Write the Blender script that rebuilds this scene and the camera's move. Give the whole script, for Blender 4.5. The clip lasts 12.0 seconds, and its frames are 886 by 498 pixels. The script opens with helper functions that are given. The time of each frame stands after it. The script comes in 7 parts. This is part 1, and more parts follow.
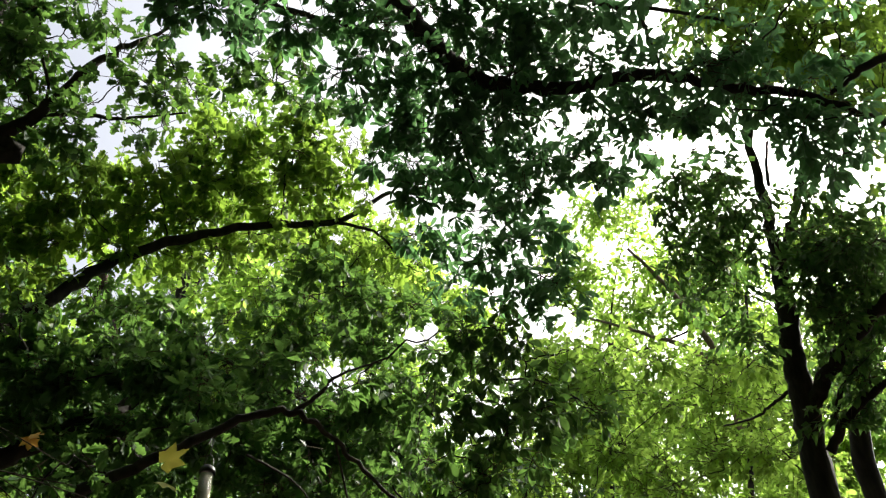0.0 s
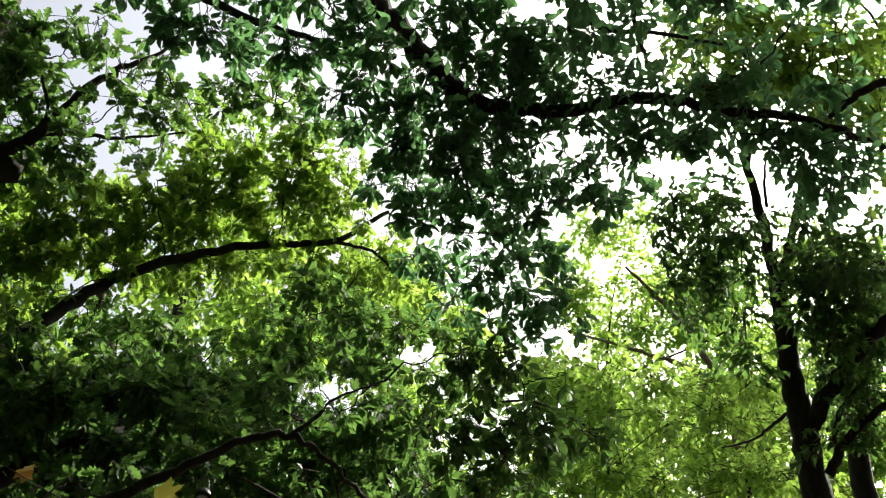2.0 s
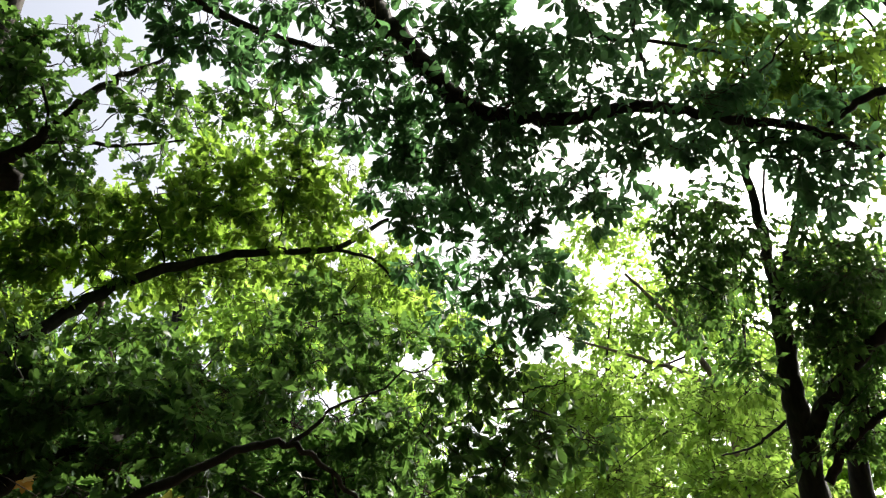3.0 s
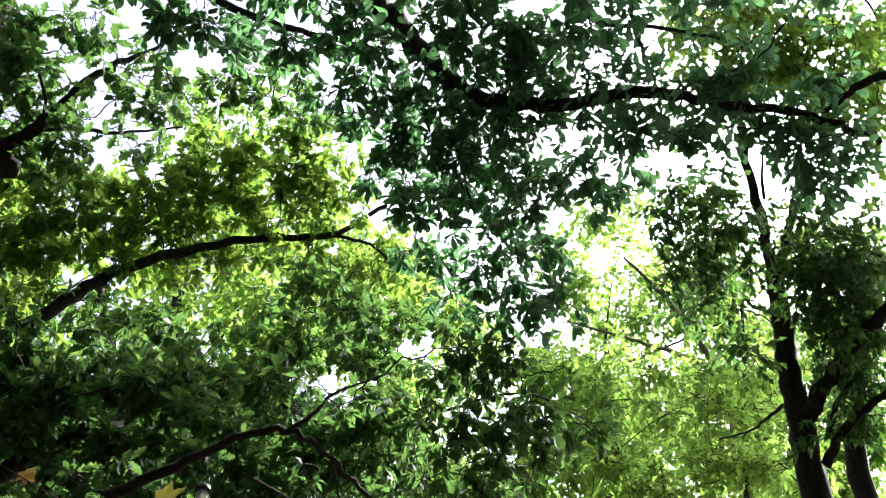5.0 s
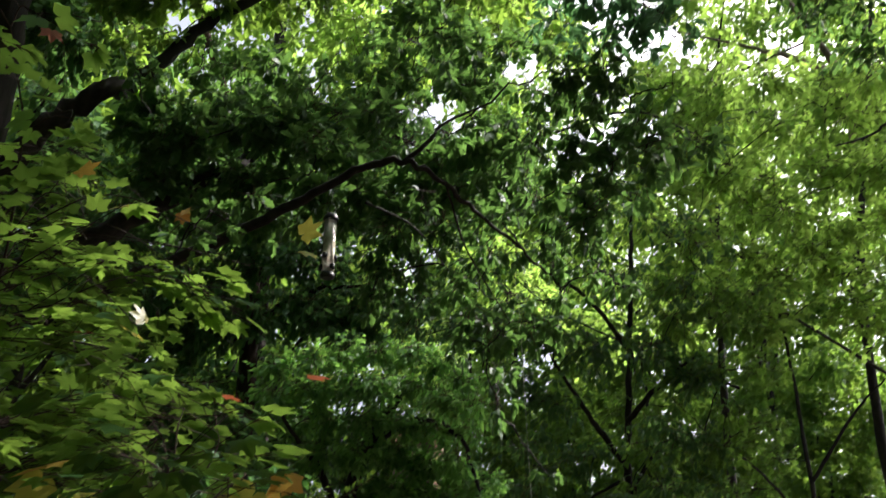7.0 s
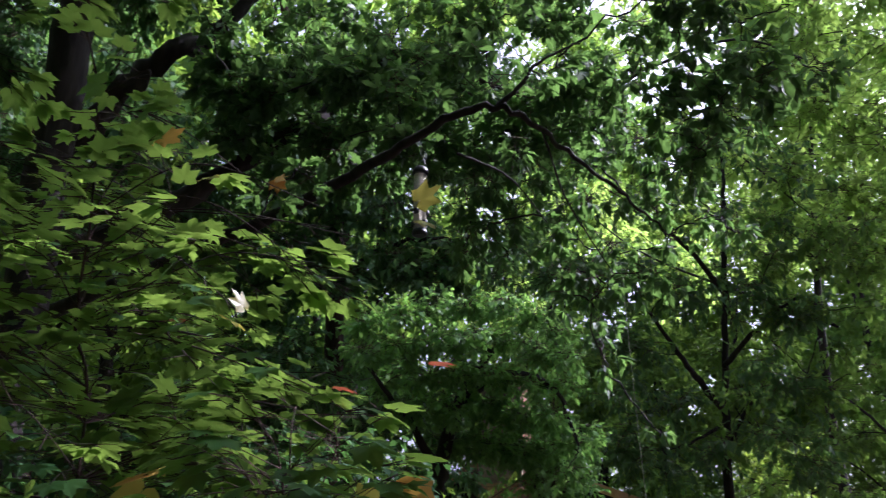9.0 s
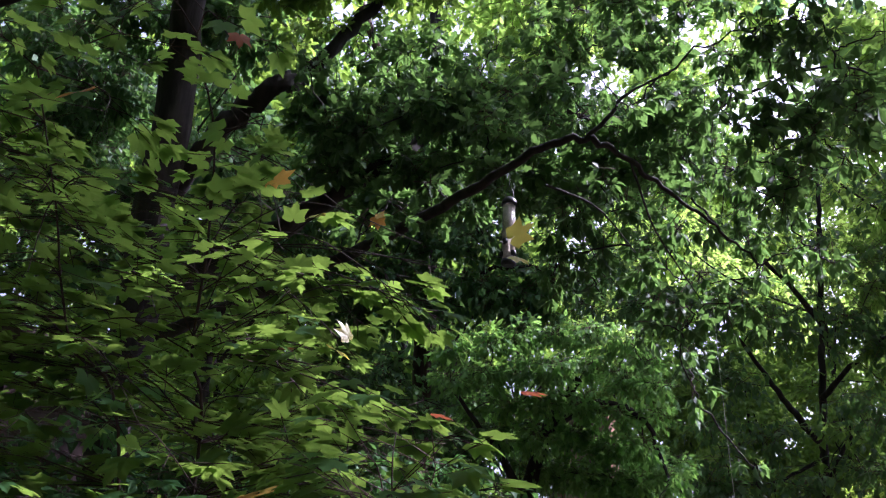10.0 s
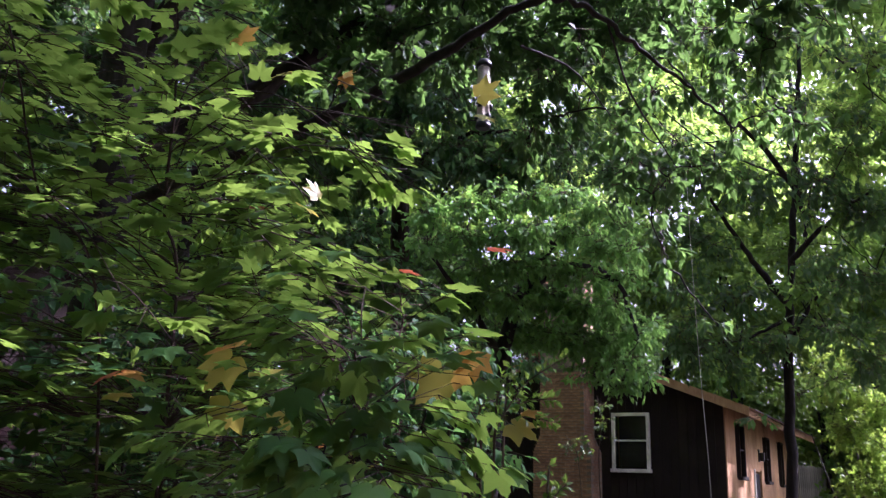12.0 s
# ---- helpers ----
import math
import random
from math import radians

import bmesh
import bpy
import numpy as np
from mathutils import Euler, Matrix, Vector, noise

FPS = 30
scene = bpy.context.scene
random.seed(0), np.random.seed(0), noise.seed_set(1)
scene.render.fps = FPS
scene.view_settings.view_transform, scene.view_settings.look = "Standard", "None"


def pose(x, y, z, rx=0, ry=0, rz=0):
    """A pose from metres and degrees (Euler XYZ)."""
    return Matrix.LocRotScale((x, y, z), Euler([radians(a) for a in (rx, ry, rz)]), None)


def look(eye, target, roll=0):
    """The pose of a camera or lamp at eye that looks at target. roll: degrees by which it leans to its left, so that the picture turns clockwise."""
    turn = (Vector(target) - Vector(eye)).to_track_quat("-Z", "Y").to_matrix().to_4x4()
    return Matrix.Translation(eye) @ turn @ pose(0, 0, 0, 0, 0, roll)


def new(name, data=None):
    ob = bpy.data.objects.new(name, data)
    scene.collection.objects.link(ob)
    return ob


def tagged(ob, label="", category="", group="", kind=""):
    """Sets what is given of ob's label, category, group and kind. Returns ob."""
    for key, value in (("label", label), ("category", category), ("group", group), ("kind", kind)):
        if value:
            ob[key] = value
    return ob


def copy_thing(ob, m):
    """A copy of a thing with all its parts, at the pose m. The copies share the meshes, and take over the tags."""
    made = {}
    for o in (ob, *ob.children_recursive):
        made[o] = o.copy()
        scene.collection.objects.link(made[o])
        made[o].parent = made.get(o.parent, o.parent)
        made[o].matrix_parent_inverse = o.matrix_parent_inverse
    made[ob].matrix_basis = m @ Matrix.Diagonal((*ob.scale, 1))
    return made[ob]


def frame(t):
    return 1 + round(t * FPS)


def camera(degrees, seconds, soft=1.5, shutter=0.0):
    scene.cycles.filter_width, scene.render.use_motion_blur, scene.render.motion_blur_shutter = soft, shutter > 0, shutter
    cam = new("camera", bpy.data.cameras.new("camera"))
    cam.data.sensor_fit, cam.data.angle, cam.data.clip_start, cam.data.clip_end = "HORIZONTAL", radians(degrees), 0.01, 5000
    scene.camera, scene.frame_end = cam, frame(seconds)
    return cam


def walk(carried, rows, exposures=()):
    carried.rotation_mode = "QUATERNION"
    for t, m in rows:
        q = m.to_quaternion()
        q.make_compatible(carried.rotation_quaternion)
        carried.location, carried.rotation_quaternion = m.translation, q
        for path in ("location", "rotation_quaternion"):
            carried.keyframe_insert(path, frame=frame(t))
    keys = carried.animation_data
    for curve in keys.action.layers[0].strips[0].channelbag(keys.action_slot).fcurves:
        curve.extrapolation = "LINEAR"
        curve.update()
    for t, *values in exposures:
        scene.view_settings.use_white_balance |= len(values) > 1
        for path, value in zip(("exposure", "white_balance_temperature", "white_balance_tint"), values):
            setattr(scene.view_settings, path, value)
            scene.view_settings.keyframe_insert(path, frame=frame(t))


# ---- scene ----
cam = camera(53.66, 12.0, soft=1.2, shutter=0.4)
PATH = [
    (0.0, 0.0, 0.0, 1.55, 133.36, 0.86, 0.81),
    (0.5, -0.005, 0.005, 1.56, 133.57, 0.85, 0.66),
    (1.0, 0.001, -0.012, 1.569, 133.71, 0.79, 0.66),
    (1.5, 0.001, -0.01, 1.575, 134.03, 0.71, 0.53),
    (2.0, -0.001, -0.026, 1.587, 134.35, 0.75, 0.52),
    (2.5, -0.003, -0.029, 1.588, 134.88, 0.73, 0.47),
    (4.5, -0.003, -0.07, 1.612, 133.83, 0.96, 0.53),
    (5.0, 0.002, -0.063, 1.602, 133.64, 0.93, 0.55),
    (5.5, -0.008, -0.081, 1.602, 133.26, 1.0, 0.55),
    (6.0, -0.032, -0.12, 1.615, 132.67, 0.55, 1.23),
    (6.3, 0.023, -0.13, 1.561, 130.12, -0.44, 2.65),
    (6.5, -0.024, -0.144, 1.584, 124.56, -0.38, 4.05),
    (7.0, -0.01, -0.152, 1.575, 115.67, -0.24, 8.0),
    (7.2, -0.008, -0.165, 1.569, 114.65, -0.04, 9.04),
    (8.8, -0.176, 0.067, 1.739, 112.09, 0.25, 12.16),
    (9.0, -0.188, 0.088, 1.754, 112.02, -0.12, 13.31),
    (9.5, -0.205, 0.057, 1.756, 112.59, -1.56, 16.9),
    (10.0, -0.18, -0.016, 1.733, 113.62, -2.39, 18.41),
    (10.5, -0.169, -0.012, 1.717, 113.89, -2.22, 18.44),
    (11.0, -0.161, -0.008, 1.707, 110.43, -2.08, 18.51),
    (11.5, -0.151, -0.017, 1.704, 107.07, -2.19, 18.52),
    (12.0, -0.144, -0.028, 1.703, 105.01, -1.74, 17.25),
]
STOPS = [(0.0, 0.91, 6400, 8), (2.7, 0.91, 6400, 8), (4.3, 1.56, 5700, 16), (5.8, 1.56, 5700, 16), (6.6, 0.9, 6200, 8), (7.2, 0.93, 5800, 19), (8.8, 1.06, 5250, 34), (12.0, 1.76, 5250, 50)]
walk(cam, [(t, pose(x, y, z, rx, ry, rz)) for t, x, y, z, rx, ry, rz in PATH], STOPS)

# ---- daylight ----
SUN_AZ, SUN_EL = radians(52), radians(45)      # clockwise from +y, above the horizon
world = bpy.data.worlds.new("daylight")
scene.world = world
world.use_nodes = True
wn = world.node_tree
sky = wn.nodes.new("ShaderNodeTexSky")
sky.sky_type, sky.sun_disc = "NISHITA", False
sky.sun_elevation, sky.sun_rotation = SUN_EL, SUN_AZ
sky.dust_density, sky.air_density, sky.ozone_density = 9.5, 0.8, 0.3
wn.nodes["Background"].inputs["Strength"].default_value = 0.15
haze = wn.nodes.new("ShaderNodeHueSaturation")      # a pale, hazy summer sky
haze.inputs["Saturation"].default_value, haze.inputs["Value"].default_value = 0.5, 1.2
wn.links.new(sky.outputs["Color"], haze.inputs["Color"])
wn.links.new(haze.outputs["Color"], wn.nodes["Background"].inputs["Color"])
sun = new("sun", bpy.data.lights.new("sun", "SUN"))
sun.data.energy, sun.data.angle, sun.data.color = 5.0, radians(0.6), (1.0, 0.93, 0.80)
sun_way = Vector((math.sin(SUN_AZ) * math.cos(SUN_EL), math.cos(SUN_AZ) * math.cos(SUN_EL), math.sin(SUN_EL)))
sun.matrix_world = look(sun_way * 60, (0, 0, 0))


# spots on the young maple that the sun reaches through gaps in the leaves above
SUN_GAPS = ((-1.017, 1.725, 2.343), (-1.15, 1.73, 2.51), (-1.17, 1.68, 2.59), (-1.30, 1.63, 2.53), (-1.11, 1.71, 2.66), (-1.46, 1.72, 1.93), (-1.56, 1.63, 1.99), (-1.48, 1.71, 1.83), (-1.39, 1.78, 1.89), (-1.54, 1.66, 1.93), (-1.58, 1.52, 2.31), (-1.36, 1.77, 2.07), (-1.04, 1.94, 2.10), (-1.57, 1.64, 1.87), (-0.87, 1.62, 1.73), (-1.10, 1.61, 1.84), (-1.02, 1.60, 1.79))


def sunlit(points, near, gap):
    """Which points stand in one of the sun's ways to those spots."""
    points, way = np.asarray(points, float), np.array(sun_way)
    hit = np.zeros(len(points), bool)
    for spot in SUN_GAPS:
        q = points - np.array(spot)
        along = q @ way
        hit |= (along > near) & (np.linalg.norm(q - along[:, None] * way, axis=1) < gap)
    return hit


# ---- materials ----
def shader(name):
    m = bpy.data.materials.new(name)
    m.use_nodes = True
    n = m.node_tree.nodes
    return m, n, m.node_tree.links, n["Principled BSDF"]


def ramp(n, stops):
    r = n.new("ShaderNodeValToRGB")
    while len(r.color_ramp.elements) < len(stops):
        r.color_ramp.elements.new(0.5)
    for e, (p, c) in zip(r.color_ramp.elements, stops):
        e.position, e.color = p, (*c, 1)
    return r


def noise_node(n, l, scale, detail=4, coords="Object", stretch=(1, 1, 1)):
    c = n.new("ShaderNodeTexCoord")
    mp = n.new("ShaderNodeMapping")
    mp.inputs["Scale"].default_value = stretch
    t = n.new("ShaderNodeTexNoise")
    t.inputs["Scale"].default_value, t.inputs["Detail"].default_value = scale, detail
    l.new(c.outputs[coords], mp.inputs["Vector"])
    l.new(mp.outputs["Vector"], t.inputs["Vector"])
    return t


def leaf_material(name, dark, mid, light, glow=(0.30, 0.46, 0.04), share=0.5, gloss=0.38, sheen=0.4, single=False):
    """Thin leaf: reflects its own green and lets yellower light through."""
    m, n, l, b = shader(name)
    if single:
        rnd = n.new("ShaderNodeObjectInfo").outputs["Random"]
    else:
        rnd = n.new("ShaderNodeNewGeometry").outputs["Random Per Island"]
    r = ramp(n, [(0.0, dark), (0.55, mid), (1.0, light)])
    l.new(rnd, r.inputs["Fac"])
    t = noise_node(n, l, 60, 3)
    patch = noise_node(n, l, 0.9, 2)
    mul = n.new("ShaderNodeMix")
    mul.data_type, mul.blend_type = "RGBA", "MULTIPLY"
    mul.inputs["Factor"].default_value = 0.55
    tone = ramp(n, [(0.3, (0.55, 0.6, 0.5)), (0.7, (1.25, 1.2, 1.1))])
    add = n.new("ShaderNodeMath")
    add.operation = "MULTIPLY_ADD"
    add.inputs[1].default_value, add.inputs[2].default_value = 0.45, 0.0
    l.new(t.outputs["Fac"], add.inputs[0])
    add2 = n.new("ShaderNodeMath")
    add2.operation = "MULTIPLY_ADD"
    add2.inputs[1].default_value = 0.55
    l.new(patch.outputs["Fac"], add2.inputs[0])
    l.new(add.outputs[0], add2.inputs[2])
    l.new(add2.outputs[0], tone.inputs["Fac"])
    l.new(r.outputs["Color"], mul.inputs[6])
    l.new(tone.outputs["Color"], mul.inputs[7])
    l.new(mul.outputs[2], b.inputs["Base Color"])
    b.inputs["Roughness"].default_value = gloss
    b.inputs["Specular IOR Level"].default_value = sheen
    tr = n.new("ShaderNodeBsdfTranslucent")
    hue = n.new("ShaderNodeMix")
    hue.data_type, hue.blend_type = "RGBA", "MIX"
    hue.inputs["Factor"].default_value = 0.6
    l.new(mul.outputs[2], hue.inputs[6])
    hue.inputs[7].default_value = (*glow, 1)
    l.new(hue.outputs[2], tr.inputs["Color"])
    mix = n.new("ShaderNodeMixShader")
    mix.inputs["Fac"].default_value = share
    l.new(b.outputs[0], mix.inputs[1])
    l.new(tr.outputs[0], mix.inputs[2])
    l.new(mix.outputs[0], n["Material Output"].inputs["Surface"])
    return m


def rough_material(name, dark, light, scale=14, stretch=(1, 1, 1), rough=0.9, bump=0.4, stain=1.3, stain_to=(0.6, 0.6, 0.6), by_object=0.0):
    m, n, l, b = shader(name)
    fine = noise_node(n, l, scale, 8, stretch=stretch)
    big = noise_node(n, l, stain, 3)
    r = ramp(n, [(0.32, dark), (0.68, light)])
    l.new(fine.outputs["Fac"], r.inputs["Fac"])
    s = ramp(n, [(0.38, stain_to), (0.62, (1.1, 1.1, 1.1))])
    l.new(big.outputs["Fac"], s.inputs["Fac"])
    mul = n.new("ShaderNodeMix")
    mul.data_type, mul.blend_type = "RGBA", "MULTIPLY"
    mul.inputs["Factor"].default_value = 1.0
    l.new(r.outputs["Color"], mul.inputs[6])
    l.new(s.outputs["Color"], mul.inputs[7])
    out = mul.outputs[2]
    if by_object:
        info = n.new("ShaderNodeObjectInfo")
        hsv = n.new("ShaderNodeHueSaturation")
        mr = n.new("ShaderNodeMapRange")
        mr.inputs["To Min"].default_value, mr.inputs["To Max"].default_value = 1 - by_object, 1 + by_object
        l.new(info.outputs["Random"], mr.inputs["Value"])
        l.new(mr.outputs[0], hsv.inputs["Value"])
        l.new(out, hsv.inputs["Color"])
        out = hsv.outputs["Color"]
    l.new(out, b.inputs["Base Color"])
    b.inputs["Roughness"].default_value = rough
    b.inputs["Specular IOR Level"].default_value = 0.3
    bp = n.new("ShaderNodeBump")
    bp.inputs["Strength"].default_value, bp.inputs["Distance"].default_value = bump, 0.02
    l.new(fine.outputs["Fac"], bp.inputs["Height"])
    l.new(bp.outputs["Normal"], b.inputs["Normal"])
    return m


def plain_material(name, colour, rough=0.5, metal=0.0):
    m, n, l, b = shader(name)
    t = noise_node(n, l, 40, 5)
    r = ramp(n, [(0.3, tuple(c * 0.8 for c in colour)), (0.7, tuple(min(1, c * 1.1) for c in colour))])
    l.new(t.outputs["Fac"], r.inputs["Fac"])
    l.new(r.outputs["Color"], b.inputs["Base Color"])
    b.inputs["Roughness"].default_value, b.inputs["Metallic"].default_value = rough, metal
    return m


def glass_material(name, rough=0.02, tint=(1, 1, 1)):
    m, n, l, b = shader(name)
    b.inputs["Base Color"].default_value = (*tint, 1)
    b.inputs["Roughness"].default_value, b.inputs["Transmission Weight"].default_value = rough, 1.0
    b.inputs["IOR"].default_value = 1.45
    return m


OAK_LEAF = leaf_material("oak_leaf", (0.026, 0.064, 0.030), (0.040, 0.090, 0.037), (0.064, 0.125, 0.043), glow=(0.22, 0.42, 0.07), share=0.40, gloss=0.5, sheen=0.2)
# lighter, yellower copy of the oak leaf; paints sunlight on high crowns
LIGHT_LEAF = leaf_material("light_leaf", (0.036, 0.092, 0.024), (0.060, 0.132, 0.030), (0.102, 0.185, 0.036), glow=(0.42, 0.64, 0.07), share=0.52, gloss=0.5, sheen=0.2)
# distant leaf lightened and yellowed, so its colour carries the sunshine
FAR_SUN_LEAF = leaf_material("far_sun_leaf", (0.068, 0.158, 0.042), (0.112, 0.220, 0.054), (0.180, 0.285, 0.068), glow=(0.60, 0.88, 0.13), share=0.6, gloss=0.5, sheen=0.2)
# darker copy of the far leaf, painting the woods as shaded
WOOD_LEAF = leaf_material("wood_leaf", (0.034, 0.094, 0.028), (0.056, 0.132, 0.034), (0.094, 0.176, 0.040), glow=(0.38, 0.62, 0.07), share=0.52, gloss=0.5, sheen=0.2)
DOGWOOD_LEAF = leaf_material("dogwood_leaf", (0.058, 0.150, 0.046), (0.086, 0.196, 0.054), (0.128, 0.245, 0.064), glow=(0.34, 0.66, 0.09), share=0.48, gloss=0.5, sheen=0.2)
HICKORY_LEAF = leaf_material("hickory_leaf", (0.032, 0.074, 0.052), (0.048, 0.106, 0.066), (0.072, 0.140, 0.076), glow=(0.22, 0.48, 0.14), share=0.44, gloss=0.5, sheen=0.2)
MAPLE_LEAF = leaf_material("maple_leaf", (0.017, 0.053, 0.018), (0.028, 0.080, 0.025), (0.046, 0.118, 0.033), glow=(0.59, 0.93, 0.11), share=0.29, gloss=0.6, sheen=0.08)
MAPLE_ONE = leaf_material("maple_leaf_single", (0.017, 0.053, 0.018), (0.028, 0.080, 0.025), (0.046, 0.118, 0.033), glow=(0.59, 0.93, 0.11), share=0.29, gloss=0.6, sheen=0.08, single=True)
# laurel leaves painted dark in place of the gloom under the trees
LAUREL_SHADE_LEAF = leaf_material("laurel_shade_leaf", (0.018, 0.056, 0.024), (0.028, 0.078, 0.030), (0.046, 0.108, 0.036), glow=(0.16, 0.36, 0.06), share=0.3, gloss=0.6, sheen=0.12)
# beech green toned down, shade behind the feeder put into the colour
BEECH_SHADE_LEAF = leaf_material("beech_shade_leaf", (0.026, 0.074, 0.032), (0.040, 0.104, 0.040), (0.064, 0.142, 0.046), glow=(0.24, 0.46, 0.08), share=0.36, gloss=0.5, sheen=0.2)
TURNED_LEAF = leaf_material("turned_leaf", (0.42, 0.15, 0.04), (0.50, 0.27, 0.06), (0.52, 0.36, 0.08), glow=(0.65, 0.36, 0.06), single=True)
YELLOW_LEAF = leaf_material("yellow_leaf", (0.30, 0.27, 0.05), (0.28, 0.30, 0.06), (0.40, 0.36, 0.08), glow=(0.60, 0.52, 0.08), single=True)
RED_LEAF = leaf_material("red_leaf", (0.22, 0.05, 0.026), (0.28, 0.075, 0.034), (0.31, 0.11, 0.042), glow=(0.4, 0.10, 0.04), single=True)
DARK_BARK = rough_material("dark_bark", (0.013, 0.010, 0.008), (0.036, 0.029, 0.023), 18, (1, 1, 0.25), bump=0.8)
BROWN_BARK = rough_material("brown_bark", (0.032, 0.019, 0.013), (0.075, 0.046, 0.032), 20, (1, 1, 0.25), bump=0.7)
TAN_BARK = rough_material("tan_bark", (0.13, 0.10, 0.075), (0.26, 0.21, 0.16), 22, (1, 1, 0.3), bump=0.7, stain=2.5, stain_to=(0.72, 0.7, 0.66))
TWIG_BARK = rough_material("twig_bark", (0.045, 0.032, 0.020), (0.100, 0.070, 0.045), 30, bump=0.3)
RED_STEM = rough_material("red_stem", (0.022, 0.014, 0.010), (0.055, 0.030, 0.021), 30, bump=0.2)
SOIL = rough_material("forest_floor", (0.022, 0.016, 0.010), (0.065, 0.045, 0.026), 9, bump=0.8, stain=0.5)

# ---- mesh helpers ----
rng = np.random.default_rng(7)


def raw_mesh(name, verts, faces, mat, smooth=False):
    """A mesh from arrays: verts (n, 3), faces (m, 3) or (m, 4)."""
    verts, faces = np.asarray(verts, np.float32), np.asarray(faces, np.int32)
    me = bpy.data.meshes.new(name)
    k = faces.shape[1]
    me.vertices.add(len(verts))
    me.vertices.foreach_set("co", verts.ravel())
    me.loops.add(faces.size)
    me.loops.foreach_set("vertex_index", faces.ravel())
    me.polygons.add(len(faces))
    me.polygons.foreach_set("loop_start", np.arange(0, faces.size, k, dtype=np.int32))
    if smooth:
        me.polygons.foreach_set("use_smooth", np.ones(len(faces), bool))
    me.update(calc_edges=True)
    me.materials.append(mat)
    return me


def child(name, me, parent, label="", kind=""):
    ob = new(name, me)
    ob.parent = parent
    if parent is not None:
        top = parent
        base = Vector((0, 0, 0))
        while top is not None:
            base += top.location
            top = top.parent
        ob.location = -base
    return tagged(ob, label, kind=kind)


def part(name, bm, material, parent, label=""):
    me = bpy.data.meshes.new(name)
    bm.to_mesh(me)
    bm.free()
    me.materials.append(material)
    return child(name, me, parent, label)


def thing(name, at, label, category, group="", kind=""):
    ob = new(name)
    ob.location = at
    ob.empty_display_size = 0.2
    return tagged(ob, label, category, group, kind)


def unit(v):
    return v / np.maximum(np.linalg.norm(v, axis=-1, keepdims=True), 1e-9)


def curve_through(points, steps):
    """Catmull-Rom points through a few given ones."""
    p = np.asarray(points, float)
    p = np.vstack([2 * p[0] - p[1], p, 2 * p[-1] - p[-2]])
    out = []
    for i in range(1, len(p) - 2):
        for s in np.arange(steps) / steps:
            a, b, c, d = p[i - 1:i + 3]
            out.append(0.5 * (2 * b + (c - a) * s + (2 * a - 5 * b + 4 * c - d) * s * s + (3 * b - a - 3 * c + d) * s ** 3))
    out.append(p[-2])
    return np.array(out)


def tube(points, r0, r1, sides=8, steps=6, wobble=0.0, power=1.0):
    """A tapered, slightly crooked limb: verts and quads."""
    c = curve_through(points, steps)
    n = len(c)
    if wobble:
        c[1:-1] += rng.normal(0, wobble, (n - 2, 3))
    way = unit(np.gradient(c, axis=0))
    ref = np.array([0.31, 0.23, 0.92]) if abs(way[0][2]) < 0.8 else np.array([0.9, 0.3, 0.1])
    u = unit(np.cross(way, ref))
    v = np.cross(way, u)
    r = r0 + (r1 - r0) * np.linspace(0, 1, n) ** power
    a = np.linspace(0, 2 * np.pi, sides, endpoint=False)
    knob = 1 + rng.normal(0, 0.05, (n, sides))
    verts = c[:, None] + (r[:, None] * knob)[..., None] * (np.cos(a)[None, :, None] * u[:, None] + np.sin(a)[None, :, None] * v[:, None])
    i, j = np.meshgrid(np.arange(n - 1), np.arange(sides), indexing="ij")
    k = (j + 1) % sides
    faces = np.stack([i * sides + j, i * sides + k, (i + 1) * sides + k, (i + 1) * sides + j], -1).reshape(-1, 4)
    return verts.reshape(-1, 3), faces, c


lines = {}      # centre lines of each tree's limbs


def limb(parent, name, points, r0, r1, mat=DARK_BARK, sides=9, steps=7, wobble=0.012, label="", power=1.0):
    v, f, c = tube(points, r0, r1, sides, steps, min(wobble, 0.16 * r0), power)
    child(name, raw_mesh(name, v, f, mat, True), parent, label)
    lines.setdefault(parent.name, []).append(c)
    return c


# leaf outlines: x across, y from stalk to tip, z up; all in triangles
LONG_LEAF = (np.array([(0, 0, 0), (0, 0.34, 0.02), (0, 0.68, -0.03), (0, 1, -0.16), (-0.24, 0.30, 0.06), (-0.31, 0.64, 0.03), (0.24, 0.30, 0.06), (0.31, 0.64, 0.03)]),
             np.array([(0, 1, 4), (1, 2, 5), (1, 5, 4), (2, 3, 5), (0, 6, 1), (1, 7, 2), (1, 6, 7), (2, 7, 3)]))
OVAL_LEAF = (np.array([(0, 0, 0), (0, 0.5, 0), (0, 1, -0.10), (-0.27, 0.45, 0.07), (0.27, 0.45, 0.07)]),
             np.array([(0, 1, 3), (1, 2, 3), (0, 4, 1), (1, 4, 2)]))
NARROW_LEAF = (OVAL_LEAF[0] * np.array((0.85, 1, 1.3)), OVAL_LEAF[1])
half = [(0.05, 0.14), (0.13, 0.36), (0.215, 0.60), (0.20, 0.80), (0.10, 0.94)]
OBOVATE_LEAF = (np.array([(0, 0, 0), (0, 0.36, 0.0), (0, 0.70, -0.03), (0, 1, -0.17)] + [(sx * x, y, 0.30 * x - 0.12 * y * y) for sx in (-1, 1) for x, y in half]),
                np.array([(0, 1, 4), (1, 5, 4), (1, 2, 5), (2, 6, 5), (2, 7, 6), (2, 3, 7), (3, 8, 7), (0, 9, 1), (1, 9, 10), (1, 10, 2), (2, 10, 11), (2, 11, 12), (2, 12, 3), (3, 12, 13)]))
HICKORY_OUTLINE = (OBOVATE_LEAF[0] * np.array((0.84, 1, 1.1)), OBOVATE_LEAF[1])
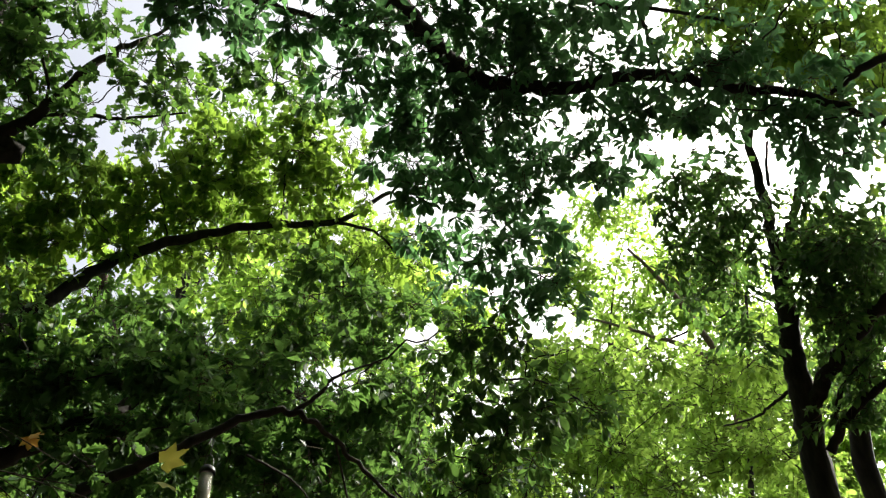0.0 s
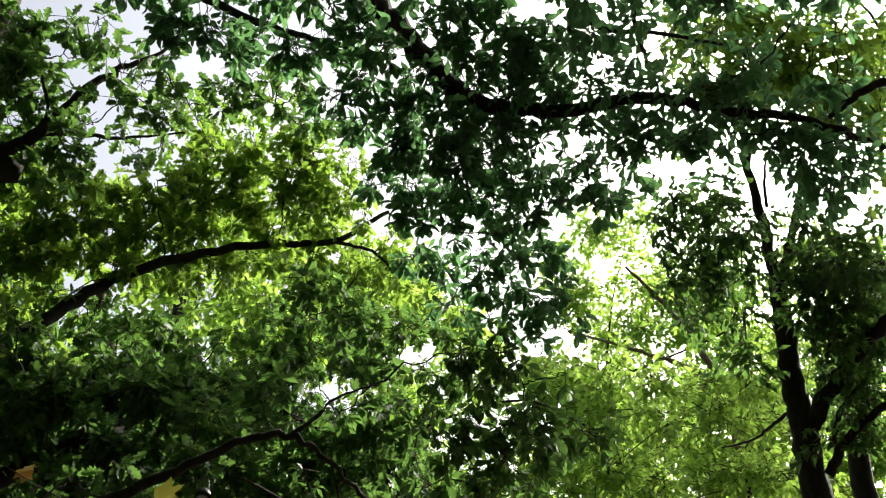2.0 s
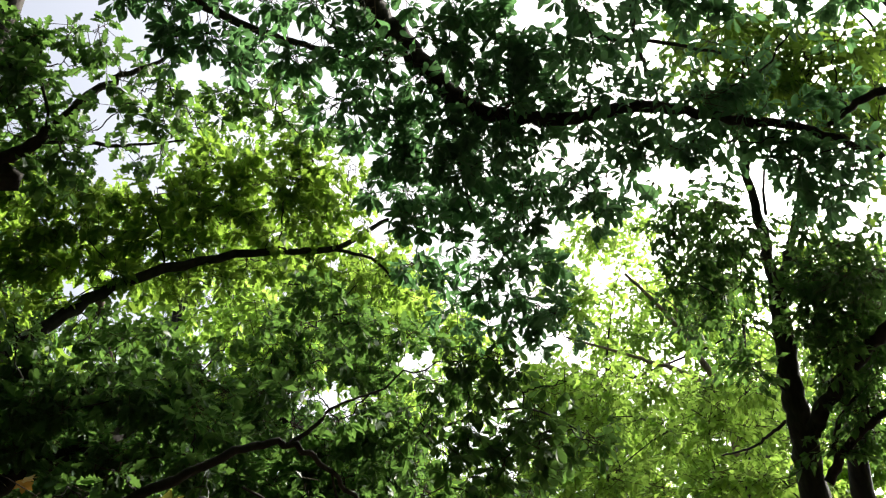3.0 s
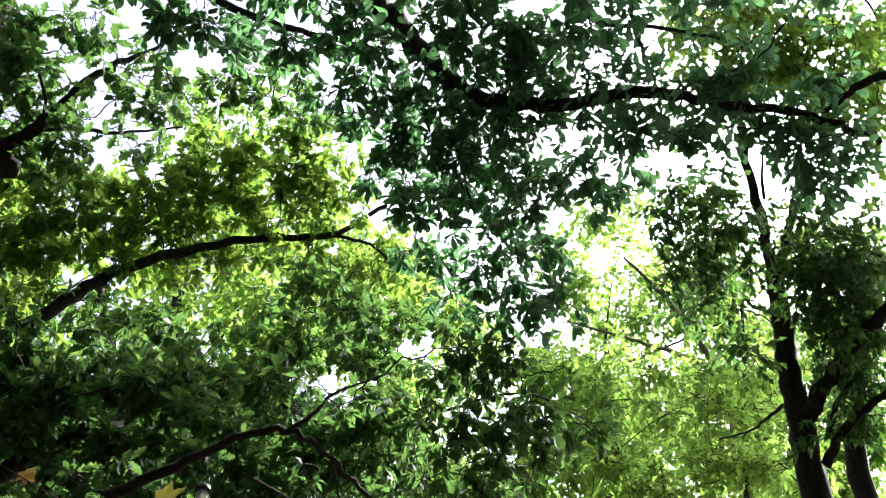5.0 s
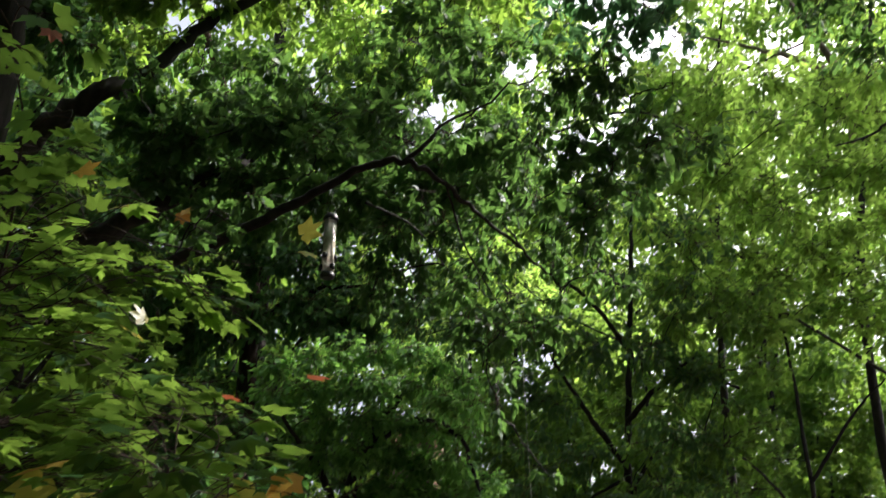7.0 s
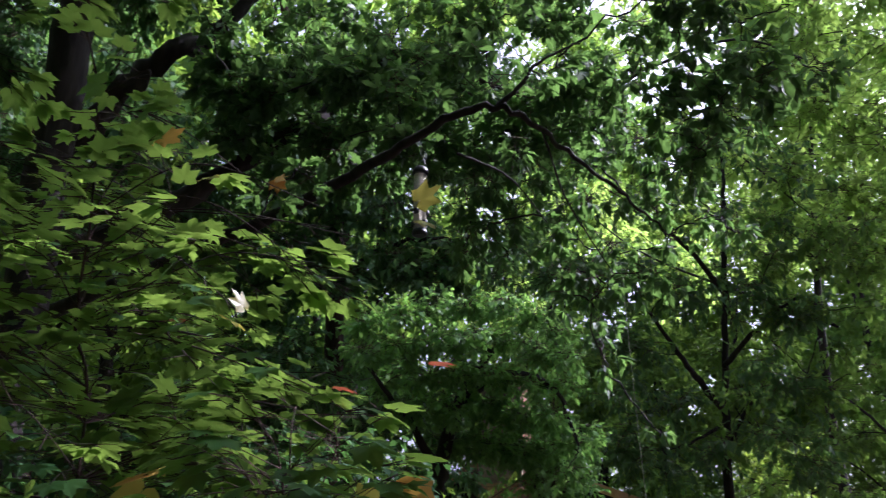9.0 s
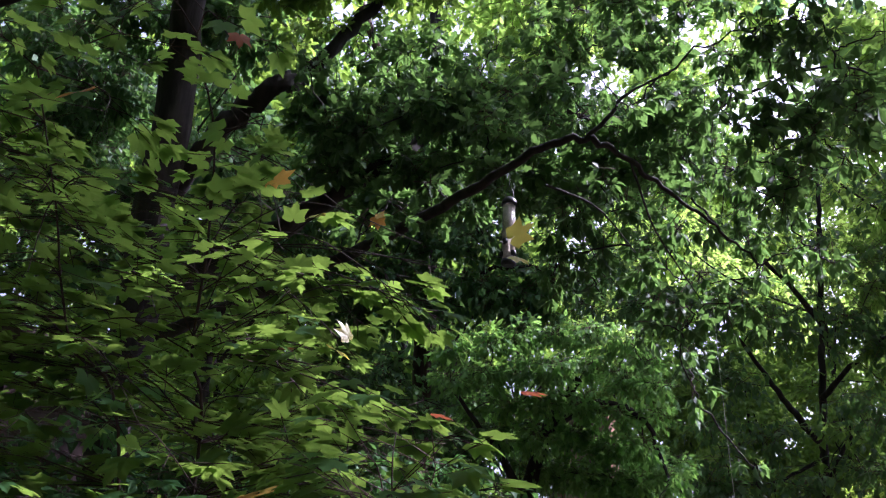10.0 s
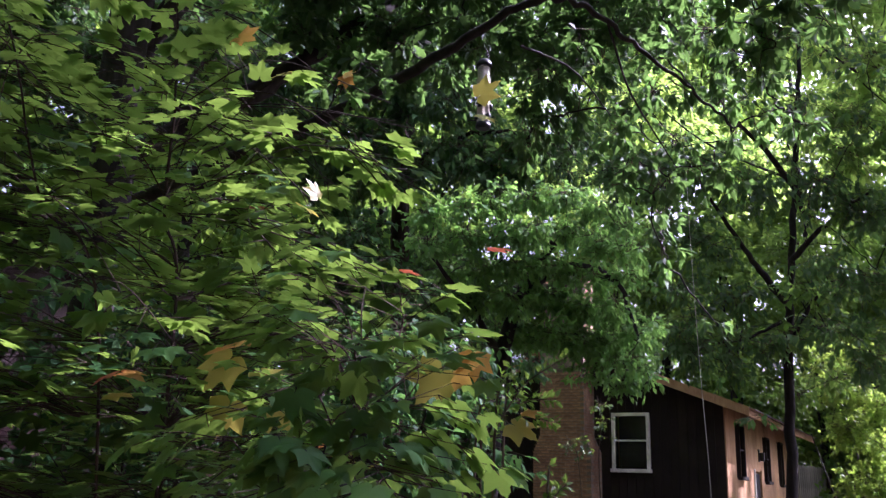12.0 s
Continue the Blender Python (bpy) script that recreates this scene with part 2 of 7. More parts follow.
lobes = [(0.04, 0.10), (0.15, 0.22), (0.10, 0.36), (0.25, 0.46), (0.13, 0.56), (0.29, 0.71), (0.15, 0.78), (0.12, 0.95)]
rim = [(0.0, 0.0)] + lobes + [(0.0, 1.0)] + [(-x, y) for x, y in reversed(lobes)]
LOBED_LEAF = (np.array([(0, 0.5, -0.02)] + [(x, y, 0.28 * abs(x) - 0.16 * y * y) for x, y in rim]), np.array([(0, i + 1, (i + 1) % len(rim) + 1) for i in range(len(rim))]))
FAR_OUTLINE = (np.array([(0, 0, 0), (-0.30, 0.5, 0.06), (0, 1, -0.08), (0.30, 0.5, 0.06)]), np.array([(0, 3, 2), (0, 2, 1)]))
polar = [(0, 1.0), (6, 0.84), (12, 0.80), (18, 0.62), (26, 0.56), (33, 0.64), (40, 0.76), (48, 0.95), (54, 0.78), (60, 0.70), (70, 0.60), (80, 0.56), (90, 0.60), (101, 0.66), (110, 0.54), (128, 0.42), (150, 0.34), (170, 0.18)]
ring = [(-r * math.sin(radians(a)), r * math.cos(radians(a))) for a, r in reversed(polar)] + [(r * math.sin(radians(a)), r * math.cos(radians(a))) for a, r in polar[1:]]
maple_v = [(0, 0, 0.0)] + [(x, y, 0.10 * abs(x) - 0.16 * (x * x + y * y)) for x, y in ring]
MAPLE = (np.array(maple_v), np.array([(0, i + 1, i) for i in range(1, len(ring))]))


def leaves_mesh(name, base, axis, normal, size, outline, mat):
    tv, tf = outline
    axis = unit(axis)
    normal = unit(normal - axis * (normal * axis).sum(1, keepdims=True))
    across = np.cross(axis, normal)
    n, k = len(base), len(tv)
    wide = rng.uniform(0.8, 1.2, (n, 1, 1))
    bend = rng.uniform(0.3, 1.8, (n, 1, 1))
    v = base[:, None] + size[:, None, None] * (tv[None, :, 0:1] * wide * across[:, None] + tv[None, :, 1:2] * axis[:, None] + tv[None, :, 2:3] * bend * normal[:, None])
    f = tf[None] + (np.arange(n) * k)[:, None, None]
    return raw_mesh(name, v.reshape(-1, 3), f.reshape(-1, 3), mat)


def sprays(clumps, leaf, lai, droop=0.5, flat=0.85, per=7, area=0.26, tuft=False):
    """Leafy shoots inside round clumps (x, y, z, radius, fullness). Gives leaf places and the shoots' sticks.
    tuft: the leaves fan out from the end of each shoot."""
    B, A, N, S, T0, T1 = [], [], [], [], [], []
    for x, y, z, r, full in clumps:
        m = max(2, int(lai * full * math.pi * r * r / (area * leaf * leaf) / per + 0.5))
        u = unit(rng.normal(size=(m, 3)))
        lump = 0.75 + 0.35 * np.sin(u @ rng.normal(0, 3, 3) + rng.uniform(0, 6))
        p = np.array((x, y, z)) + u * (r * lump * rng.uniform(0, 1, m) ** 0.42)[:, None] * np.array((1, 1, flat))
        d = unit(u * 0.5 + rng.normal(0, 0.7, (m, 3)) * np.array((1, 1, 0.5)) + np.array((0, 0, -0.35 * droop)))
        s = leaf * rng.uniform(0.75, 1.2, m)
        reach = 0.7 if tuft else 2.0
        T0.append(p - d * (s * (0.8 if tuft else 1.5))[:, None] + np.array((0, 0, 0.3)) * s[:, None])
        T1.append(p + d * (s * reach)[:, None])
        e1 = unit(np.cross(d, np.array((0.13, 0.27, 0.95))))
        e2 = np.cross(d, e1)
        turn = rng.uniform(0, 6.28, m)
        for j in range(per):
            if tuft:
                along = reach * (0.35 + 0.65 * (j + rng.uniform(0, 0.8, m)) / per)
                w = turn + j * 2.4 + rng.normal(0, 0.3, m)
                side = np.cos(w)[:, None] * e1 + np.sin(w)[:, None] * e2
                a = unit(d * rng.uniform(0.2, 0.9, (m, 1)) + side * 0.9 + np.array((0, 0, -0.55 * droop)))
            else:
                along = (j + rng.uniform(0, 0.8, m)) / per * reach
                a = unit(d * (0.4 + 0.5 * j / per) + unit(rng.normal(0, 1, (m, 3))) * 0.75 + np.array((0, 0, -droop)))
            B.append(p + d * (s * along)[:, None])
            A.append(a)
            N.append(np.array((0, 0, 1.0)) + rng.normal(0, 0.45, (m, 3)))
            S.append(s * rng.uniform(0.7, 1.15, m))
    return [np.concatenate(q) for q in (B, A, N, S, T0, T1)]


def sticks_mesh(name, p0, p1, r, mat):
    """Thin three-sided sticks."""
    w = unit(p1 - p0)
    u = unit(np.cross(w, np.array((0.2, 0.5, 0.84))))
    v = np.cross(w, u)
    n = len(p0)
    V = np.empty((n, 6, 3))
    for k in range(3):
        o = math.cos(k * 2.094) * u + math.sin(k * 2.094) * v
        V[:, k], V[:, 3 + k] = p0 + o * r, p1 + o * r * 0.5
    F = np.array([(0, 1, 4, 3), (1, 2, 5, 4), (2, 0, 3, 5)])[None] + (np.arange(n) * 6)[:, None, None]
    return raw_mesh(name, V.reshape(-1, 3), F.reshape(-1, 4), mat)


def crown(tree, clumps, leaf, mat, outline=LONG_LEAF, lai=4.2, droop=0.5, flat=0.85, twig=0.0035, area=0.26, label="", boughs=True, tuft=False, bare=()):
    """Leaf clumps on a tree, each carried by a bough that springs from the nearest limb or bough.
    bare: centre lines of heavy limbs and widths, with few leaves hanging right under them."""
    if boughs:
        known = np.concatenate(lines[tree.name])
        todo = sorted(clumps, key=lambda q: float(np.min(np.linalg.norm(known - np.array(q[:3]), axis=1))))
        for x, y, z, r, full in todo:
            c = np.array((x, y, z))
            gap = np.linalg.norm(known - c, axis=1) + 0.8 * np.maximum(0, known[:, 2] - z)
            p = known[int(np.argmin(gap))]
            span = np.linalg.norm(p - c)
            if span > 0.12:
                mid = (p + c) / 2 + np.array((0, 0, 0.10 * span)) + rng.normal(0, 0.06 * span, 3)
                tip = c + (c - p) / span * r * 0.6
                rad = min(0.016, 0.004 + 0.006 * span)
                v, f, line = tube([p, mid, c, tip], rad, 0.003, 5, 4, 0.01)
                child("bough", raw_mesh("bough", v, f, DARK_BARK, True), tree)
                known = np.concatenate([known, line])
                lines[tree.name].append(line)
    B, A, N, S, T0, T1 = sprays(clumps, leaf, lai, droop, flat, area=area, tuft=tuft)
    mids = B + A * S[:, None] * 0.5
    open_to_sun = ~sunlit(mids, 0.3, 0.09)
    for line, wide in bare:
        q = mids[:, None] - line[None]
        below = q @ np.array((0.05, -0.58, -0.81))
        aside = np.linalg.norm(q - below[..., None] * np.array((0.05, -0.58, -0.81)), axis=2)
        open_to_sun &= ~((below > -0.05) & (below < 1.2) & (aside < wide)).any(axis=1) | (rng.uniform(0, 1, len(mids)) < 0.15)
    B, A, N, S = B[open_to_sun], A[open_to_sun], N[open_to_sun], S[open_to_sun]
    child("crown", leaves_mesh("crown", B, A, N, S, outline, mat), tree, label, "stuff")
    if twig:
        child("twig", sticks_mesh("twig", T0, T1, twig, TWIG_BARK), tree, "", "stuff")


# ---- ground ----
def make_ground():
    n = 90
    g = np.linspace(-1, 1, n)
    g = np.sign(g) * (np.abs(g) ** 2.6) * 600
    X, Y = np.meshgrid(g, g, indexing="ij")
    Z = 0.10 * np.sin(X * 0.35 + 1) * np.cos(Y * 0.28) + 0.04 * np.sin(X * 1.3) * np.sin(Y * 1.1 + 2) - 0.05
    i, j = np.meshgrid(np.arange(n - 1), np.arange(n - 1), indexing="ij")
    F = np.stack([i * n + j, (i + 1) * n + j, (i + 1) * n + j + 1, i * n + j + 1], -1).reshape(-1, 4)
    ob = new("ground", raw_mesh("ground", np.stack([X, Y, Z], -1).reshape(-1, 3), F, SOIL, True))
    tagged(ob, "brown forest floor with leaf litter under the trees", "ground", kind="structure")


make_ground()

# ---- big oak by the feeder: trunk, three great limbs ----
oak = thing("oak_tree", (-3.85, 4.45, 0), "tall dark-barked oak tree with long arching limbs and hanging leaves", "tree")
limb(oak, "trunk", [(-3.85, 4.45, 0), (-3.85, 4.45, 4.69), (-3.73, 4.23, 5.83), (-3.58, 3.91, 7.26), (-3.73, 3.67, 9.72)], 0.165, 0.07, steps=8, label="dark furrowed trunk")
limb(oak, "limb", [(-3.85, 4.56, 4.52), (-3.51, 4.62, 5.03), (-3.15, 4.72, 5.41), (-3.25, 5.01, 5.58), (-3.06, 5.07, 5.83), (-2.64, 5.20, 6.42), (-1.78, 5.37, 6.92), (-0.99, 5.58, 7.19), (-0.48, 5.57, 7.55)], 0.09, 0.02)
limb(oak, "limb", [(-0.99, 5.58, 7.19), (-0.63, 5.68, 7.15), (-0.43, 5.83, 7.01)], 0.02, 0.01, sides=6)
limb(oak, "limb", [(-3.96, 4.81, 3.85), (-3.40, 5.02, 4.28), (-2.90, 5.22, 4.68), (-2.50, 5.42, 5.08), (-2.30, 5.58, 5.34), (-1.93, 5.73, 5.86)], 0.10, 0.02)
limb(oak, "limb", [(-4.00, 4.91, 3.55), (-2.67, 4.65, 3.84), (-1.87, 4.35, 3.97), (-1.45, 4.21, 4.07), (-1.12, 4.20, 4.24), (-0.86, 4.22, 4.29), (-0.64, 4.41, 4.21), (-0.45, 4.61, 4.09), (-0.22, 4.89, 3.99), (0.01, 5.17, 3.83)], 0.052, 0.006, power=0.6)
limb(oak, "limb", [(-0.86, 4.22, 4.29), (-0.72, 4.26, 4.45), (-0.64, 4.30, 4.59), (-0.39, 4.42, 4.79)], 0.016, 0.005, sides=6)
limb(oak, "limb", [(-0.64, 4.41, 4.21), (-0.56, 4.68, 3.93), (-0.44, 4.98, 3.76), (-0.33, 5.15, 3.60)], 0.008, 0.003, sides=6)
limb(oak, "limb", [(-1.11, 4.30, 4.07), (-0.87, 4.59, 4.04), (-0.69, 4.91, 3.87)], 0.008, 0.003, sides=6)
limb(oak, "limb", [(-1.93, 5.73, 5.86), (-0.66, 5.89, 5.28), (0.05, 5.81, 5.45), (0.63, 5.72, 5.53), (1.10, 5.79, 5.33)], 0.02, 0.006, sides=7)
# upper clumps wear the lighter leaf, sun on the oak's top by colour
crown(oak, [(-2.83, 4.94, 7.17, 0.18, 0.9), (-2.70, 5.11, 7.22, 0.21, 1), (-2.39, 4.92, 7.14, 0.20, 1), (-2.25, 5.09, 7.48, 0.20, 0.8), (-2.22, 5.12, 7.83, 0.18, 0.8), (-2.05, 4.87, 7.76, 0.15, 0.7), (-1.95, 5.13, 7.75, 0.20, 0.8), (-1.78, 5.17, 7.95, 0.21, 0.7), (-1.88, 5.34, 7.68, 0.24, 1), (-1.61, 5.26, 7.74, 0.20, 0.8), (-1.35, 5.08, 8.00, 0.24, 0.9), (-1.15, 5.19, 7.96, 0.24, 0.8), (-1.30, 5.07, 7.51, 0.20, 0.9)], 0.11, LIGHT_LEAF, LOBED_LEAF, lai=3.3, area=0.24, tuft=True)
crown(oak, [(-1.08, 5.24, 7.62, 0.23, 0.8), (-0.81, 5.09, 7.67, 0.20, 0.5), (-0.91, 5.27, 7.42, 0.19, 0.6), (-1.50, 5.39, 7.49, 0.24, 1), (-1.75, 5.30, 7.25, 0.23, 1), (-2.09, 5.31, 7.42, 0.24, 1), (-2.36, 5.31, 7.28, 0.24, 1), (-2.53, 5.13, 6.89, 0.23, 1), (-2.83, 5.27, 6.96, 0.21, 1), (-2.24, 5.42, 7.03, 0.21, 0.9), (-1.97, 5.60, 7.28, 0.19, 0.8), (-1.49, 5.34, 7.07, 0.20, 0.7), (-1.20, 5.31, 7.24, 0.23, 0.8)], 0.11, LIGHT_LEAF, LOBED_LEAF, lai=3.3, area=0.24, tuft=True)
crown(oak, [(-0.99, 5.57, 7.37, 0.18, 0.7), (-0.72, 5.47, 7.40, 0.17, 0.5), (-0.75, 5.82, 7.31, 0.17, 0.5), (-0.47, 5.60, 7.23, 0.17, 0.5), (-1.12, 5.58, 7.02, 0.20, 0.7), (-1.50, 5.94, 7.30, 0.22, 0.8), (-1.71, 5.55, 6.94, 0.18, 0.6), (-1.97, 5.49, 6.81, 0.20, 0.7), (-2.27, 5.53, 6.79, 0.21, 0.8), (-2.55, 5.49, 6.77, 0.21, 0.7), (-0.82, 5.73, 6.94, 0.20, 0.7), (-0.53, 5.91, 7.11, 0.21, 0.7), (-0.29, 6.24, 7.18, 0.21, 0.5)], 0.11, LIGHT_LEAF, LOBED_LEAF, lai=3.3, area=0.24, tuft=True)
crown(oak, [(-1.04, 5.35, 6.41, 0.21, 0.9), (-0.84, 5.65, 6.47, 0.22, 0.9), (-1.20, 5.82, 6.50, 0.22, 0.8), (-1.52, 5.94, 6.55, 0.19, 0.7), (-0.94, 6.19, 6.54, 0.23, 0.9), (-0.63, 5.62, 6.20, 0.21, 1), (-1.18, 5.93, 6.21, 0.22, 0.9), (-0.53, 6.27, 6.34, 0.23, 1), (-0.30, 5.58, 6.16, 0.18, 0.7), (-0.76, 6.07, 6.19, 0.20, 0.8)], 0.11, OAK_LEAF, LOBED_LEAF, lai=3.3, area=0.24, tuft=True)
crown(oak, [(-1.41, 5.69, 5.97, 0.19, 0.8), (-0.12, 6.03, 6.52, 0.17, 0.6), (-2.88, 5.56, 6.45, 0.14, 0.5), (-2.84, 5.43, 6.09, 0.19, 0.6), (-2.42, 5.24, 5.87, 0.16, 0.7), (-2.20, 5.31, 5.98, 0.18, 0.7), (-2.61, 5.57, 5.91, 0.19, 0.9), (-2.47, 5.93, 6.12, 0.20, 0.9), (-2.03, 5.58, 5.96, 0.17, 0.7), (-1.85, 5.84, 6.28, 0.16, 0.5)], 0.11, OAK_LEAF, LOBED_LEAF, lai=3.3, area=0.24, tuft=True)
crown(oak, [(-2.76, 4.77, 4.97, 0.21, 1), (-2.50, 4.74, 4.90, 0.20, 1), (-2.51, 5.14, 5.32, 0.22, 1.1), (-2.13, 4.86, 5.07, 0.21, 1.1), (-1.94, 5.01, 5.12, 0.21, 1.1), (-1.86, 5.36, 5.52, 0.20, 1.1), (-1.58, 5.17, 5.32, 0.16, 0.7), (-1.41, 5.49, 5.55, 0.19, 0.9), (-1.11, 5.28, 5.39, 0.16, 0.7), (-1.69, 4.94, 4.88, 0.20, 1), (-1.56, 5.28, 5.06, 0.21, 0.9), (-1.39, 5.74, 5.40, 0.19, 0.7), (-1.08, 5.47, 5.22, 0.16, 0.6), (-2.19, 5.74, 5.22, 0.23, 1.1)], 0.10, OAK_LEAF, LOBED_LEAF, lai=4.2, area=0.24, tuft=True)
crown(oak, [(-1.59, 4.95, 4.54, 0.19, 1.1), (-2.16, 5.14, 4.71, 0.21, 1.2), (-2.55, 5.42, 5.02, 0.22, 1.1), (-2.72, 5.26, 4.93, 0.22, 1), (-2.85, 5.07, 4.82, 0.22, 1), (-1.53, 5.67, 4.97, 0.22, 1.1), (-1.34, 5.97, 5.05, 0.23, 1.1), (-1.05, 5.75, 5.06, 0.20, 0.9), (-0.82, 5.58, 5.09, 0.18, 0.9), (-0.62, 5.57, 5.18, 0.19, 1), (-0.37, 5.62, 5.36, 0.20, 0.9), (-0.55, 5.22, 5.19, 0.14, 0.8), (-0.96, 5.87, 4.84, 0.22, 1), (-0.71, 5.81, 4.89, 0.18, 0.8)], 0.10, OAK_LEAF, LOBED_LEAF, lai=4.2, area=0.24, tuft=True)
crown(oak, [(-0.47, 5.92, 5.15, 0.20, 1.1), (-0.28, 5.55, 5.06, 0.16, 0.9), (-0.52, 5.28, 4.42, 0.15, 0.8), (-1.26, 5.73, 4.67, 0.19, 1), (-1.66, 5.97, 4.86, 0.20, 1), (-0.29, 5.90, 4.84, 0.14, 0.4), (-2.86, 4.83, 5.35, 0.17, 0.8), (-2.82, 4.46, 5.30, 0.16, 0.5), (-2.55, 4.71, 5.11, 0.14, 0.7), (-2.99, 4.93, 5.28, 0.20, 1), (-2.35, 4.85, 4.38, 0.20, 1), (-2.99, 5.52, 4.73, 0.23, 1), (-2.40, 5.79, 4.78, 0.23, 1), (-2.09, 5.98, 4.87, 0.23, 1)], 0.10, OAK_LEAF, LOBED_LEAF, lai=4.2, area=0.24, tuft=True)
crown(oak, [(0.13, 4.40, 4.99, 0.16, 1), (0.34, 4.38, 4.97, 0.16, 1), (0.05, 4.89, 5.09, 0.19, 1), (0.27, 4.65, 4.91, 0.19, 1.1), (0.49, 4.53, 4.91, 0.14, 0.8), (0.16, 4.78, 4.70, 0.18, 1.1), (0.38, 4.92, 4.78, 0.19, 1.1), (0.58, 4.62, 4.66, 0.16, 1), (0.77, 4.82, 4.67, 0.15, 1.1), (0.97, 4.90, 4.69, 0.13, 1.1)], 0.105, OAK_LEAF, OBOVATE_LEAF, lai=3.0, droop=1.0, area=0.27, tuft=True)
crown(oak, [(1.07, 4.86, 4.77, 0.07, 0.9), (0.56, 4.65, 4.44, 0.16, 1), (0.79, 5.08, 4.61, 0.13, 0.8), (0.37, 4.92, 4.53, 0.17, 1), (0.15, 4.94, 4.50, 0.17, 1), (0.51, 5.05, 4.43, 0.14, 0.8), (0.25, 4.96, 4.27, 0.16, 0.9), (-0.10, 4.84, 5.15, 0.16, 0.8), (-0.13, 4.64, 4.73, 0.15, 0.7), (0.76, 4.65, 4.99, 0.09, 0.4), (-0.03, 4.73, 4.54, 0.13, 0.8)], 0.105, OAK_LEAF, OBOVATE_LEAF, lai=3.0, droop=1.0, area=0.27, tuft=True)
crown(oak, [(-0.11, 5.08, 4.44, 0.14, 0.8), (0.02, 5.28, 4.41, 0.15, 0.9), (-0.10, 5.34, 4.29, 0.12, 0.7), (0.09, 4.91, 4.13, 0.12, 0.8), (0.20, 5.21, 4.16, 0.14, 0.8), (-0.04, 5.42, 4.12, 0.15, 0.8), (-0.28, 5.00, 4.04, 0.12, 0.7), (0.21, 5.18, 3.91, 0.12, 0.6), (0.39, 5.35, 3.93, 0.15, 0.8), (0.01, 5.42, 3.88, 0.15, 0.7), (0.46, 5.23, 3.80, 0.10, 0.7), (0.32, 5.09, 4.40, 0.12, 0.7), (-1.22, 5.15, 4.16, 0.17, 1), (-1.13, 5.07, 3.92, 0.16, 1), (-1.28, 5.26, 3.86, 0.15, 0.8)], 0.095, OAK_LEAF, NARROW_LEAF, lai=2.8, droop=1.3, area=0.27, tuft=True)
crown(oak, [(-1.02, 5.09, 4.24, 0.14, 0.7), (-0.98, 5.27, 4.03, 0.12, 0.7), (-1.04, 5.00, 4.32, 0.12, 0.6), (-0.87, 4.89, 4.36, 0.12, 0.7), (-0.73, 5.06, 4.19, 0.12, 0.7), (-0.67, 5.47, 4.00, 0.12, 0.7), (-0.55, 5.15, 3.64, 0.13, 0.8), (-0.63, 5.17, 3.50, 0.13, 0.8), (-0.42, 5.11, 3.47, 0.14, 0.9), (-0.32, 5.50, 3.86, 0.12, 0.7), (-0.47, 5.73, 3.44, 0.15, 0.9), (-0.43, 5.35, 3.11, 0.12, 0.5), (-0.19, 5.23, 3.60, 0.12, 0.7), (-0.06, 5.20, 3.54, 0.12, 0.8), (-0.16, 5.66, 2.75, 0.09, 0.5)], 0.095, OAK_LEAF, NARROW_LEAF, lai=2.8, droop=1.3, area=0.27, tuft=True)

crown(oak, [(-2.01, 3.90, 3.71, 0.11, 0.45), (-1.94, 4.15, 3.96, 0.11, 0.45), (-1.71, 4.04, 4.00, 0.11, 0.45)], 0.10, OAK_LEAF, LOBED_LEAF, lai=3.0, area=0.24, tuft=True)
crown(oak, [(-1.07, 4.94, 4.17, 0.14, 0.7), (-0.89, 5.13, 4.02, 0.15, 0.7), (-0.71, 5.46, 4.00, 0.16, 0.7), (-0.47, 5.30, 4.15, 0.16, 0.7), (-0.97, 5.14, 3.76, 0.14, 0.6), (-0.64, 5.39, 3.69, 0.15, 0.6), (-0.35, 5.37, 3.85, 0.15, 0.6), (-0.22, 5.30, 3.59, 0.13, 0.5), (-1.26, 5.34, 4.01, 0.14, 0.6), (-0.73, 4.96, 4.26, 0.13, 0.6), (-0.37, 5.11, 4.33, 0.13, 0.6), (-0.85, 4.73, 5.02, 0.13, 0.5), (-0.65, 4.82, 4.84, 0.12, 0.5), (-0.08, 4.93, 4.84, 0.13, 0.5), (-0.20, 5.13, 4.67, 0.14, 0.5)], 0.095, OAK_LEAF, NARROW_LEAF, lai=2.8, droop=1.2, area=0.27, tuft=True)

# ---- hickory reaching overhead ----
hick = thing("hickory_tree", (3.6, -2.2, 0), "broad hickory tree with a heavy crooked limb overhead", "tree")
limb(hick, "trunk", [(3.6, -2.2, 0), (3.5, -2.0, 2.5), (3.0, -1.2, 5.5), (2.2, 0.2, 8.0), (1.6, 1.5, 10.5)], 0.24, 0.09)
heavy = limb(hick, "limb", [(2.7, -0.7, 6.4), (-0.72, 2.21, 6.97), (-0.48, 2.76, 6.74), (-0.28, 3.09, 6.68), (-0.06, 3.28, 6.57), (0.09, 3.41, 6.48), (0.35, 3.53, 6.39), (0.85, 3.58, 6.41), (1.42, 3.52, 6.45), (1.98, 3.57, 6.35), (2.45, 3.57, 6.26), (2.93, 3.67, 6.05)], 0.10, 0.022)
limb(hick, "limb", [(0.03, 3.36, 6.52), (0.11, 3.62, 6.33), (0.16, 3.92, 6.22), (0.25, 4.24, 6.07)], 0.03, 0.008, sides=6)
slight = limb(hick, "limb", [(-1.63, 2.85, 6.81), (-1.22, 3.09, 6.79), (-0.94, 3.19, 6.78), (-0.64, 3.28, 6.77), (-0.29, 3.30, 6.67)], 0.035, 0.015, sides=6)
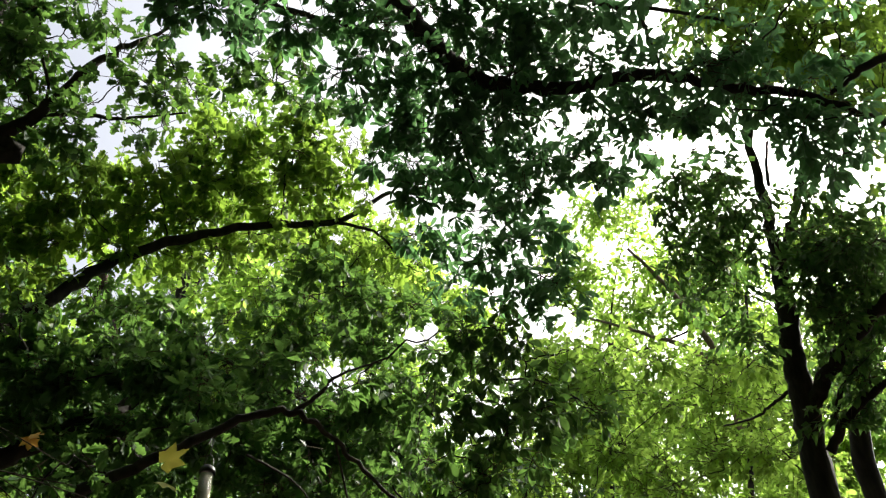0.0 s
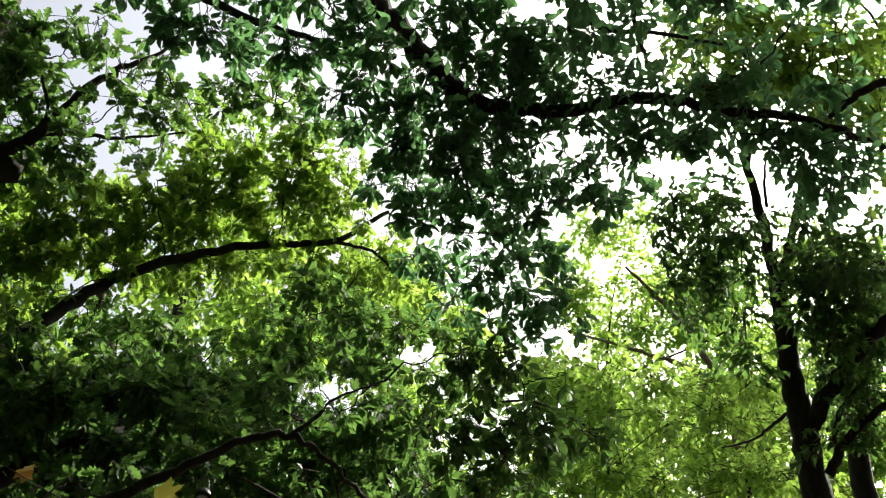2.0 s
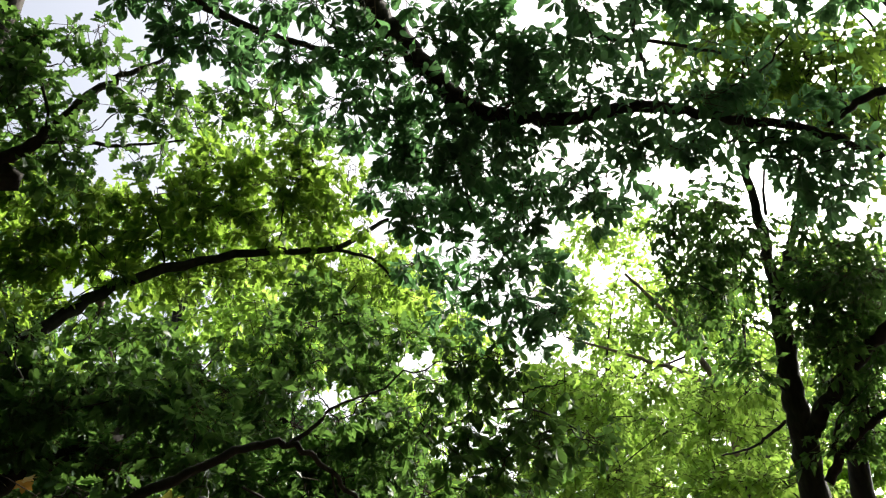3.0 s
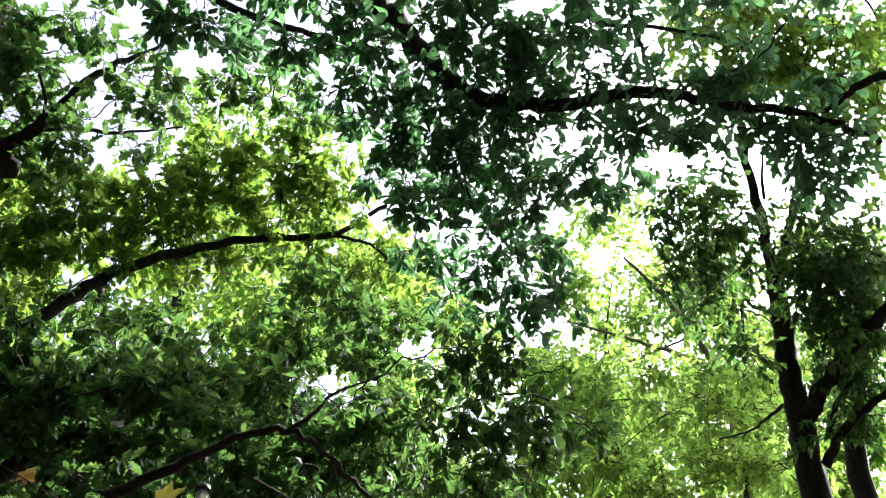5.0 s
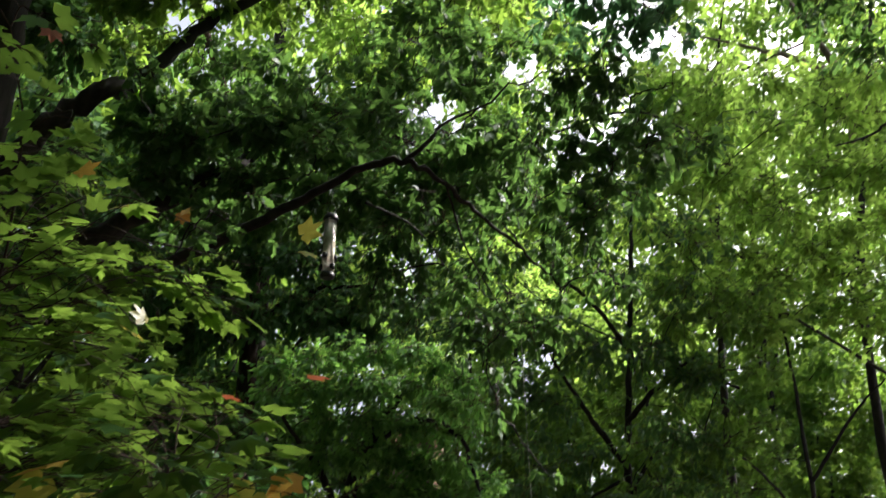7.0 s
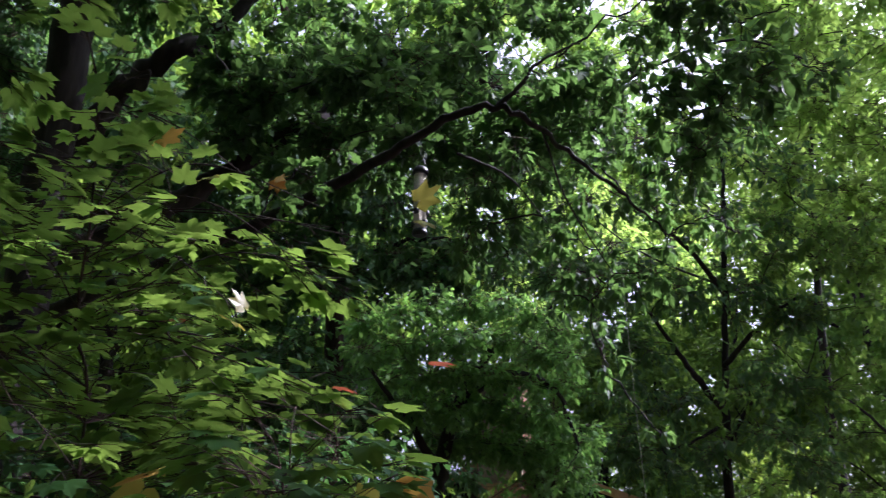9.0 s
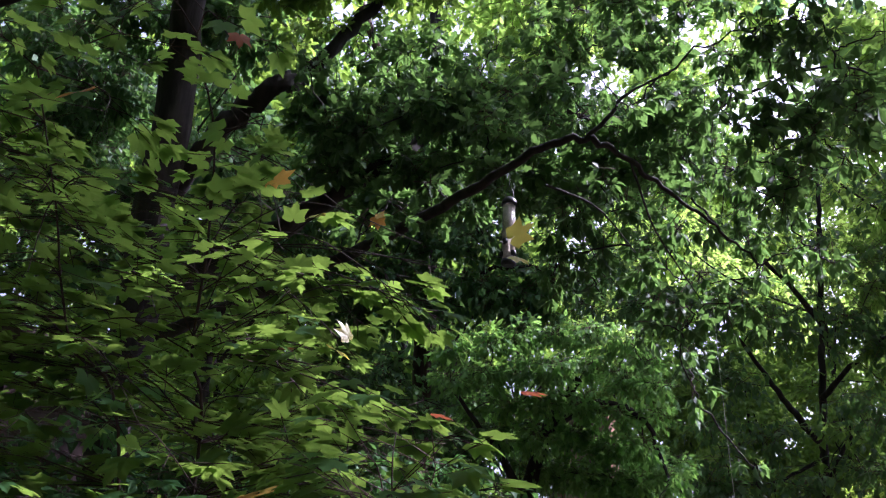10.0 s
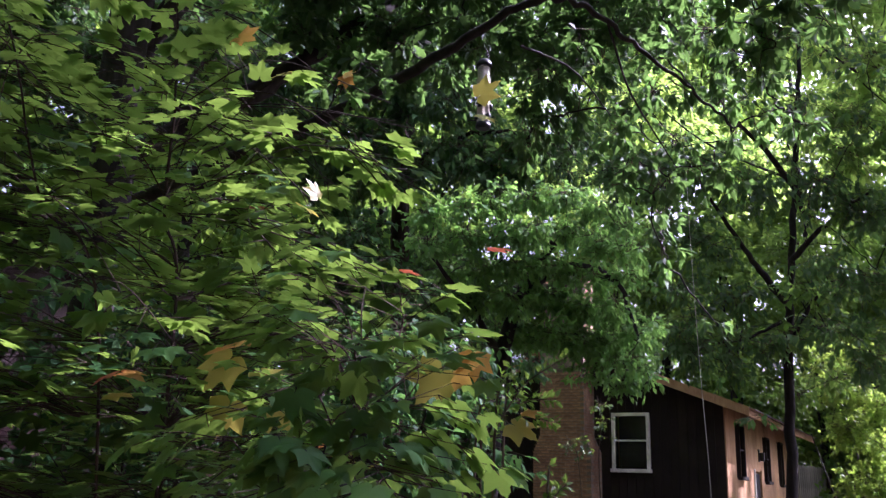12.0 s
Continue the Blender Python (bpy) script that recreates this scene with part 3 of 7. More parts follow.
limb(hick, "limb", [(1.25, 2.84, 6.68), (1.29, 3.05, 6.55), (1.39, 3.27, 6.51), (1.50, 3.50, 6.44)], 0.02, 0.009, sides=6)
limb(hick, "limb", [(3.27, 3.16, 6.20), (2.86, 3.28, 6.24), (2.67, 3.44, 6.25), (2.58, 3.53, 6.23)], 0.04, 0.015, sides=6)

limb(hick, "limb", [(0.85, 2.97, 6.93), (1.08, 3.16, 6.78), (1.54, 3.21, 6.75), (2.10, 3.27, 6.64)], 0.028, 0.008, sides=6)
limb(hick, "limb", [(1.6, 1.5, 10.5), (1.7, 2.4, 11.2), (1.6, 3.6, 11.6)], 0.08, 0.03)
limb(hick, "limb", [(1.9, 0.8, 9.4), (2.6, 2.0, 10.4), (3.3, 3.2, 11.0)], 0.06, 0.02)
crown(hick, [(-1.54, 2.74, 6.13, 0.16, 0.9), (-1.34, 2.81, 6.24, 0.17, 1), (-1.17, 3.02, 6.50, 0.17, 1), (-1.26, 3.05, 6.32, 0.09, 0.7), (-0.87, 2.92, 6.20, 0.17, 0.9), (-0.65, 2.97, 6.40, 0.17, 0.9), (-0.48, 2.94, 6.47, 0.17, 0.9), (-0.33, 2.97, 6.27, 0.18, 1), (-0.13, 3.30, 6.44, 0.19, 1), (-0.05, 2.91, 6.35, 0.16, 0.8), (0.16, 3.09, 6.44, 0.19, 0.8), (0.20, 3.34, 6.36, 0.17, 1), (0.38, 3.04, 6.54, 0.19, 0.8), (0.43, 3.26, 6.49, 0.19, 0.9), (0.58, 3.19, 6.65, 0.18, 1), (0.67, 3.44, 6.62, 0.18, 1)], 0.108, HICKORY_LEAF, HICKORY_OUTLINE, lai=4.3, droop=0.8, area=0.25, tuft=True, bare=((heavy, 0.06), (slight, 0.035)))
crown(hick, [(0.45, 3.36, 6.25, 0.17, 1), (0.77, 3.09, 6.68, 0.16, 0.8), (0.88, 3.23, 6.63, 0.13, 0.5), (0.96, 3.03, 6.52, 0.14, 0.8), (1.01, 3.10, 6.30, 0.10, 0.5), (1.21, 3.24, 6.78, 0.13, 0.8), (1.25, 3.00, 6.55, 0.12, 0.8), (1.30, 3.19, 6.43, 0.10, 0.7), (0.79, 3.52, 6.54, 0.16, 1), (0.99, 3.44, 6.42, 0.14, 1), (1.17, 3.38, 6.39, 0.12, 0.7), (1.28, 3.58, 6.45, 0.16, 1), (1.38, 3.32, 6.17, 0.13, 1), (1.46, 3.39, 6.52, 0.10, 0.7), (1.60, 3.41, 6.29, 0.16, 1.1), (1.74, 3.27, 6.21, 0.17, 1.1)], 0.108, HICKORY_LEAF, HICKORY_OUTLINE, lai=4.3, droop=0.8, area=0.25, tuft=True, bare=((heavy, 0.06), (slight, 0.035)))
crown(hick, [(1.98, 3.51, 6.36, 0.18, 1.2), (1.88, 3.67, 6.45, 0.17, 1.1), (1.97, 3.23, 6.28, 0.16, 0.8), (2.16, 3.53, 6.31, 0.18, 1.1), (2.28, 3.49, 6.13, 0.16, 1), (2.46, 3.50, 6.33, 0.14, 0.8), (2.61, 3.62, 6.23, 0.17, 0.8), (2.65, 3.53, 6.00, 0.16, 0.7), (1.83, 3.20, 6.69, 0.14, 0.4), (2.07, 3.23, 6.53, 0.13, 0.5), (2.58, 3.08, 6.54, 0.12, 0.4), (2.67, 3.38, 6.40, 0.15, 0.5), (-0.49, 3.21, 6.26, 0.17, 0.8), (-0.33, 3.48, 6.31, 0.17, 1), (-0.52, 3.61, 6.31, 0.16, 0.6), (-0.62, 3.23, 6.05, 0.14, 0.6)], 0.108, HICKORY_LEAF, HICKORY_OUTLINE, lai=4.3, droop=0.8, area=0.25, tuft=True, bare=((heavy, 0.06), (slight, 0.035)))
crown(hick, [(-0.14, 3.56, 6.36, 0.19, 1), (0.08, 3.49, 6.20, 0.17, 1), (0.27, 3.61, 6.23, 0.17, 0.9), (0.45, 3.52, 6.11, 0.17, 0.9), (0.62, 3.60, 6.39, 0.16, 0.8), (0.68, 3.66, 6.15, 0.14, 0.6), (0.87, 3.70, 6.45, 0.13, 0.6), (0.98, 3.59, 6.19, 0.12, 0.7), (1.09, 3.81, 6.24, 0.13, 0.7), (0.92, 3.81, 6.15, 0.10, 0.6), (-0.29, 3.68, 6.16, 0.19, 0.9), (-0.07, 3.62, 6.01, 0.19, 1), (0.15, 3.71, 6.01, 0.19, 1), (0.36, 3.88, 6.26, 0.18, 0.9), (0.52, 4.00, 6.22, 0.18, 0.9), (0.67, 3.99, 6.14, 0.16, 0.8)], 0.108, HICKORY_LEAF, HICKORY_OUTLINE, lai=4.3, droop=0.8, area=0.25, tuft=True, bare=((heavy, 0.06), (slight, 0.035)))
crown(hick, [(0.85, 4.11, 6.28, 0.15, 0.8), (0.99, 3.89, 6.01, 0.15, 1), (1.21, 4.17, 6.21, 0.14, 1), (1.07, 4.05, 5.91, 0.09, 0.8), (1.30, 4.27, 6.22, 0.06, 0.9), (-0.45, 3.85, 6.07, 0.16, 0.7), (-0.23, 3.90, 6.07, 0.17, 0.8), (0.00, 4.13, 6.20, 0.19, 0.8), (0.24, 4.13, 6.14, 0.16, 0.7), (0.44, 4.23, 6.11, 0.16, 0.8), (0.57, 3.99, 5.86, 0.15, 0.9), (0.74, 4.07, 6.00, 0.11, 0.6), (-0.15, 3.98, 5.76, 0.17, 0.8), (0.07, 4.12, 5.79, 0.14, 0.6), (0.46, 4.17, 5.83, 0.14, 0.8), (0.69, 4.41, 6.07, 0.11, 0.5)], 0.108, HICKORY_LEAF, HICKORY_OUTLINE, lai=4.3, droop=0.8, area=0.25, tuft=True, bare=((heavy, 0.06), (slight, 0.035)))
crown(hick, [(0.30, 4.23, 5.73, 0.13, 0.7), (0.46, 4.37, 5.76, 0.14, 0.7), (0.71, 4.43, 5.86, 0.14, 0.7), (0.90, 4.63, 5.94, 0.12, 0.6), (-0.17, 4.50, 5.95, 0.17, 0.7), (0.03, 4.51, 5.84, 0.16, 0.7), (0.26, 4.46, 5.63, 0.16, 0.8), (0.47, 4.64, 5.73, 0.17, 0.7), (0.68, 4.75, 5.77, 0.16, 0.8), (0.81, 4.58, 5.51, 0.13, 0.8), (0.60, 4.87, 5.66, 0.16, 0.8), (0.34, 4.73, 5.54, 0.15, 0.6), (0.90, 4.92, 5.59, 0.09, 0.6), (0.72, 4.97, 5.58, 0.10, 0.7), (0.07, 4.71, 5.69, 0.15, 0.7), (1.31, 3.67, 6.28, 0.14, 1)], 0.108, HICKORY_LEAF, HICKORY_OUTLINE, lai=4.3, droop=0.8, area=0.25, tuft=True, bare=((heavy, 0.06), (slight, 0.035)))
crown(hick, [(1.43, 3.81, 6.23, 0.16, 1.1), (1.44, 3.84, 6.03, 0.09, 1), (1.61, 3.73, 6.22, 0.14, 1), (1.24, 3.73, 6.05, 0.09, 0.8), (1.76, 3.69, 6.22, 0.11, 0.7), (1.74, 3.86, 6.17, 0.13, 0.6), (1.92, 3.91, 6.25, 0.12, 0.6), (1.92, 3.90, 6.06, 0.09, 0.5), (1.90, 3.52, 6.04, 0.09, 0.6), (2.28, 3.70, 6.16, 0.16, 0.7), (2.39, 3.62, 6.01, 0.16, 0.9), (2.68, 3.83, 6.13, 0.17, 0.8), (2.42, 3.85, 5.99, 0.16, 0.7), (2.60, 3.90, 5.92, 0.14, 0.6), (2.40, 3.95, 6.23, 0.09, 0.4), (2.78, 3.74, 5.96, 0.14, 0.5), (2.50, 4.00, 5.87, 0.12, 0.5)], 0.108, HICKORY_LEAF, HICKORY_OUTLINE, lai=4.3, droop=0.8, area=0.25, tuft=True, bare=((heavy, 0.06), (slight, 0.035)))
# high clumps added out of view, overhead and behind, to dim the yard
crown(hick, [(-4.10, -6.00, 10.18, 1.30, 1), (-2.28, -6.41, 10.12, 1.30, 1), (-0.15, -6.50, 10.71, 1.30, 1), (2.38, -6.62, 10.40, 1.30, 1), (3.74, -6.30, 9.55, 1.30, 1), (-4.41, -4.61, 10.37, 1.30, 1), (-2.21, -4.75, 9.90, 1.30, 1), (-0.05, -4.17, 10.74, 1.30, 1), (1.86, -4.47, 9.91, 1.30, 1), (3.71, -4.68, 10.29, 1.30, 1)], 0.20, HICKORY_LEAF, OVAL_LEAF, lai=2.6, droop=0.8)
crown(hick, [(-4.21, -3.06, 10.66, 1.30, 1), (-1.69, -2.78, 10.54, 1.30, 1), (-0.12, -2.46, 9.84, 1.30, 1), (2.28, -2.84, 11.02, 1.30, 1), (3.82, -2.82, 10.07, 1.30, 1), (-3.93, -1.16, 9.91, 1.30, 1), (-2.34, -1.41, 10.99, 1.30, 1), (-0.03, -0.91, 11.16, 1.30, 1), (1.51, -0.92, 11.25, 1.30, 1), (4.09, -1.57, 8.48, 1.30, 1)], 0.20, HICKORY_LEAF, OVAL_LEAF, lai=2.6, droop=0.8)
crown(hick, [(0.6, 2.6, 10.6, 0.95, 1), (1.8, 3.2, 11.2, 1.0, 0.4), (2.9, 3.7, 11.0, 0.9, 0.4), (1.2, 1.4, 11.0, 1.0, 1), (2.4, 2.2, 11.6, 1.0, 1), (3.5, 2.8, 11.2, 0.7, 0.15), (4.7, 2.1, 11.4, 0.8, 1), (2.9, 1.5, 11.8, 0.8, 1), (0.2, 3.7, 10.8, 0.8, 1), (1.5, 4.2, 11.8, 0.9, 0.5), (-0.7, 2.6, 10.4, 0.9, 1), (-0.4, 1.3, 10.6, 0.9, 1), (0.5, 0.2, 10.8, 1.0, 1)], 0.16, HICKORY_LEAF, OVAL_LEAF, lai=2.6, droop=0.8)

crown(hick, [(-1.80, 2.48, 6.24, 0.17, 0.9), (-1.60, 2.60, 6.32, 0.16, 0.9), (-1.38, 2.65, 6.63, 0.15, 0.9), (-1.03, 2.74, 6.56, 0.15, 0.9), (-0.75, 2.68, 6.42, 0.15, 0.9), (-0.46, 2.82, 6.53, 0.16, 0.9), (-0.20, 2.70, 6.63, 0.15, 0.9), (0.11, 2.77, 6.46, 0.16, 0.9), (0.38, 2.88, 6.64, 0.16, 0.9), (0.69, 2.61, 6.47, 0.14, 0.9), (0.93, 2.78, 6.46, 0.16, 0.9), (1.30, 2.73, 6.47, 0.16, 0.9), (1.51, 2.68, 6.39, 0.17, 0.9), (1.78, 2.73, 6.35, 0.16, 0.9), (2.09, 2.65, 6.34, 0.17, 0.9), (2.31, 2.66, 6.34, 0.15, 0.9), (2.39, 2.42, 6.10, 0.16, 0.9)], 0.108, HICKORY_LEAF, HICKORY_OUTLINE, lai=3.6, droop=0.8, area=0.25, tuft=True, bare=((heavy, 0.06), (slight, 0.035)))
# more canopy added out of view over the yard, to cut skylight
crown(hick, [(-4.41, -5.02, 10.23, 0.84, 0.7), (-4.55, -2.98, 11.07, 1.00, 0.7), (-3.99, -1.32, 10.46, 0.87, 0.7), (-4.46, 0.28, 9.94, 1.03, 0.7), (-2.34, -3.95, 10.88, 0.85, 0.7), (-2.75, -2.30, 10.77, 1.01, 0.7), (-2.30, -0.93, 10.57, 0.97, 0.7), (-2.60, 0.84, 10.36, 0.82, 0.7), (-0.65, -3.91, 10.48, 0.88, 0.7), (-0.67, -2.34, 11.01, 1.01, 0.7), (-0.99, -0.67, 10.56, 0.91, 0.7), (-1.27, 0.94, 10.90, 0.81, 0.7)], 0.20, HICKORY_LEAF, FAR_OUTLINE, lai=2.2, twig=0.0)
crown(hick, [(0.24, -4.10, 10.05, 0.93, 0.7), (0.58, -2.53, 11.20, 0.85, 0.7), (0.53, -0.84, 10.61, 0.87, 0.7), (0.48, 1.30, 10.11, 0.94, 0.7), (2.52, -4.52, 9.70, 0.86, 0.7), (2.41, -2.31, 9.98, 0.88, 0.7), (1.94, -0.63, 9.67, 0.97, 0.7), (2.52, 1.46, 10.78, 1.04, 0.7), (3.41, -4.87, 11.15, 0.99, 0.7), (3.73, -2.55, 10.59, 1.00, 0.7), (3.63, -1.35, 10.31, 0.83, 0.7), (3.71, 0.97, 10.13, 0.80, 0.7)], 0.20, HICKORY_LEAF, FAR_OUTLINE, lai=2.2, twig=0.0)
crown(hick, [(5.20, -3.00, 8.50, 0.95, 0.7), (5.40, -1.20, 9.00, 0.95, 0.7), (5.60, 0.60, 8.20, 0.95, 0.7), (6.20, 2.00, 9.40, 0.95, 0.7), (7.00, -2.00, 6.80, 0.95, 0.7), (7.20, 0.00, 7.20, 0.95, 0.7), (7.40, 1.80, 7.00, 0.95, 0.7), (5.30, 1.60, 10.20, 0.95, 0.7), (-6.00, -1.00, 9.20, 0.95, 0.7), (-6.20, -3.00, 8.60, 0.95, 0.7), (-5.60, -5.00, 9.60, 0.95, 0.7)], 0.20, HICKORY_LEAF, FAR_OUTLINE, lai=2.2, twig=0.0)

# ---- tree at the left edge ----
left = thing("oak_tree", (-7.2, 3.0, 0), "oak tree with light green small leaves and a forked limb", "tree")
limb(left, "trunk", [(-7.2, 3.0, 0), (-7.0, 3.1, 3), (-6.6, 3.4, 6), (-6.4, 3.6, 9.5)], 0.17, 0.06)
fork_limb = limb(left, "limb", [(-6.7, 3.3, 5.2), (-3.32, 3.98, 6.25), (-3.12, 3.92, 6.44), (-2.84, 3.84, 6.66), (-2.57, 3.74, 7.01), (-2.33, 3.72, 7.25), (-2.08, 3.72, 7.48)], 0.075, 0.012)
fork_twin = limb(left, "limb", [(-2.88, 3.86, 6.63), (-2.64, 4.01, 6.78), (-2.42, 4.15, 6.91), (-2.01, 4.27, 7.12)], 0.025, 0.008, sides=6)
limb(left, "limb", [(-2.81, 3.36, 7.01), (-2.83, 3.52, 6.90), (-2.81, 3.72, 6.77), (-2.84, 3.84, 6.66)], 0.012, 0.012, sides=6)

limb(left, "limb", [(-6.5, 3.5, 8.0), (-5.2, 2.4, 9.4), (-3.4, 1.6, 10.2)], 0.07, 0.02)
crown(left, [(-2.93, 3.20, 6.92, 0.22, 1), (-2.88, 3.29, 7.15, 0.18, 0.8), (-2.85, 3.31, 6.67, 0.22, 1), (-2.86, 3.59, 7.02, 0.17, 0.7), (-2.97, 3.56, 6.64, 0.22, 1), (-2.90, 3.75, 6.83, 0.21, 0.8), (-2.75, 3.72, 6.92, 0.11, 0.6), (-3.10, 3.86, 6.71, 0.18, 1), (-2.57, 3.29, 7.05, 0.15, 0.5), (-2.45, 3.32, 7.17, 0.17, 0.6), (-2.60, 3.47, 6.97, 0.11, 0.4), (-2.31, 3.34, 6.91, 0.12, 0.6), (-2.32, 3.61, 6.97, 0.12, 0.5)], 0.115, OAK_LEAF, LOBED_LEAF, lai=2.9, area=0.24, tuft=True, bare=((fork_limb, 0.05), (fork_twin, 0.03)))
crown(left, [(-2.54, 3.65, 7.17, 0.11, 0.4), (-2.24, 3.70, 7.25, 0.13, 0.6), (-1.93, 3.42, 6.88, 0.12, 0.7), (-2.21, 3.76, 7.03, 0.13, 0.5), (-1.96, 3.69, 6.92, 0.12, 0.6), (-2.26, 3.65, 6.68, 0.12, 0.7), (-2.05, 3.73, 6.71, 0.14, 0.7), (-1.97, 3.96, 7.09, 0.11, 0.6), (-2.36, 4.08, 6.97, 0.13, 0.6), (-2.53, 3.86, 6.70, 0.12, 0.7), (-1.99, 3.93, 6.78, 0.12, 0.6), (-1.81, 3.98, 6.90, 0.11, 0.5), (-2.46, 4.12, 6.79, 0.11, 0.5), (-2.26, 4.17, 6.78, 0.08, 0.4)], 0.115, OAK_LEAF, LOBED_LEAF, lai=2.9, area=0.24, tuft=True, bare=((fork_limb, 0.05), (fork_twin, 0.03)))
crown(left, [(-1.98, 3.93, 6.53, 0.08, 0.4), (-2.60, 3.82, 6.45, 0.17, 0.9), (-2.97, 4.01, 6.64, 0.21, 1), (-2.61, 4.05, 6.49, 0.17, 0.8), (-1.62, 3.86, 7.16, 0.15, 0.7), (-1.47, 4.00, 7.20, 0.15, 0.7), (-1.29, 4.00, 7.13, 0.15, 0.7), (-1.72, 4.00, 7.10, 0.11, 0.5), (-1.18, 3.78, 7.25, 0.17, 0.8), (-1.36, 3.68, 7.04, 0.12, 0.7), (-1.00, 3.84, 6.97, 0.14, 0.6), (-0.99, 4.31, 7.24, 0.15, 0.7), (-0.70, 4.01, 6.77, 0.14, 0.6), (-1.13, 4.15, 7.10, 0.13, 0.5)], 0.115, OAK_LEAF, LOBED_LEAF, lai=2.9, area=0.24, tuft=True, bare=((fork_limb, 0.05), (fork_twin, 0.03)))
crown(left, [(-3.64, 5.01, 7.21, 0.32, 1), (-3.13, 4.59, 6.93, 0.25, 0.9), (-2.86, 4.54, 6.87, 0.19, 0.7), (-3.25, 4.92, 6.82, 0.28, 1), (-2.98, 4.91, 6.87, 0.25, 1), (-3.47, 5.09, 6.60, 0.28, 1), (-3.23, 5.18, 6.62, 0.26, 1), (-3.18, 5.56, 7.05, 0.25, 1), (-2.68, 5.14, 6.50, 0.20, 0.8), (-3.65, 5.65, 6.67, 0.25, 0.8), (-3.00, 5.16, 6.17, 0.18, 0.5), (-3.68, 4.78, 7.46, 0.24, 1)], 0.115, LIGHT_LEAF, LOBED_LEAF, lai=3.2, area=0.24, tuft=True, bare=((fork_limb, 0.05), (fork_twin, 0.03)))
crown(left, [(-4.14, 4.63, 7.39, 0.33, 1.1), (-4.08, 4.82, 7.75, 0.32, 1), (-4.57, 5.45, 7.57, 0.36, 1.1), (-4.46, 5.52, 6.99, 0.35, 1), (-4.03, 5.07, 7.51, 0.29, 1)], 0.115, OAK_LEAF, LOBED_LEAF, lai=3.4, area=0.24, tuft=True)
# unseen high clumps, added to hold back skylight from the left
crown(left, [(-3.0, 2.4, 10.6, 1.2, 1), (-4.5, 1.5, 10.0, 1.3, 1), (-6.0, 0.5, 9.5, 1.3, 1), (-5.0, -1.0, 9.6, 1.3, 1), (-2.5, 0.5, 10.6, 1.2, 1), (-7.6, 2.0, 8.6, 1.2, 1)], 0.16, OAK_LEAF, OVAL_LEAF, lai=3.0, droop=0.6)

# ---- forked tree to the right ----
fork = thing("locust_tree", (3.46, 7.40, 0), "dark forked tree with several bare side limbs", "tree")
limb(fork, "trunk", [(3.46, 7.40, 0), (3.46, 7.40, 5.32), (3.38, 7.08, 5.97), (3.34, 6.89, 6.48), (3.32, 6.64, 6.98), (3.33, 6.43, 7.38)], 0.145, 0.084)
limb(fork, "limb", [(3.33, 6.44, 7.37), (3.29, 6.25, 7.76), (3.21, 6.01, 8.17), (3.14, 5.70, 8.61), (3.13, 5.37, 9.13)], 0.068, 0.03)
limb(fork, "limb", [(3.34, 6.44, 7.37), (3.47, 6.24, 7.66), (3.59, 6.00, 7.98), (3.67, 5.67, 8.37)], 0.055, 0.025)
limb(fork, "limb", [(3.43, 6.99, 6.06), (3.52, 6.72, 6.19), (3.70, 6.38, 6.35), (3.91, 6.01, 6.47), (4.19, 5.61, 6.54)], 0.08, 0.05)
limb(fork, "limb", [(3.52, 7.19, 5.67), (3.64, 6.89, 5.84), (3.79, 6.64, 5.91), (4.00, 6.32, 5.99)], 0.05, 0.03)
limb(fork, "limb", [(3.59, 7.02, 5.89), (3.66, 6.84, 6.11), (3.77, 6.60, 6.19)], 0.03, 0.02)
limb(fork, "limb", [(3.30, 7.05, 6.27), (3.14, 7.17, 6.19), (2.96, 7.29, 6.11), (2.69, 7.41, 6.10)], 0.022, 0.008, sides=6)
limb(fork, "limb", [(3.32, 6.07, 8.06), (3.29, 5.91, 8.22), (3.30, 5.73, 8.37)], 0.02, 0.012, sides=6)
crown(fork, [(2.31, 5.75, 7.86, 0.22, 0.9), (2.62, 6.09, 7.98, 0.27, 1), (2.17, 5.77, 7.42, 0.22, 0.9), (2.74, 5.74, 7.85, 0.23, 0.9), (2.86, 6.17, 7.72, 0.27, 1), (2.54, 6.32, 7.64, 0.27, 1), (2.79, 6.55, 7.55, 0.27, 1), (2.25, 6.16, 7.20, 0.21, 0.8), (2.92, 6.21, 7.23, 0.19, 0.8), (2.62, 6.63, 7.23, 0.24, 0.9), (2.74, 6.20, 6.73, 0.18, 0.6), (2.52, 6.93, 7.27, 0.17, 0.5), (2.98, 5.87, 7.57, 0.19, 0.7)], 0.105, OAK_LEAF, OVAL_LEAF, lai=3.8, droop=0.6)
crown(fork, [(3.42, 5.59, 7.35, 0.21, 0.7), (3.63, 5.62, 7.15, 0.21, 0.6), (3.62, 6.07, 7.37, 0.27, 0.9), (3.63, 5.69, 6.80, 0.25, 0.9), (3.41, 6.06, 6.86, 0.25, 0.9), (3.69, 6.12, 6.70, 0.28, 0.9), (3.89, 5.71, 6.94, 0.23, 0.8), (4.09, 6.30, 6.92, 0.24, 0.8), (3.58, 6.53, 6.77, 0.23, 0.8), (4.01, 6.71, 6.77, 0.24, 0.6), (4.09, 5.73, 7.48, 0.20, 0.4), (3.62, 5.42, 7.47, 0.16, 0.4), (3.09, 5.93, 7.32, 0.16, 0.5), (2.89, 6.50, 6.43, 0.21, 0.6)], 0.105, OAK_LEAF, OVAL_LEAF, lai=3.8, droop=0.6)
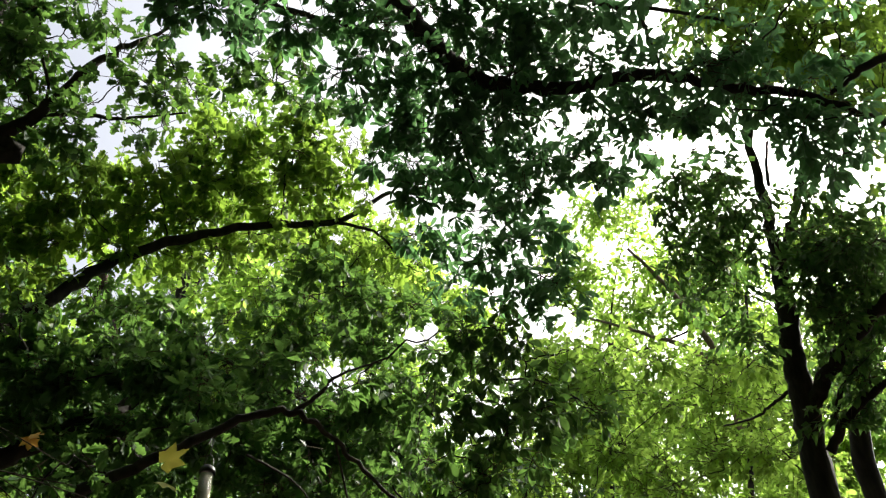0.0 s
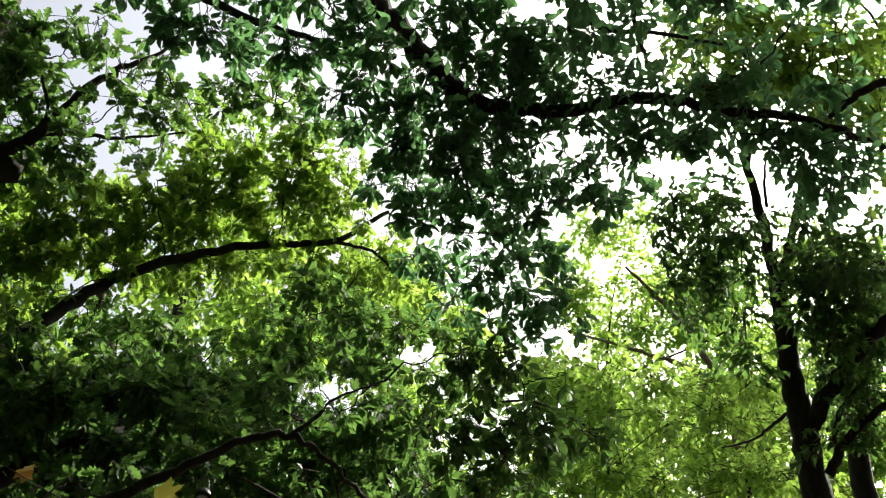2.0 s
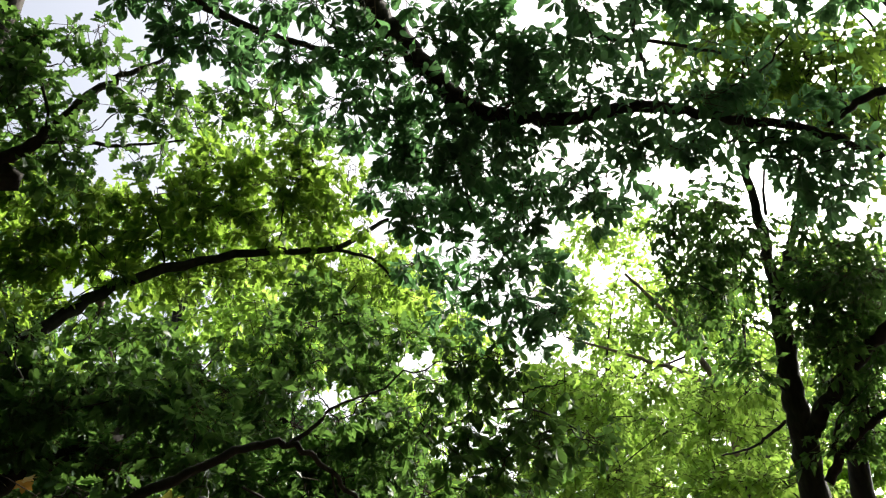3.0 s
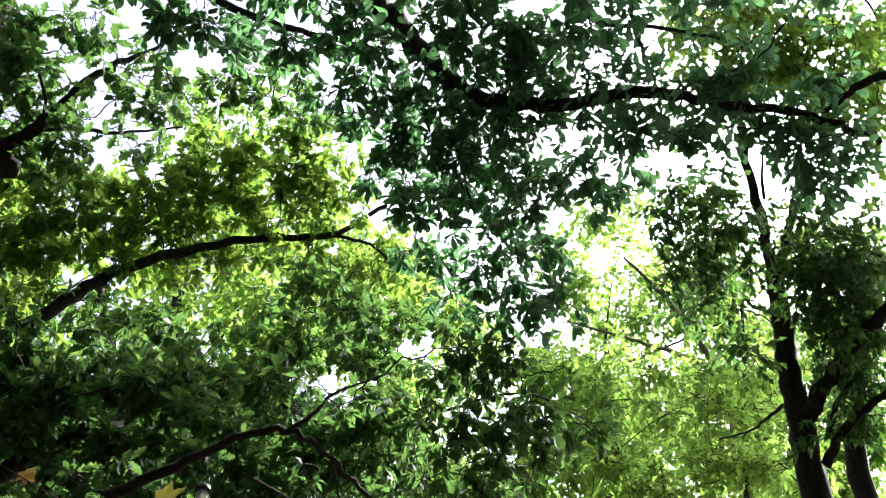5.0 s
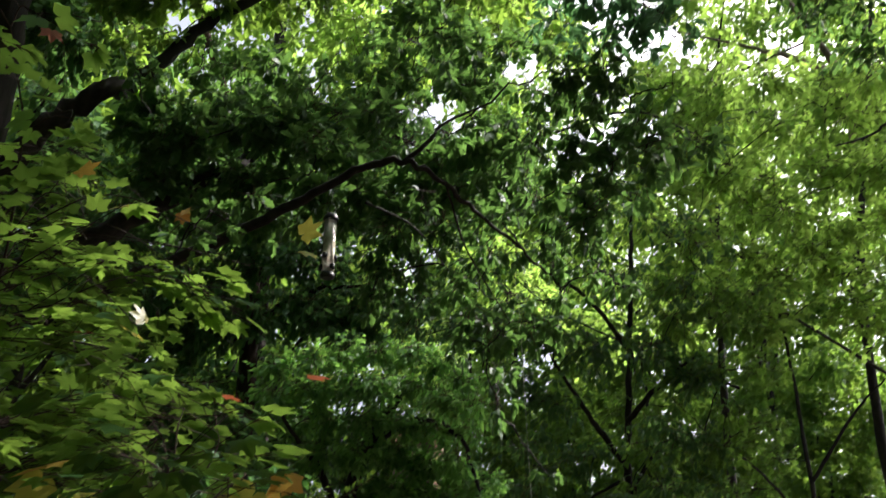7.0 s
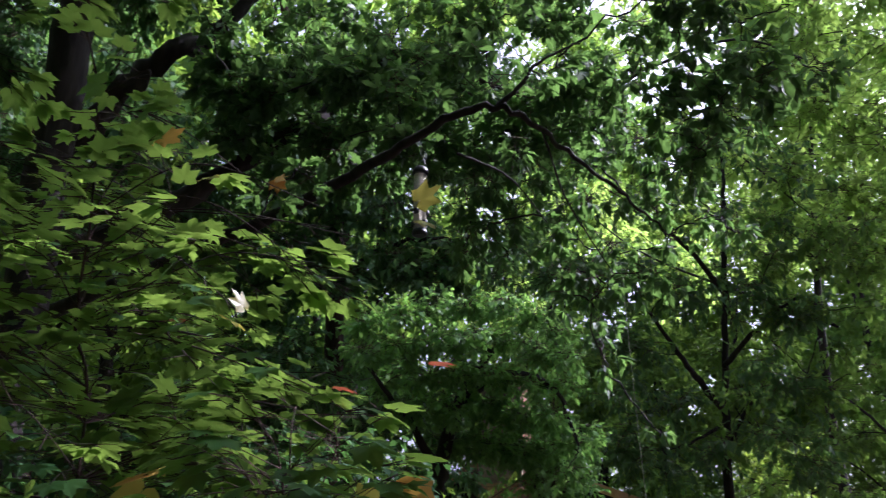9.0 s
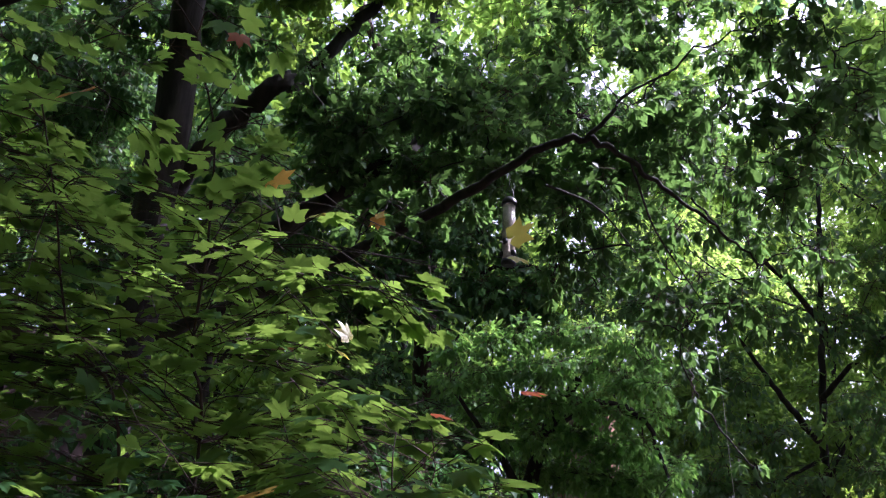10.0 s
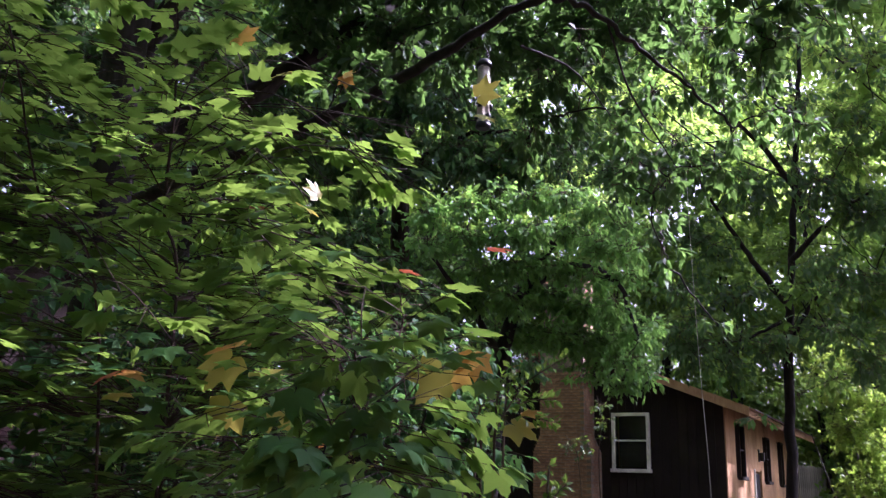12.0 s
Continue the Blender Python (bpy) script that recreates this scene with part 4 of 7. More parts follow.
crown(fork, [(2.74, 6.57, 6.62, 0.19, 0.4), (3.78, 6.73, 6.39, 0.22, 0.6), (4.05, 6.71, 6.43, 0.23, 0.6), (3.52, 6.85, 5.80, 0.22, 0.5), (3.41, 6.00, 7.09, 0.23, 1), (3.82, 6.31, 7.22, 0.24, 1), (4.15, 6.33, 7.23, 0.24, 1), (3.30, 6.09, 6.62, 0.22, 1), (3.54, 6.16, 6.35, 0.23, 1), (4.09, 6.53, 6.69, 0.25, 1), (3.56, 6.68, 6.42, 0.21, 0.8), (3.82, 6.67, 6.09, 0.23, 0.8), (3.95, 6.95, 5.97, 0.21, 0.7), (3.82, 7.03, 6.21, 0.20, 0.7)], 0.105, OAK_LEAF, OVAL_LEAF, lai=3.8, droop=0.6)
# lighter leaf colour here imitates sun on the locust's high clumps
crown(fork, [(2.22, 4.29, 8.26, 0.20, 0.6), (2.71, 4.62, 8.76, 0.26, 0.8), (2.99, 4.48, 8.73, 0.26, 0.8), (3.11, 4.18, 8.32, 0.25, 0.7), (3.10, 4.45, 8.21, 0.25, 0.8), (3.26, 4.40, 7.95, 0.24, 0.8), (2.87, 4.72, 8.25, 0.18, 0.7), (3.30, 4.12, 8.05, 0.15, 0.3), (3.58, 4.30, 8.13, 0.21, 0.5), (3.90, 4.31, 8.33, 0.23, 0.7), (3.71, 4.49, 7.90, 0.22, 0.7), (3.66, 4.83, 8.03, 0.23, 0.7), (3.69, 4.59, 7.47, 0.22, 0.8), (3.28, 4.82, 8.30, 0.23, 0.8)], 0.12, LIGHT_LEAF, OVAL_LEAF, lai=2.6, droop=0.6)
crown(fork, [(2.33, 4.50, 8.13, 0.18, 0.6), (3.72, 4.93, 7.21, 0.21, 0.5), (2.50, 4.37, 8.75, 0.22, 0.7), (2.69, 4.45, 8.21, 0.21, 0.7), (2.92, 4.48, 7.90, 0.19, 0.7), (3.15, 4.18, 7.97, 0.21, 0.7), (3.59, 4.58, 8.21, 0.23, 0.7), (3.47, 3.89, 7.92, 0.20, 0.6), (3.67, 4.23, 7.61, 0.19, 0.7), (2.30, 4.49, 8.96, 0.17, 0.5), (3.51, 4.76, 8.11, 0.20, 0.7), (2.97, 4.31, 8.26, 0.22, 0.7), (2.55, 4.09, 8.38, 0.22, 0.7), (2.95, 4.28, 8.78, 0.23, 0.7)], 0.12, LIGHT_LEAF, OVAL_LEAF, lai=2.6, droop=0.6)
crown(fork, [(2.52, 4.94, 9.65, 0.24, 0.7), (2.97, 4.95, 9.69, 0.24, 0.7), (3.14, 4.68, 9.24, 0.23, 0.7), (3.53, 4.61, 8.99, 0.23, 0.7), (3.87, 4.57, 9.15, 0.24, 0.7), (4.38, 4.49, 8.99, 0.24, 0.7), (2.61, 5.22, 9.61, 0.24, 0.7), (2.82, 5.03, 9.32, 0.24, 0.7), (3.36, 4.95, 9.01, 0.23, 0.7), (3.53, 4.83, 8.86, 0.23, 0.7), (4.12, 4.93, 8.94, 0.24, 0.7)], 0.11, OAK_LEAF, OVAL_LEAF, lai=2.6, droop=0.6)
crown(fork, [(4.24, 4.75, 8.90, 0.24, 0.7), (2.57, 5.10, 8.85, 0.23, 0.7), (2.95, 5.21, 8.86, 0.23, 0.7), (3.29, 4.98, 8.73, 0.23, 0.7), (3.76, 5.19, 8.70, 0.24, 0.7), (3.89, 5.07, 8.60, 0.23, 0.7), (4.09, 4.93, 8.34, 0.23, 0.7), (2.53, 5.69, 8.90, 0.24, 0.7), (3.05, 5.54, 8.95, 0.24, 0.7), (3.82, 5.19, 8.24, 0.23, 0.7), (4.11, 5.08, 8.10, 0.23, 0.7)], 0.11, OAK_LEAF, OVAL_LEAF, lai=2.6, droop=0.6)
fork_b = thing("locust_tree", (3.99, 7.59, 0), "straight dark tree trunk beside the forked tree", "tree")
limb(fork_b, "trunk", [(3.99, 7.59, 0), (3.99, 7.59, 5.41), (4.15, 7.23, 6.30), (4.36, 6.97, 7.07), (4.66, 6.78, 7.91)], 0.115, 0.07)

# ---- unseen oak, added so that its high crown shades the maple ----
shade = thing("oak_tree", (8.8, 8.6, 0), "unseen oak tree added to shade the young maple", "tree")
limb(shade, "trunk", [(8.8, 8.6, 0), (8.7, 8.5, 6.0), (8.4, 8.3, 12.0), (8.1, 8.1, 16.5)], 0.28, 0.05)
limb(shade, "limb", [(8.5, 8.4, 11.0), (7.8, 8.2, 13.5), (7.4, 8.0, 15.6)], 0.07, 0.02)
crown(shade, [(9.21, 10.37, 14.42, 0.38, 1), (9.43, 10.58, 15.31, 0.38, 1), (9.90, 10.48, 14.83, 0.38, 1), (9.35, 9.91, 14.64, 0.38, 1), (9.62, 9.58, 14.11, 0.38, 1), (9.55, 9.49, 14.55, 0.38, 1), (9.00, 9.09, 14.72, 0.38, 1), (10.15, 9.36, 14.38, 0.38, 1), (9.63, 8.97, 14.41, 0.38, 1), (10.01, 9.43, 15.63, 0.38, 1)], 0.14, OAK_LEAF, OVAL_LEAF, lai=4.0, droop=0.6)
crown(shade, [(8.90, 10.24, 16.10, 0.38, 1), (8.58, 10.10, 16.55, 0.38, 1), (8.68, 9.45, 15.97, 0.38, 1), (8.78, 9.02, 15.41, 0.38, 1), (8.62, 8.88, 15.80, 0.38, 1), (9.33, 10.75, 15.25, 0.38, 1), (8.85, 10.26, 14.97, 0.38, 1), (9.75, 10.60, 15.21, 0.38, 1), (10.27, 10.22, 15.52, 0.38, 1), (9.92, 10.06, 15.86, 0.38, 1)], 0.14, OAK_LEAF, OVAL_LEAF, lai=4.0, droop=0.6)

# ---- tall trees behind, sunlight put into their leaf colour ----
def tall_tree(at, top, r, label):
    t = thing("tall_tree", at, label, "tree", "sunlit trees behind")
    limb(t, "trunk", [at, (at[0] * 0.98 + top[0] * 0.02, at[1], top[2] * 0.5), top], r, r * 0.25)
    return t


def tall_crown(t, at, top, clumps, lai=2.5):
    crown(t, clumps, 0.18, FAR_SUN_LEAF, FAR_OUTLINE, lai=lai, droop=0.4, twig=0.006, boughs=False)
    for c in clumps[1::5]:
        h = max(2.0, c[2] - 3.5)
        k = min(1.0, h / top[2])
        limb(t, "limb", [(at[0] + (top[0] - at[0]) * k, at[1] + (top[1] - at[1]) * k, h), ((at[0] + 2 * c[0]) / 3, (at[1] + 2 * c[1]) / 3, c[2] - 1.3 + rng.normal(0, 0.3)), c[:3]], 0.035, 0.01, sides=6, steps=5)


sunny_foot, sunny_top = (5.88, 17.01, 0), (7.16, 15.93, 14.93)
sunny = tall_tree(sunny_foot, sunny_top, 0.14, "tall tree with sunlight painted into its yellow-green leaves")
tall_crown(sunny, sunny_foot, sunny_top, [(6.50, 21.48, 14.68, 1.51, 1), (8.42, 20.69, 14.86, 1.51, 1), (9.96, 20.69, 13.75, 1.51, 1), (11.19, 19.61, 14.44, 1.51, 1), (5.04, 21.24, 15.68, 1.34, 1), (9.47, 19.69, 15.64, 1.34, 1), (10.48, 21.00, 12.75, 1.51, 1), (2.91, 13.64, 11.27, 0.99, 1), (4.69, 17.05, 12.88, 1.22, 1), (6.65, 18.39, 14.58, 1.36, 1)], 0.9)
tall_crown(sunny, sunny_foot, sunny_top, [(6.21, 14.54, 11.16, 1.07, 1), (5.53, 16.65, 11.15, 1.29, 1), (7.44, 18.41, 12.14, 1.31, 1), (3.62, 14.92, 9.95, 1.02, 1), (8.17, 17.65, 15.61, 1.08, 0.8), (4.57, 12.66, 11.94, 0.66, 0.5), (7.75, 17.22, 10.75, 1.08, 1), (0.50, 18.39, 14.65, 1.45, 0.5), (1.54, 14.12, 11.90, 1.13, 0.5), (2.76, 15.32, 12.55, 1.23, 0.5)], 0.8)
tall_crown(sunny, sunny_foot, sunny_top, [(2.70, 18.29, 12.63, 1.39, 0.5), (1.10, 14.35, 9.75, 0.96, 0.9), (3.21, 20.49, 11.57, 1.48, 0.5), (0.09, 14.30, 8.86, 0.93, 0.8), (1.82, 18.37, 9.35, 1.16, 0.8), (2.93, 20.93, 9.34, 1.45, 0.9), (3.38, 14.79, 10.34, 1.35, 0.6), (3.50, 17.14, 9.01, 1.47, 0.6)], 0.9)
limb(sunny, "limb", [(5.98, 15.58, 11.04), (5.65, 14.74, 12.13), (4.69, 13.76, 13.15), (3.75, 13.00, 13.73)], 0.10, 0.03, TAN_BARK, sides=7)
limb(sunny, "limb", [(5.65, 14.74, 12.13), (4.75, 14.39, 12.33), (4.06, 14.22, 12.50), (2.56, 13.85, 12.76)], 0.07, 0.02, TAN_BARK, sides=7)
limb(sunny, "limb", [(5.25, 14.32, 12.55), (5.07, 14.06, 12.79), (4.80, 13.59, 13.31), (4.24, 13.38, 13.60)], 0.04, 0.015, TAN_BARK, sides=6)
limb(sunny, "limb", [(3.59, 15.78, 10.31), (3.34, 15.60, 10.72), (2.97, 15.27, 11.18)], 0.05, 0.015, TAN_BARK, sides=6)
crown(sunny, [(2.85, 12.16, 10.37, 0.58, 0.9), (3.26, 10.96, 9.47, 0.52, 0.9), (4.36, 11.63, 9.78, 0.56, 0.9), (4.69, 10.98, 9.39, 0.54, 0.9), (5.85, 11.88, 10.32, 0.60, 0.9), (2.73, 12.99, 10.21, 0.60, 0.9), (3.82, 12.65, 9.79, 0.59, 0.9), (4.17, 11.73, 9.13, 0.55, 0.9), (5.11, 12.35, 9.72, 0.59, 0.9), (5.96, 12.73, 9.48, 0.61, 0.9), (2.59, 12.40, 8.71, 0.55, 0.9), (3.40, 12.70, 8.68, 0.56, 0.9), (4.06, 11.63, 8.23, 0.53, 0.9), (4.60, 11.35, 8.06, 0.52, 0.9), (5.82, 12.49, 8.57, 0.58, 0.9), (2.00, 12.21, 7.54, 0.52, 0.9)], 0.14, FAR_SUN_LEAF, FAR_OUTLINE, lai=2.2, droop=0.4, twig=0.006)
crown(sunny, [(3.19, 13.13, 8.40, 0.57, 0.9), (3.40, 11.94, 7.77, 0.52, 0.9), (4.47, 13.17, 7.99, 0.58, 0.9), (5.38, 13.07, 8.03, 0.59, 0.9), (6.00, 13.37, 8.04, 0.60, 0.9), (2.11, 13.18, 7.45, 0.55, 0.9), (2.96, 13.00, 7.49, 0.55, 0.9), (3.43, 13.06, 7.14, 0.55, 0.9), (4.33, 13.49, 7.63, 0.58, 0.9), (5.27, 13.53, 7.33, 0.59, 0.9), (5.34, 11.68, 6.83, 0.52, 0.9), (1.88, 13.39, 6.55, 0.54, 0.9), (2.55, 12.56, 6.45, 0.52, 0.9), (3.21, 12.89, 6.53, 0.54, 0.9), (4.64, 13.75, 6.94, 0.58, 0.9), (5.33, 14.20, 6.68, 0.60, 0.9), (6.15, 13.93, 6.86, 0.61, 0.9)], 0.14, FAR_SUN_LEAF, FAR_OUTLINE, lai=2.2, droop=0.4, twig=0.006)
crown(sunny, [(6.34, 17.96, 16.92, 1.11, 0.7), (7.63, 18.98, 16.95, 1.24, 0.8), (8.44, 18.80, 15.99, 1.22, 0.8), (7.18, 19.58, 15.10, 1.28, 1), (8.42, 19.50, 14.66, 1.29, 1), (6.42, 20.93, 14.56, 1.31, 1), (7.29, 19.86, 13.36, 1.25, 1), (10.22, 17.78, 15.90, 1.21, 0.8), (10.70, 18.00, 14.96, 1.28, 1), (10.40, 19.05, 14.31, 1.30, 1), (10.90, 19.75, 13.39, 1.40, 1), (10.25, 20.84, 13.05, 1.34, 1), (8.52, 20.03, 12.95, 1.27, 1), (11.10, 16.94, 16.71, 0.98, 0.6)], 0.20, FAR_SUN_LEAF, FAR_OUTLINE, lai=2.2, droop=0.4, twig=0.0, boughs=False)
airy_foot, airy_top = (3.46, 19.31, 0), (3.80, 17.4, 13.2)
airy = tall_tree(airy_foot, airy_top, 0.14, "tall tree with bright leaves and open gaps")
tall_crown(airy, airy_foot, airy_top, [(4.16, 16.95, 18.74, 0.95, 0.9), (6.18, 18.01, 17.75, 1.13, 1), (6.59, 17.84, 16.19, 1.08, 1), (5.57, 17.26, 19.47, 0.74, 0.7), (7.75, 17.69, 17.42, 1.13, 0.9), (4.82, 17.64, 15.50, 1.04, 1), (9.62, 16.70, 17.47, 1.13, 0.9), (10.00, 17.09, 15.11, 1.24, 1), (3.45, 17.93, 18.62, 0.81, 0.8), (10.41, 15.67, 16.45, 0.93, 0.7)])
tall_crown(airy, airy_foot, airy_top, [(2.92, 14.55, 14.20, 0.88, 0.9), (4.82, 19.93, 17.54, 1.01, 0.6), (4.13, 13.86, 13.88, 0.74, 0.6), (3.13, 17.76, 12.31, 1.08, 1), (2.30, 20.56, 12.69, 1.21, 1), (2.75, 16.46, 13.46, 0.93, 0.9), (4.54, 15.32, 16.67, 0.57, 0.5), (-0.85, 18.65, 14.26, 1.31, 0.9), (-1.39, 15.27, 10.15, 0.90, 0.9), (-0.66, 22.21, 10.76, 1.24, 0.8)])
tall_crown(airy, airy_foot, airy_top, [(-1.69, 13.41, 12.04, 0.88, 0.9), (-1.40, 19.07, 10.41, 1.08, 0.9), (1.02, 22.08, 9.63, 1.21, 0.8), (-2.36, 16.56, 9.64, 0.95, 0.9)])
crown(airy, [(1.89, 13.87, 11.46, 0.60, 0.9), (2.44, 14.12, 11.29, 0.61, 0.9), (2.92, 13.77, 11.19, 0.60, 0.9), (2.04, 14.51, 10.80, 0.61, 0.9), (2.61, 14.31, 10.46, 0.60, 0.9), (3.31, 15.32, 11.23, 0.65, 0.9), (1.55, 14.52, 9.83, 0.54, 0.8), (2.19, 14.61, 9.79, 0.60, 0.9), (3.02, 15.61, 10.25, 0.64, 0.9), (1.82, 15.46, 9.27, 0.56, 0.8), (2.44, 15.29, 9.11, 0.55, 0.8), (3.23, 16.67, 9.47, 0.66, 0.9), (1.46, 16.49, 9.96, 0.54, 0.7), (1.05, 13.71, 11.51, 0.49, 0.7), (0.27, 13.67, 11.38, 0.43, 0.5)], 0.19, FAR_SUN_LEAF, FAR_OUTLINE, lai=2.0, droop=0.4, twig=0.006)
hazy_foot, hazy_top = (-6.2, 17.6, 0), (-3.62, 14.92, 14.36)
hazy = tall_tree(hazy_foot, hazy_top, 0.14, "tall bright tree seen through the oak's leaves")
tall_crown(hazy, hazy_foot, hazy_top, [(-3.67, 14.45, 13.33, 0.98, 0.9), (-2.56, 16.56, 15.01, 1.11, 0.9), (-4.17, 12.09, 11.97, 0.75, 0.6), (-3.58, 16.76, 16.89, 0.89, 0.9), (-3.41, 16.68, 18.47, 0.93, 0.8), (-1.30, 17.61, 17.81, 0.93, 0.9), (-4.61, 16.84, 18.02, 0.93, 0.8), (-2.25, 18.35, 16.85, 1.08, 1), (-5.49, 16.90, 17.68, 0.93, 0.7), (-2.22, 17.23, 18.11, 1.08, 0.8)])
tall_crown(hazy, hazy_foot, hazy_top, [(-6.56, 15.53, 15.68, 0.99, 0.8), (-0.93, 16.72, 15.82, 0.99, 0.9), (-7.94, 13.75, 16.78, 0.85, 0.7), (0.50, 17.89, 16.00, 1.04, 0.9), (-3.17, 11.93, 10.08, 0.87, 1), (-1.07, 15.47, 12.53, 0.98, 0.7), (-2.57, 18.27, 12.59, 1.39, 0.8), (-0.44, 14.48, 9.45, 0.96, 0.9), (-5.36, 14.21, 11.22, 1.16, 1), (-3.11, 15.95, 14.24, 1.19, 0.9)])
tall_crown(hazy, hazy_foot, hazy_top, [(-3.29, 11.72, 11.36, 0.90, 1), (-4.23, 18.03, 13.63, 1.14, 0.9), (-1.95, 12.60, 9.64, 0.58, 0.6), (-4.81, 15.14, 12.20, 1.10, 1), (-3.96, 18.65, 11.70, 1.11, 0.9), (-3.42, 17.61, 8.04, 0.86, 0.9), (-3.09, 19.73, 8.26, 0.81, 0.9), (-4.59, 18.34, 8.31, 0.90, 0.9), (-4.03, 14.65, 8.24, 0.85, 0.9)])
crown(hazy, [(-3.17, 9.98, 10.72, 0.49, 0.8), (-2.61, 10.08, 10.34, 0.48, 0.8), (-2.16, 10.14, 10.97, 0.50, 0.8), (-1.68, 10.65, 11.05, 0.51, 0.9), (-1.07, 9.95, 10.65, 0.48, 0.9), (-0.76, 10.78, 10.66, 0.50, 0.9), (-1.27, 10.60, 10.29, 0.49, 0.9), (-1.93, 10.33, 10.08, 0.48, 0.8), (-0.37, 9.92, 10.72, 0.48, 0.9), (-0.22, 10.95, 11.03, 0.51, 0.9), (-0.70, 9.50, 10.69, 0.43, 0.8), (-0.04, 10.32, 10.03, 0.43, 0.8), (0.31, 10.39, 10.08, 0.43, 0.8), (0.66, 10.86, 10.00, 0.44, 0.8)], 0.15, FAR_SUN_LEAF, FAR_OUTLINE, lai=2.2, droop=0.4, twig=0.006)

# ---- woods ----
def wood_tree(seed, h, wide, low=0.13, leaf=0.23, lump=1.0, lai=1.25):
    global rng
    rng = np.random.default_rng(seed)
    t = thing("wood_tree", (0, 0, 0), "slender woodland tree in leaf among others", "tree", "woods behind the yard")
    limb(t, "trunk", [(0, 0, -0.3), (rng.normal(0, .15), rng.normal(0, .15), h * 0.4), (rng.normal(0, .4), rng.normal(0, .4), h * 0.95)], 0.16, 0.04, sides=7)
    cl = []
    for k in range(24):
        z = h * (low + (1 - low) * (k + rng.uniform(0, 1)) / 24)
        w = wide * math.sin(math.pi * min(0.92, max(0.25, z / h))) ** 0.6
        a = k * 2.4 + rng.normal(0, 0.4)
        q = w * rng.uniform(0.25, 1.0)
        cl.append((q * math.cos(a), q * math.sin(a), z, lump * rng.uniform(0.8, 1.4), 1.0))
        if k % 2 == 0:
            limb(t, "limb", [(0, 0, z * 0.75), (q * 0.5 * math.cos(a), q * 0.5 * math.sin(a), z * 0.92), (q * math.cos(a), q * math.sin(a), z)], 0.045, 0.012, sides=5, steps=4)
    crown(t, cl, leaf, WOOD_LEAF if seed % 2 else LIGHT_LEAF, FAR_OUTLINE, lai=lai, droop=0.4, flat=0.7, twig=0.0, area=0.3, boughs=False)
    return t


kinds = [wood_tree(21, 16, 2.8), wood_tree(22, 11, 2.4, lai=1.9), wood_tree(23, 20, 3.2), wood_tree(24, 13, 2.6), wood_tree(25, 15, 2.6, 0.34), wood_tree(26, 12, 2.4, 0.36), wood_tree(27, 25, 4.2, 0.1, 0.31, 1.5, 1.7), wood_tree(28, 22, 4.0, 0.1, 0.31, 1.5, 1.7)]
rng = np.random.default_rng(5)
# thickest ahead of the path, thinner at the sides and behind
spots = [(-8.5, 33), (-10, 27), (-12, 22), (-17, 28), (-14, 17)]
for k in range(500):
    a, d = radians(rng.uniform(-58, 34)), rng.uniform(13, 32)
    x, y = d * math.sin(a), d * math.cos(a)
    if min(math.hypot(x - p, y - q) for p, q in spots) < 3.2 or (-12 < x < 11 and 14 < y < 38) or (x > -5 and d < 24):
        continue
    spots.append((x, y))
spots = spots[:24]
high = [(-4, 36), (3.5, 36.5), (-0.5, 39), (9.5, 39), (-9.5, 38), (6, 41), (8, 35), (12.5, 36), (15, 39), (-14, 33), (-20, 27), (1.5, 46), (-5.5, 45), (11, 43), (-2.2, 36), (1.4, 41)]
low = [(-5.2, 33.5), (-2.4, 34.4), (0.6, 33.2), (3.4, 34.2), (8.6, 32.5), (11.0, 31.2), (6.4, 36.0)]
lifted = [(-6.8, 16.5), (-9.5, 14.0), (-9.4, 19.5), (-12.0, 17.5)]
for k, (x, y) in enumerate(spots):
    if k < 4:
        kinds[k].matrix_basis = pose(x, y, 0, 0, 0, rng.uniform(0, 360))
    else:
        copy_thing(kinds[int(rng.integers(4))], pose(x, y, 0, 0, 0, rng.uniform(0, 360)))
# tree for the rings added out of view, which block low skylight
around = wood_tree(29, 19, 4.2, 0.06, 0.50, 1.7, 1.9)
around.matrix_basis = pose(-15.5, 2.0, 0)
rng = np.random.default_rng(11)
for a in range(88, 275, 26):
    d = 11 + 4 * ((a // 26) % 2)
    copy_thing(around, pose(d * math.sin(radians(a)), d * math.cos(radians(a)), 0, 0, 0, rng.uniform(0, 360)))
for k, a in enumerate(range(66, 316, 14)):
    d = 17 + 3.5 * (k % 2)
    copy_thing(around, pose(d * math.sin(radians(a)), d * math.cos(radians(a)), 0, 0, 0, rng.uniform(0, 360)))
for k, (x, y) in enumerate(high):
    if k < 2:
        kinds[6 + k].matrix_basis = pose(x, y, 0, 0, 0, rng.uniform(0, 360))
    else:
        copy_thing(kinds[6 + k % 2], pose(x, y, 0, 0, 0, rng.uniform(0, 360)))
for x, y in low:
    copy_thing(kinds[1], pose(x, y, 0, 0, 0, rng.uniform(0, 360)))
for k, (x, y) in enumerate(lifted):
    if k < 2:
        kinds[4 + k].matrix_basis = pose(x, y, 0, 0, 0, rng.uniform(0, 360))
    else:
        copy_thing(kinds[4 + k % 2], pose(x, y, 0, 0, 0, rng.uniform(0, 360)))

